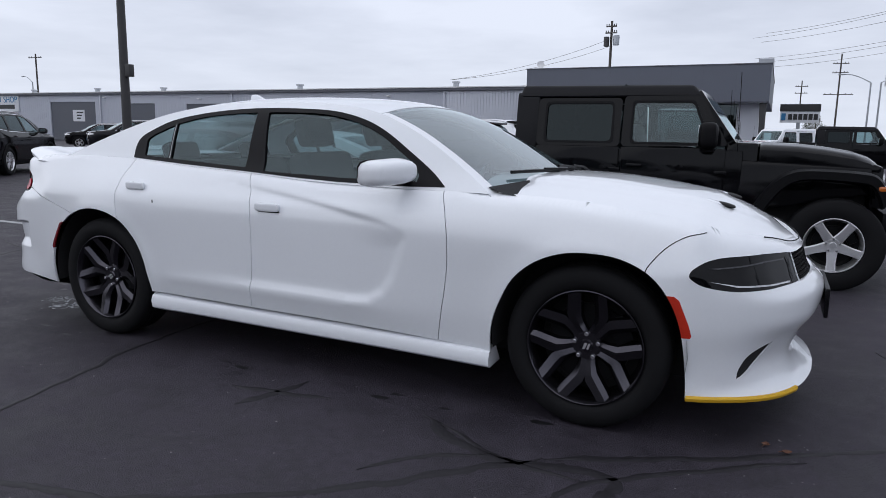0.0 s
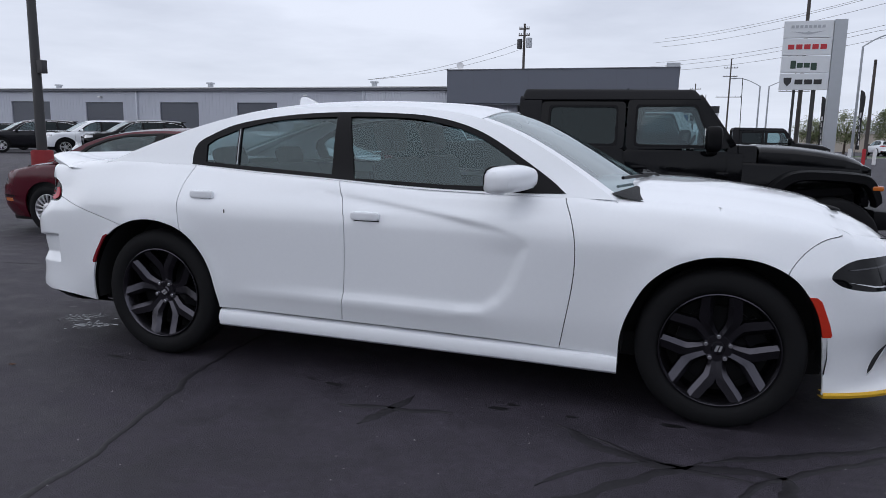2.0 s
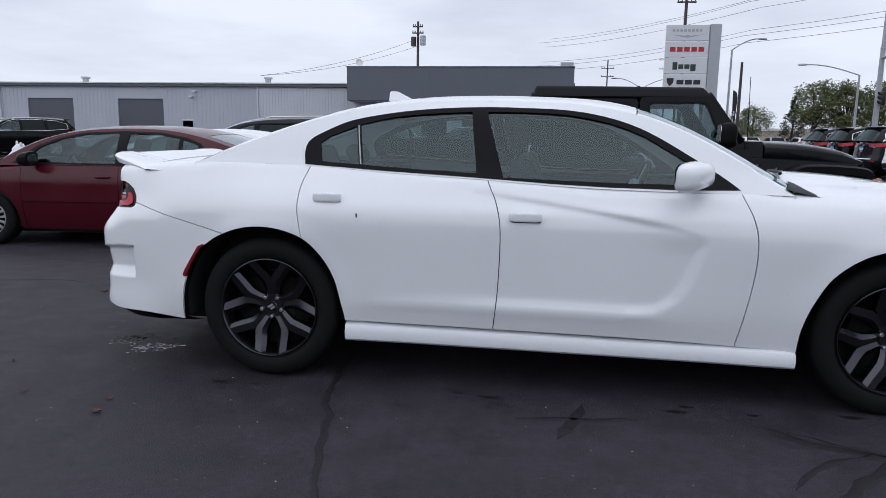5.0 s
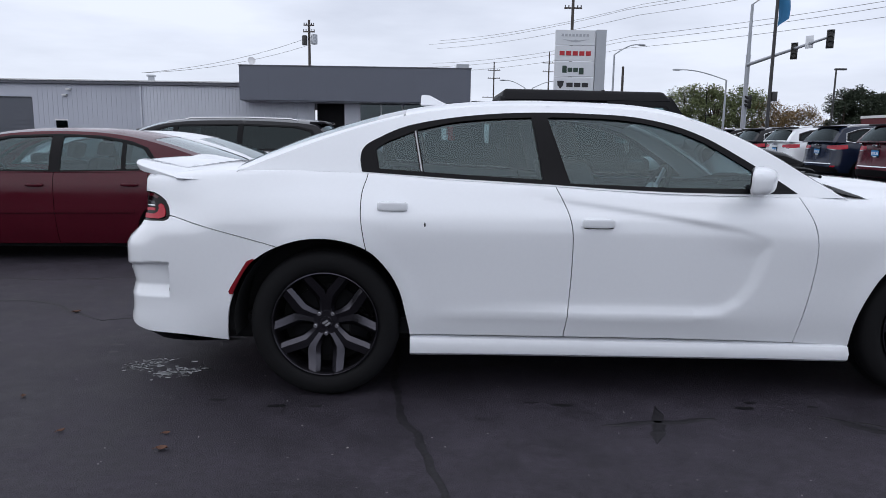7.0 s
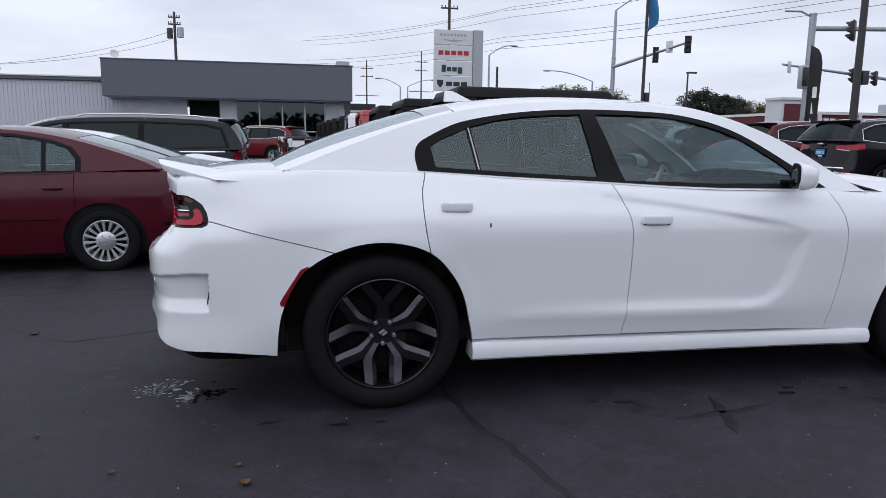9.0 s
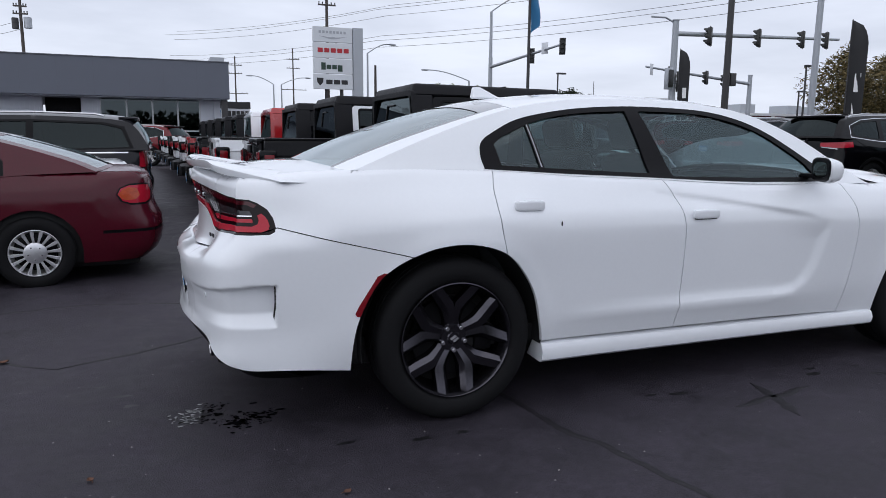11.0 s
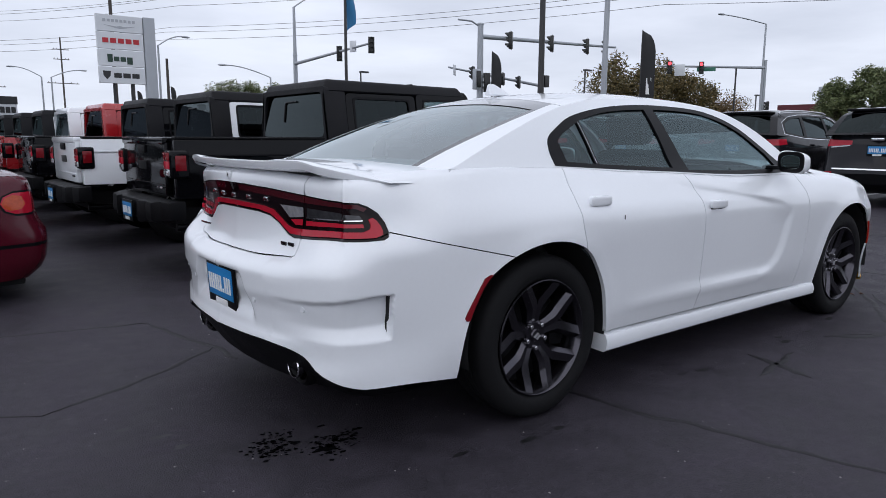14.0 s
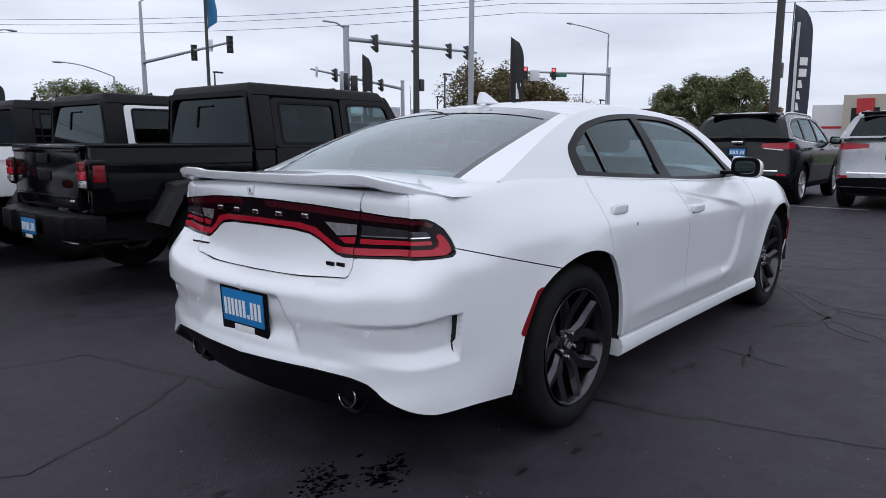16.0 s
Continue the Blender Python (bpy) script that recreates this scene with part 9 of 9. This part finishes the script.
def crack(pts, width, seed):
    """A ribbon of tar along a wandering crack, a few millimetres proud."""
    rnd = random.Random(seed)
    line = resample(spline([(x, y) for x, y in pts], 6), 0.06)
    l, r = offset_line(line, 1.0)
    n = (l - line)
    rows = []
    for i, p in enumerate(line):
        wob = 0.035 * noise.noise(Vector((p[0] * 5, p[1] * 5, seed)))
        end = min(1.0, i / 4, (len(line) - 1 - i) / 4)
        a = width * (0.55 + 0.5 * rnd.random() + 0.5 * noise.noise(Vector((p[0] * 3, p[1] * 3, seed + 9)))) * max(0.12, end)
        b = width * (0.55 + 0.5 * rnd.random()) * max(0.12, end)
        q = p + n[i] * wob
        z = ground_z(float(p[0]), float(p[1]))
        rows.append([Vector((*(q + n[i] * a), z + 0.0005)), Vector((*(q + n[i] * a * 0.6), z + 0.004)), Vector((*(q - n[i] * b * 0.6), z + 0.004)), Vector((*(q - n[i] * b), z + 0.0005))])
    o = grid_bm(rows)
    o.normal_update()
    if sum(f.normal.z for f in o.faces) < 0:
        bmesh.ops.reverse_faces(o, faces=o.faces)
    return tagged(part("crack_seal", o, M_TAR), "dark tar seal along a crack in the asphalt", "crack", "cracks", "structure")


CRACKS = [([(-1.25, 0.4), (-1.19, -0.6), (-1.15, -0.93), (-1.10, -1.22), (-1.03, -1.50), (-0.94, -1.86), (-0.86, -2.3), (-0.9, -2.8)], 0.022),
          ([(-0.21, -1.225), (-0.03, -1.19), (0.14, -1.163), (0.35, -1.14)], 0.028), ([(0.11, -0.99), (0.07, -1.16), (0.02, -1.28), (-0.015, -1.41)], 0.034),
          ([(-0.35, -2.40), (-0.09, -2.34), (0.30, -2.23), (0.64, -2.03), (0.87, -1.84), (1.03, -1.70), (1.32, -1.42), (1.47, -1.26)], 0.028),
          ([(1.47, -1.26), (1.76, -1.11), (2.17, -0.89), (2.75, -0.53), (3.4, -0.25), (4.5, 0.1), (6.2, 0.7)], 0.026),
          ([(0.85, -1.10), (1.06, -1.26), (1.29, -1.33), (1.48, -1.31), (1.76, -1.32), (1.76, -1.52), (1.72, -1.95)], 0.038),
          ([(2.44, -0.80), (1.97, -1.13), (1.68, -1.39), (1.59, -1.68), (1.66, -2.2)], 0.022), ([(1.68, -1.39), (1.28, -1.31), (0.93, -1.135)], 0.02), ([(1.28, -1.31), (1.02, -1.5), (0.85, -1.69)], 0.02),
          ([(-2.44, 1.93), (-2.39, 1.45), (-2.31, 1.05), (-2.27, 0.73)], 0.02), ([(-3.3, 0.5), (-2.9, 0.69), (-2.52, 0.90), (-2.31, 1.05)], 0.022), ([(-2.44, 1.93), (-3.4, 2.2), (-4.6, 2.0), (-6.0, 2.3)], 0.02),
          ([(-6.0, 1.2), (-5.0, 0.9), (-4.1, 1.05), (-3.3, 0.5)], 0.018), ([(-5.0, 0.9), (-4.8, 0.1), (-5.2, -0.8)], 0.016),
          ([(3.4, -0.25), (3.7, -1.1), (4.3, -1.9), (4.1, -2.8)], 0.03), ([(4.5, 0.1), (4.3, 1.0), (4.9, 1.9), (4.7, 2.6)], 0.028), ([(3.7, -1.1), (5.0, -1.3), (6.4, -0.9), (7.9, -1.4)], 0.03),
          ([(6.2, 0.7), (7.2, 0.4), (8.6, 0.9), (9.8, 0.6)], 0.03), ([(6.4, -0.9), (6.7, 0.0), (6.2, 0.7)], 0.025), ([(7.9, -1.4), (8.2, -2.6), (7.6, -3.6)], 0.03), ([(5.0, -1.3), (5.3, -2.4), (4.9, -3.2)], 0.028), ([(2.75, -0.53), (3.1, 0.2), (2.9, 1.1)], 0.022)]
for k, (pts, w) in enumerate(CRACKS):
    crack(pts, w, 40 + k)


def puddle(x, y, rx, ry, seed, material=M_WATER, name="puddle", label="small puddle of rain water on the asphalt"):
    o = bmesh.new()
    vs = []
    for k in range(36):
        a = 2 * math.pi * k / 36
        rr = 1 + 0.55 * noise.noise(Vector((math.cos(a) * 1.6, math.sin(a) * 1.6, seed))) + 0.22 * noise.noise(Vector((math.cos(a) * 5, math.sin(a) * 5, seed)))
        vs.append(o.verts.new((x + rx * rr * math.cos(a), y + ry * rr * math.sin(a), ground_z(x, y) + 0.001)))
    f = o.faces.new(vs)
    r = bmesh.ops.inset_individual(o, faces=[f], thickness=min(rx, ry) * 0.12, depth=0.003)
    return tagged(part(name, o, material), label, "puddle", "puddles", "structure")


rnd = random.Random(21)
for k in range(7):
    cx, cy = ((-2.56, -0.40), (-2.44, -0.57), (-2.36, -0.55), (-2.62, -0.48))[k % 4]
    r = 0.012 + 0.035 * rnd.random() ** 2.5
    puddle(cx + rnd.gauss(0, 0.06), cy + rnd.gauss(0, 0.04), r * rnd.uniform(1.0, 1.7), r * 0.6, 3.3 * k)
o = bmesh.new()
for k in range(480):
    cx, cy = ((-2.58, -0.36), (-2.44, -0.56), (-2.36, -0.53), (-2.64, -0.46))[k % 4]
    x, y, r = cx + rnd.gauss(0, 0.052), cy + rnd.gauss(0, 0.038), 0.0015 + 0.011 * rnd.random() ** 3
    vs = [o.verts.new((x + r * rnd.uniform(0.6, 1.5) * math.cos(a), y + r * rnd.uniform(0.5, 1.2) * math.sin(a), ground_z(x, y) + 0.0016)) for a in np.linspace(0, 5.5, 8)]
    o.faces.new(vs)
tagged(part("water_drops", o, M_WATER, smooth=False), "spatter of dark drips below the tail of a car", "drips", kind="stuff")
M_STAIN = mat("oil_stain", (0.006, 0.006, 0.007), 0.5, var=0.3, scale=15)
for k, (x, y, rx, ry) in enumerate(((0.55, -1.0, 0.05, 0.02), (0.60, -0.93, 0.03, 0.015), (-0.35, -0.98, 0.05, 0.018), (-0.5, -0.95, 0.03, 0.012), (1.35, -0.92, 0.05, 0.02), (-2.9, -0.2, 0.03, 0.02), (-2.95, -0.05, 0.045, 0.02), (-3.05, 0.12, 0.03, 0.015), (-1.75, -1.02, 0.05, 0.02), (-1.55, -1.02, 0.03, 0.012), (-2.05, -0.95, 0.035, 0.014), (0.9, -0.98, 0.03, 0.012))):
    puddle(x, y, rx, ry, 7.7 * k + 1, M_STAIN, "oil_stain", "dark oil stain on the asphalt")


def dry_leaf(x, y, turn, size):
    rows = [[Vector((size * u, size * 0.42 * q * math.sin(math.pi * min(0.98, u + 0.02)) ** 0.8, 0.006 + size * (0.16 * abs(q) + 0.25 * (u - 0.5) ** 2))) for q in (-1, -0.5, 0, 0.5, 1)] for u in np.linspace(0, 1, 9)]
    o = grid_bm(rows)
    fold_rim(o, 0.0015)
    b = tagged(part("fallen_leaf", o, M_LEAFDRY), "dry brown fallen leaf on the asphalt", "leaf", "fallen leaves")
    b.matrix_basis = pose(x, y, ground_z(x, y), 0, 0, turn)
    part("stalk", tube_bm([Vector((0, 0, 0.012)), Vector((-size * 0.35, 0.004, 0.006))], 0.0015, 5), M_LEAFDRY, b)


for x, y, a, s in ((-2.16, -1.36, 20, 0.03), (-2.13, -1.51, 8, 0.045), (-2.62, -1.35, 50, 0.03), (-3.0, -0.95, 120, 0.03), (2.35, -0.75, 20, 0.04), (2.28, -0.72, 70, 0.04), (-3.6, 0.7, 30, 0.05)):
    dry_leaf(x, y, a, s)
rnd = random.Random(11)
o = bmesh.new()
for k in range(420):
    x, y = rnd.uniform(-4.2, 4.5), rnd.uniform(-2.6, 1.5)
    s = rnd.uniform(0.0015, 0.0055)
    vs = [o.verts.new((x + s * rnd.uniform(0.6, 1.3) * math.cos(a), y + s * rnd.uniform(0.6, 1.3) * math.sin(a), 0.0)) for a in (0, 1.3, 2.5, 3.9, 5.1)]
    t = o.verts.new((x, y, s * 0.9))
    for i in range(5):
        o.faces.new((vs[i], vs[(i + 1) % 5], t))
tagged(part("grit", o, M_GRIT, smooth=False), "pale grit scattered over the asphalt", "grit", kind="stuff")
for x0, x1, y0, y1 in ((-9.6, -7.0, 2.35, 2.45), (10.82, 10.92, -0.2, 1.25), (10.9, 15.5, 3.38, 3.48), (10.9, 15.5, 5.95, 6.05)):
    z = ground_z((x0 + x1) / 2, (y0 + y1) / 2)
    tagged(part("painted_line", box_bm(x0, x1, y0, y1, z - 0.02, z + 0.004), M_LINE), "worn white painted stall line", "line", "stall lines", "structure")
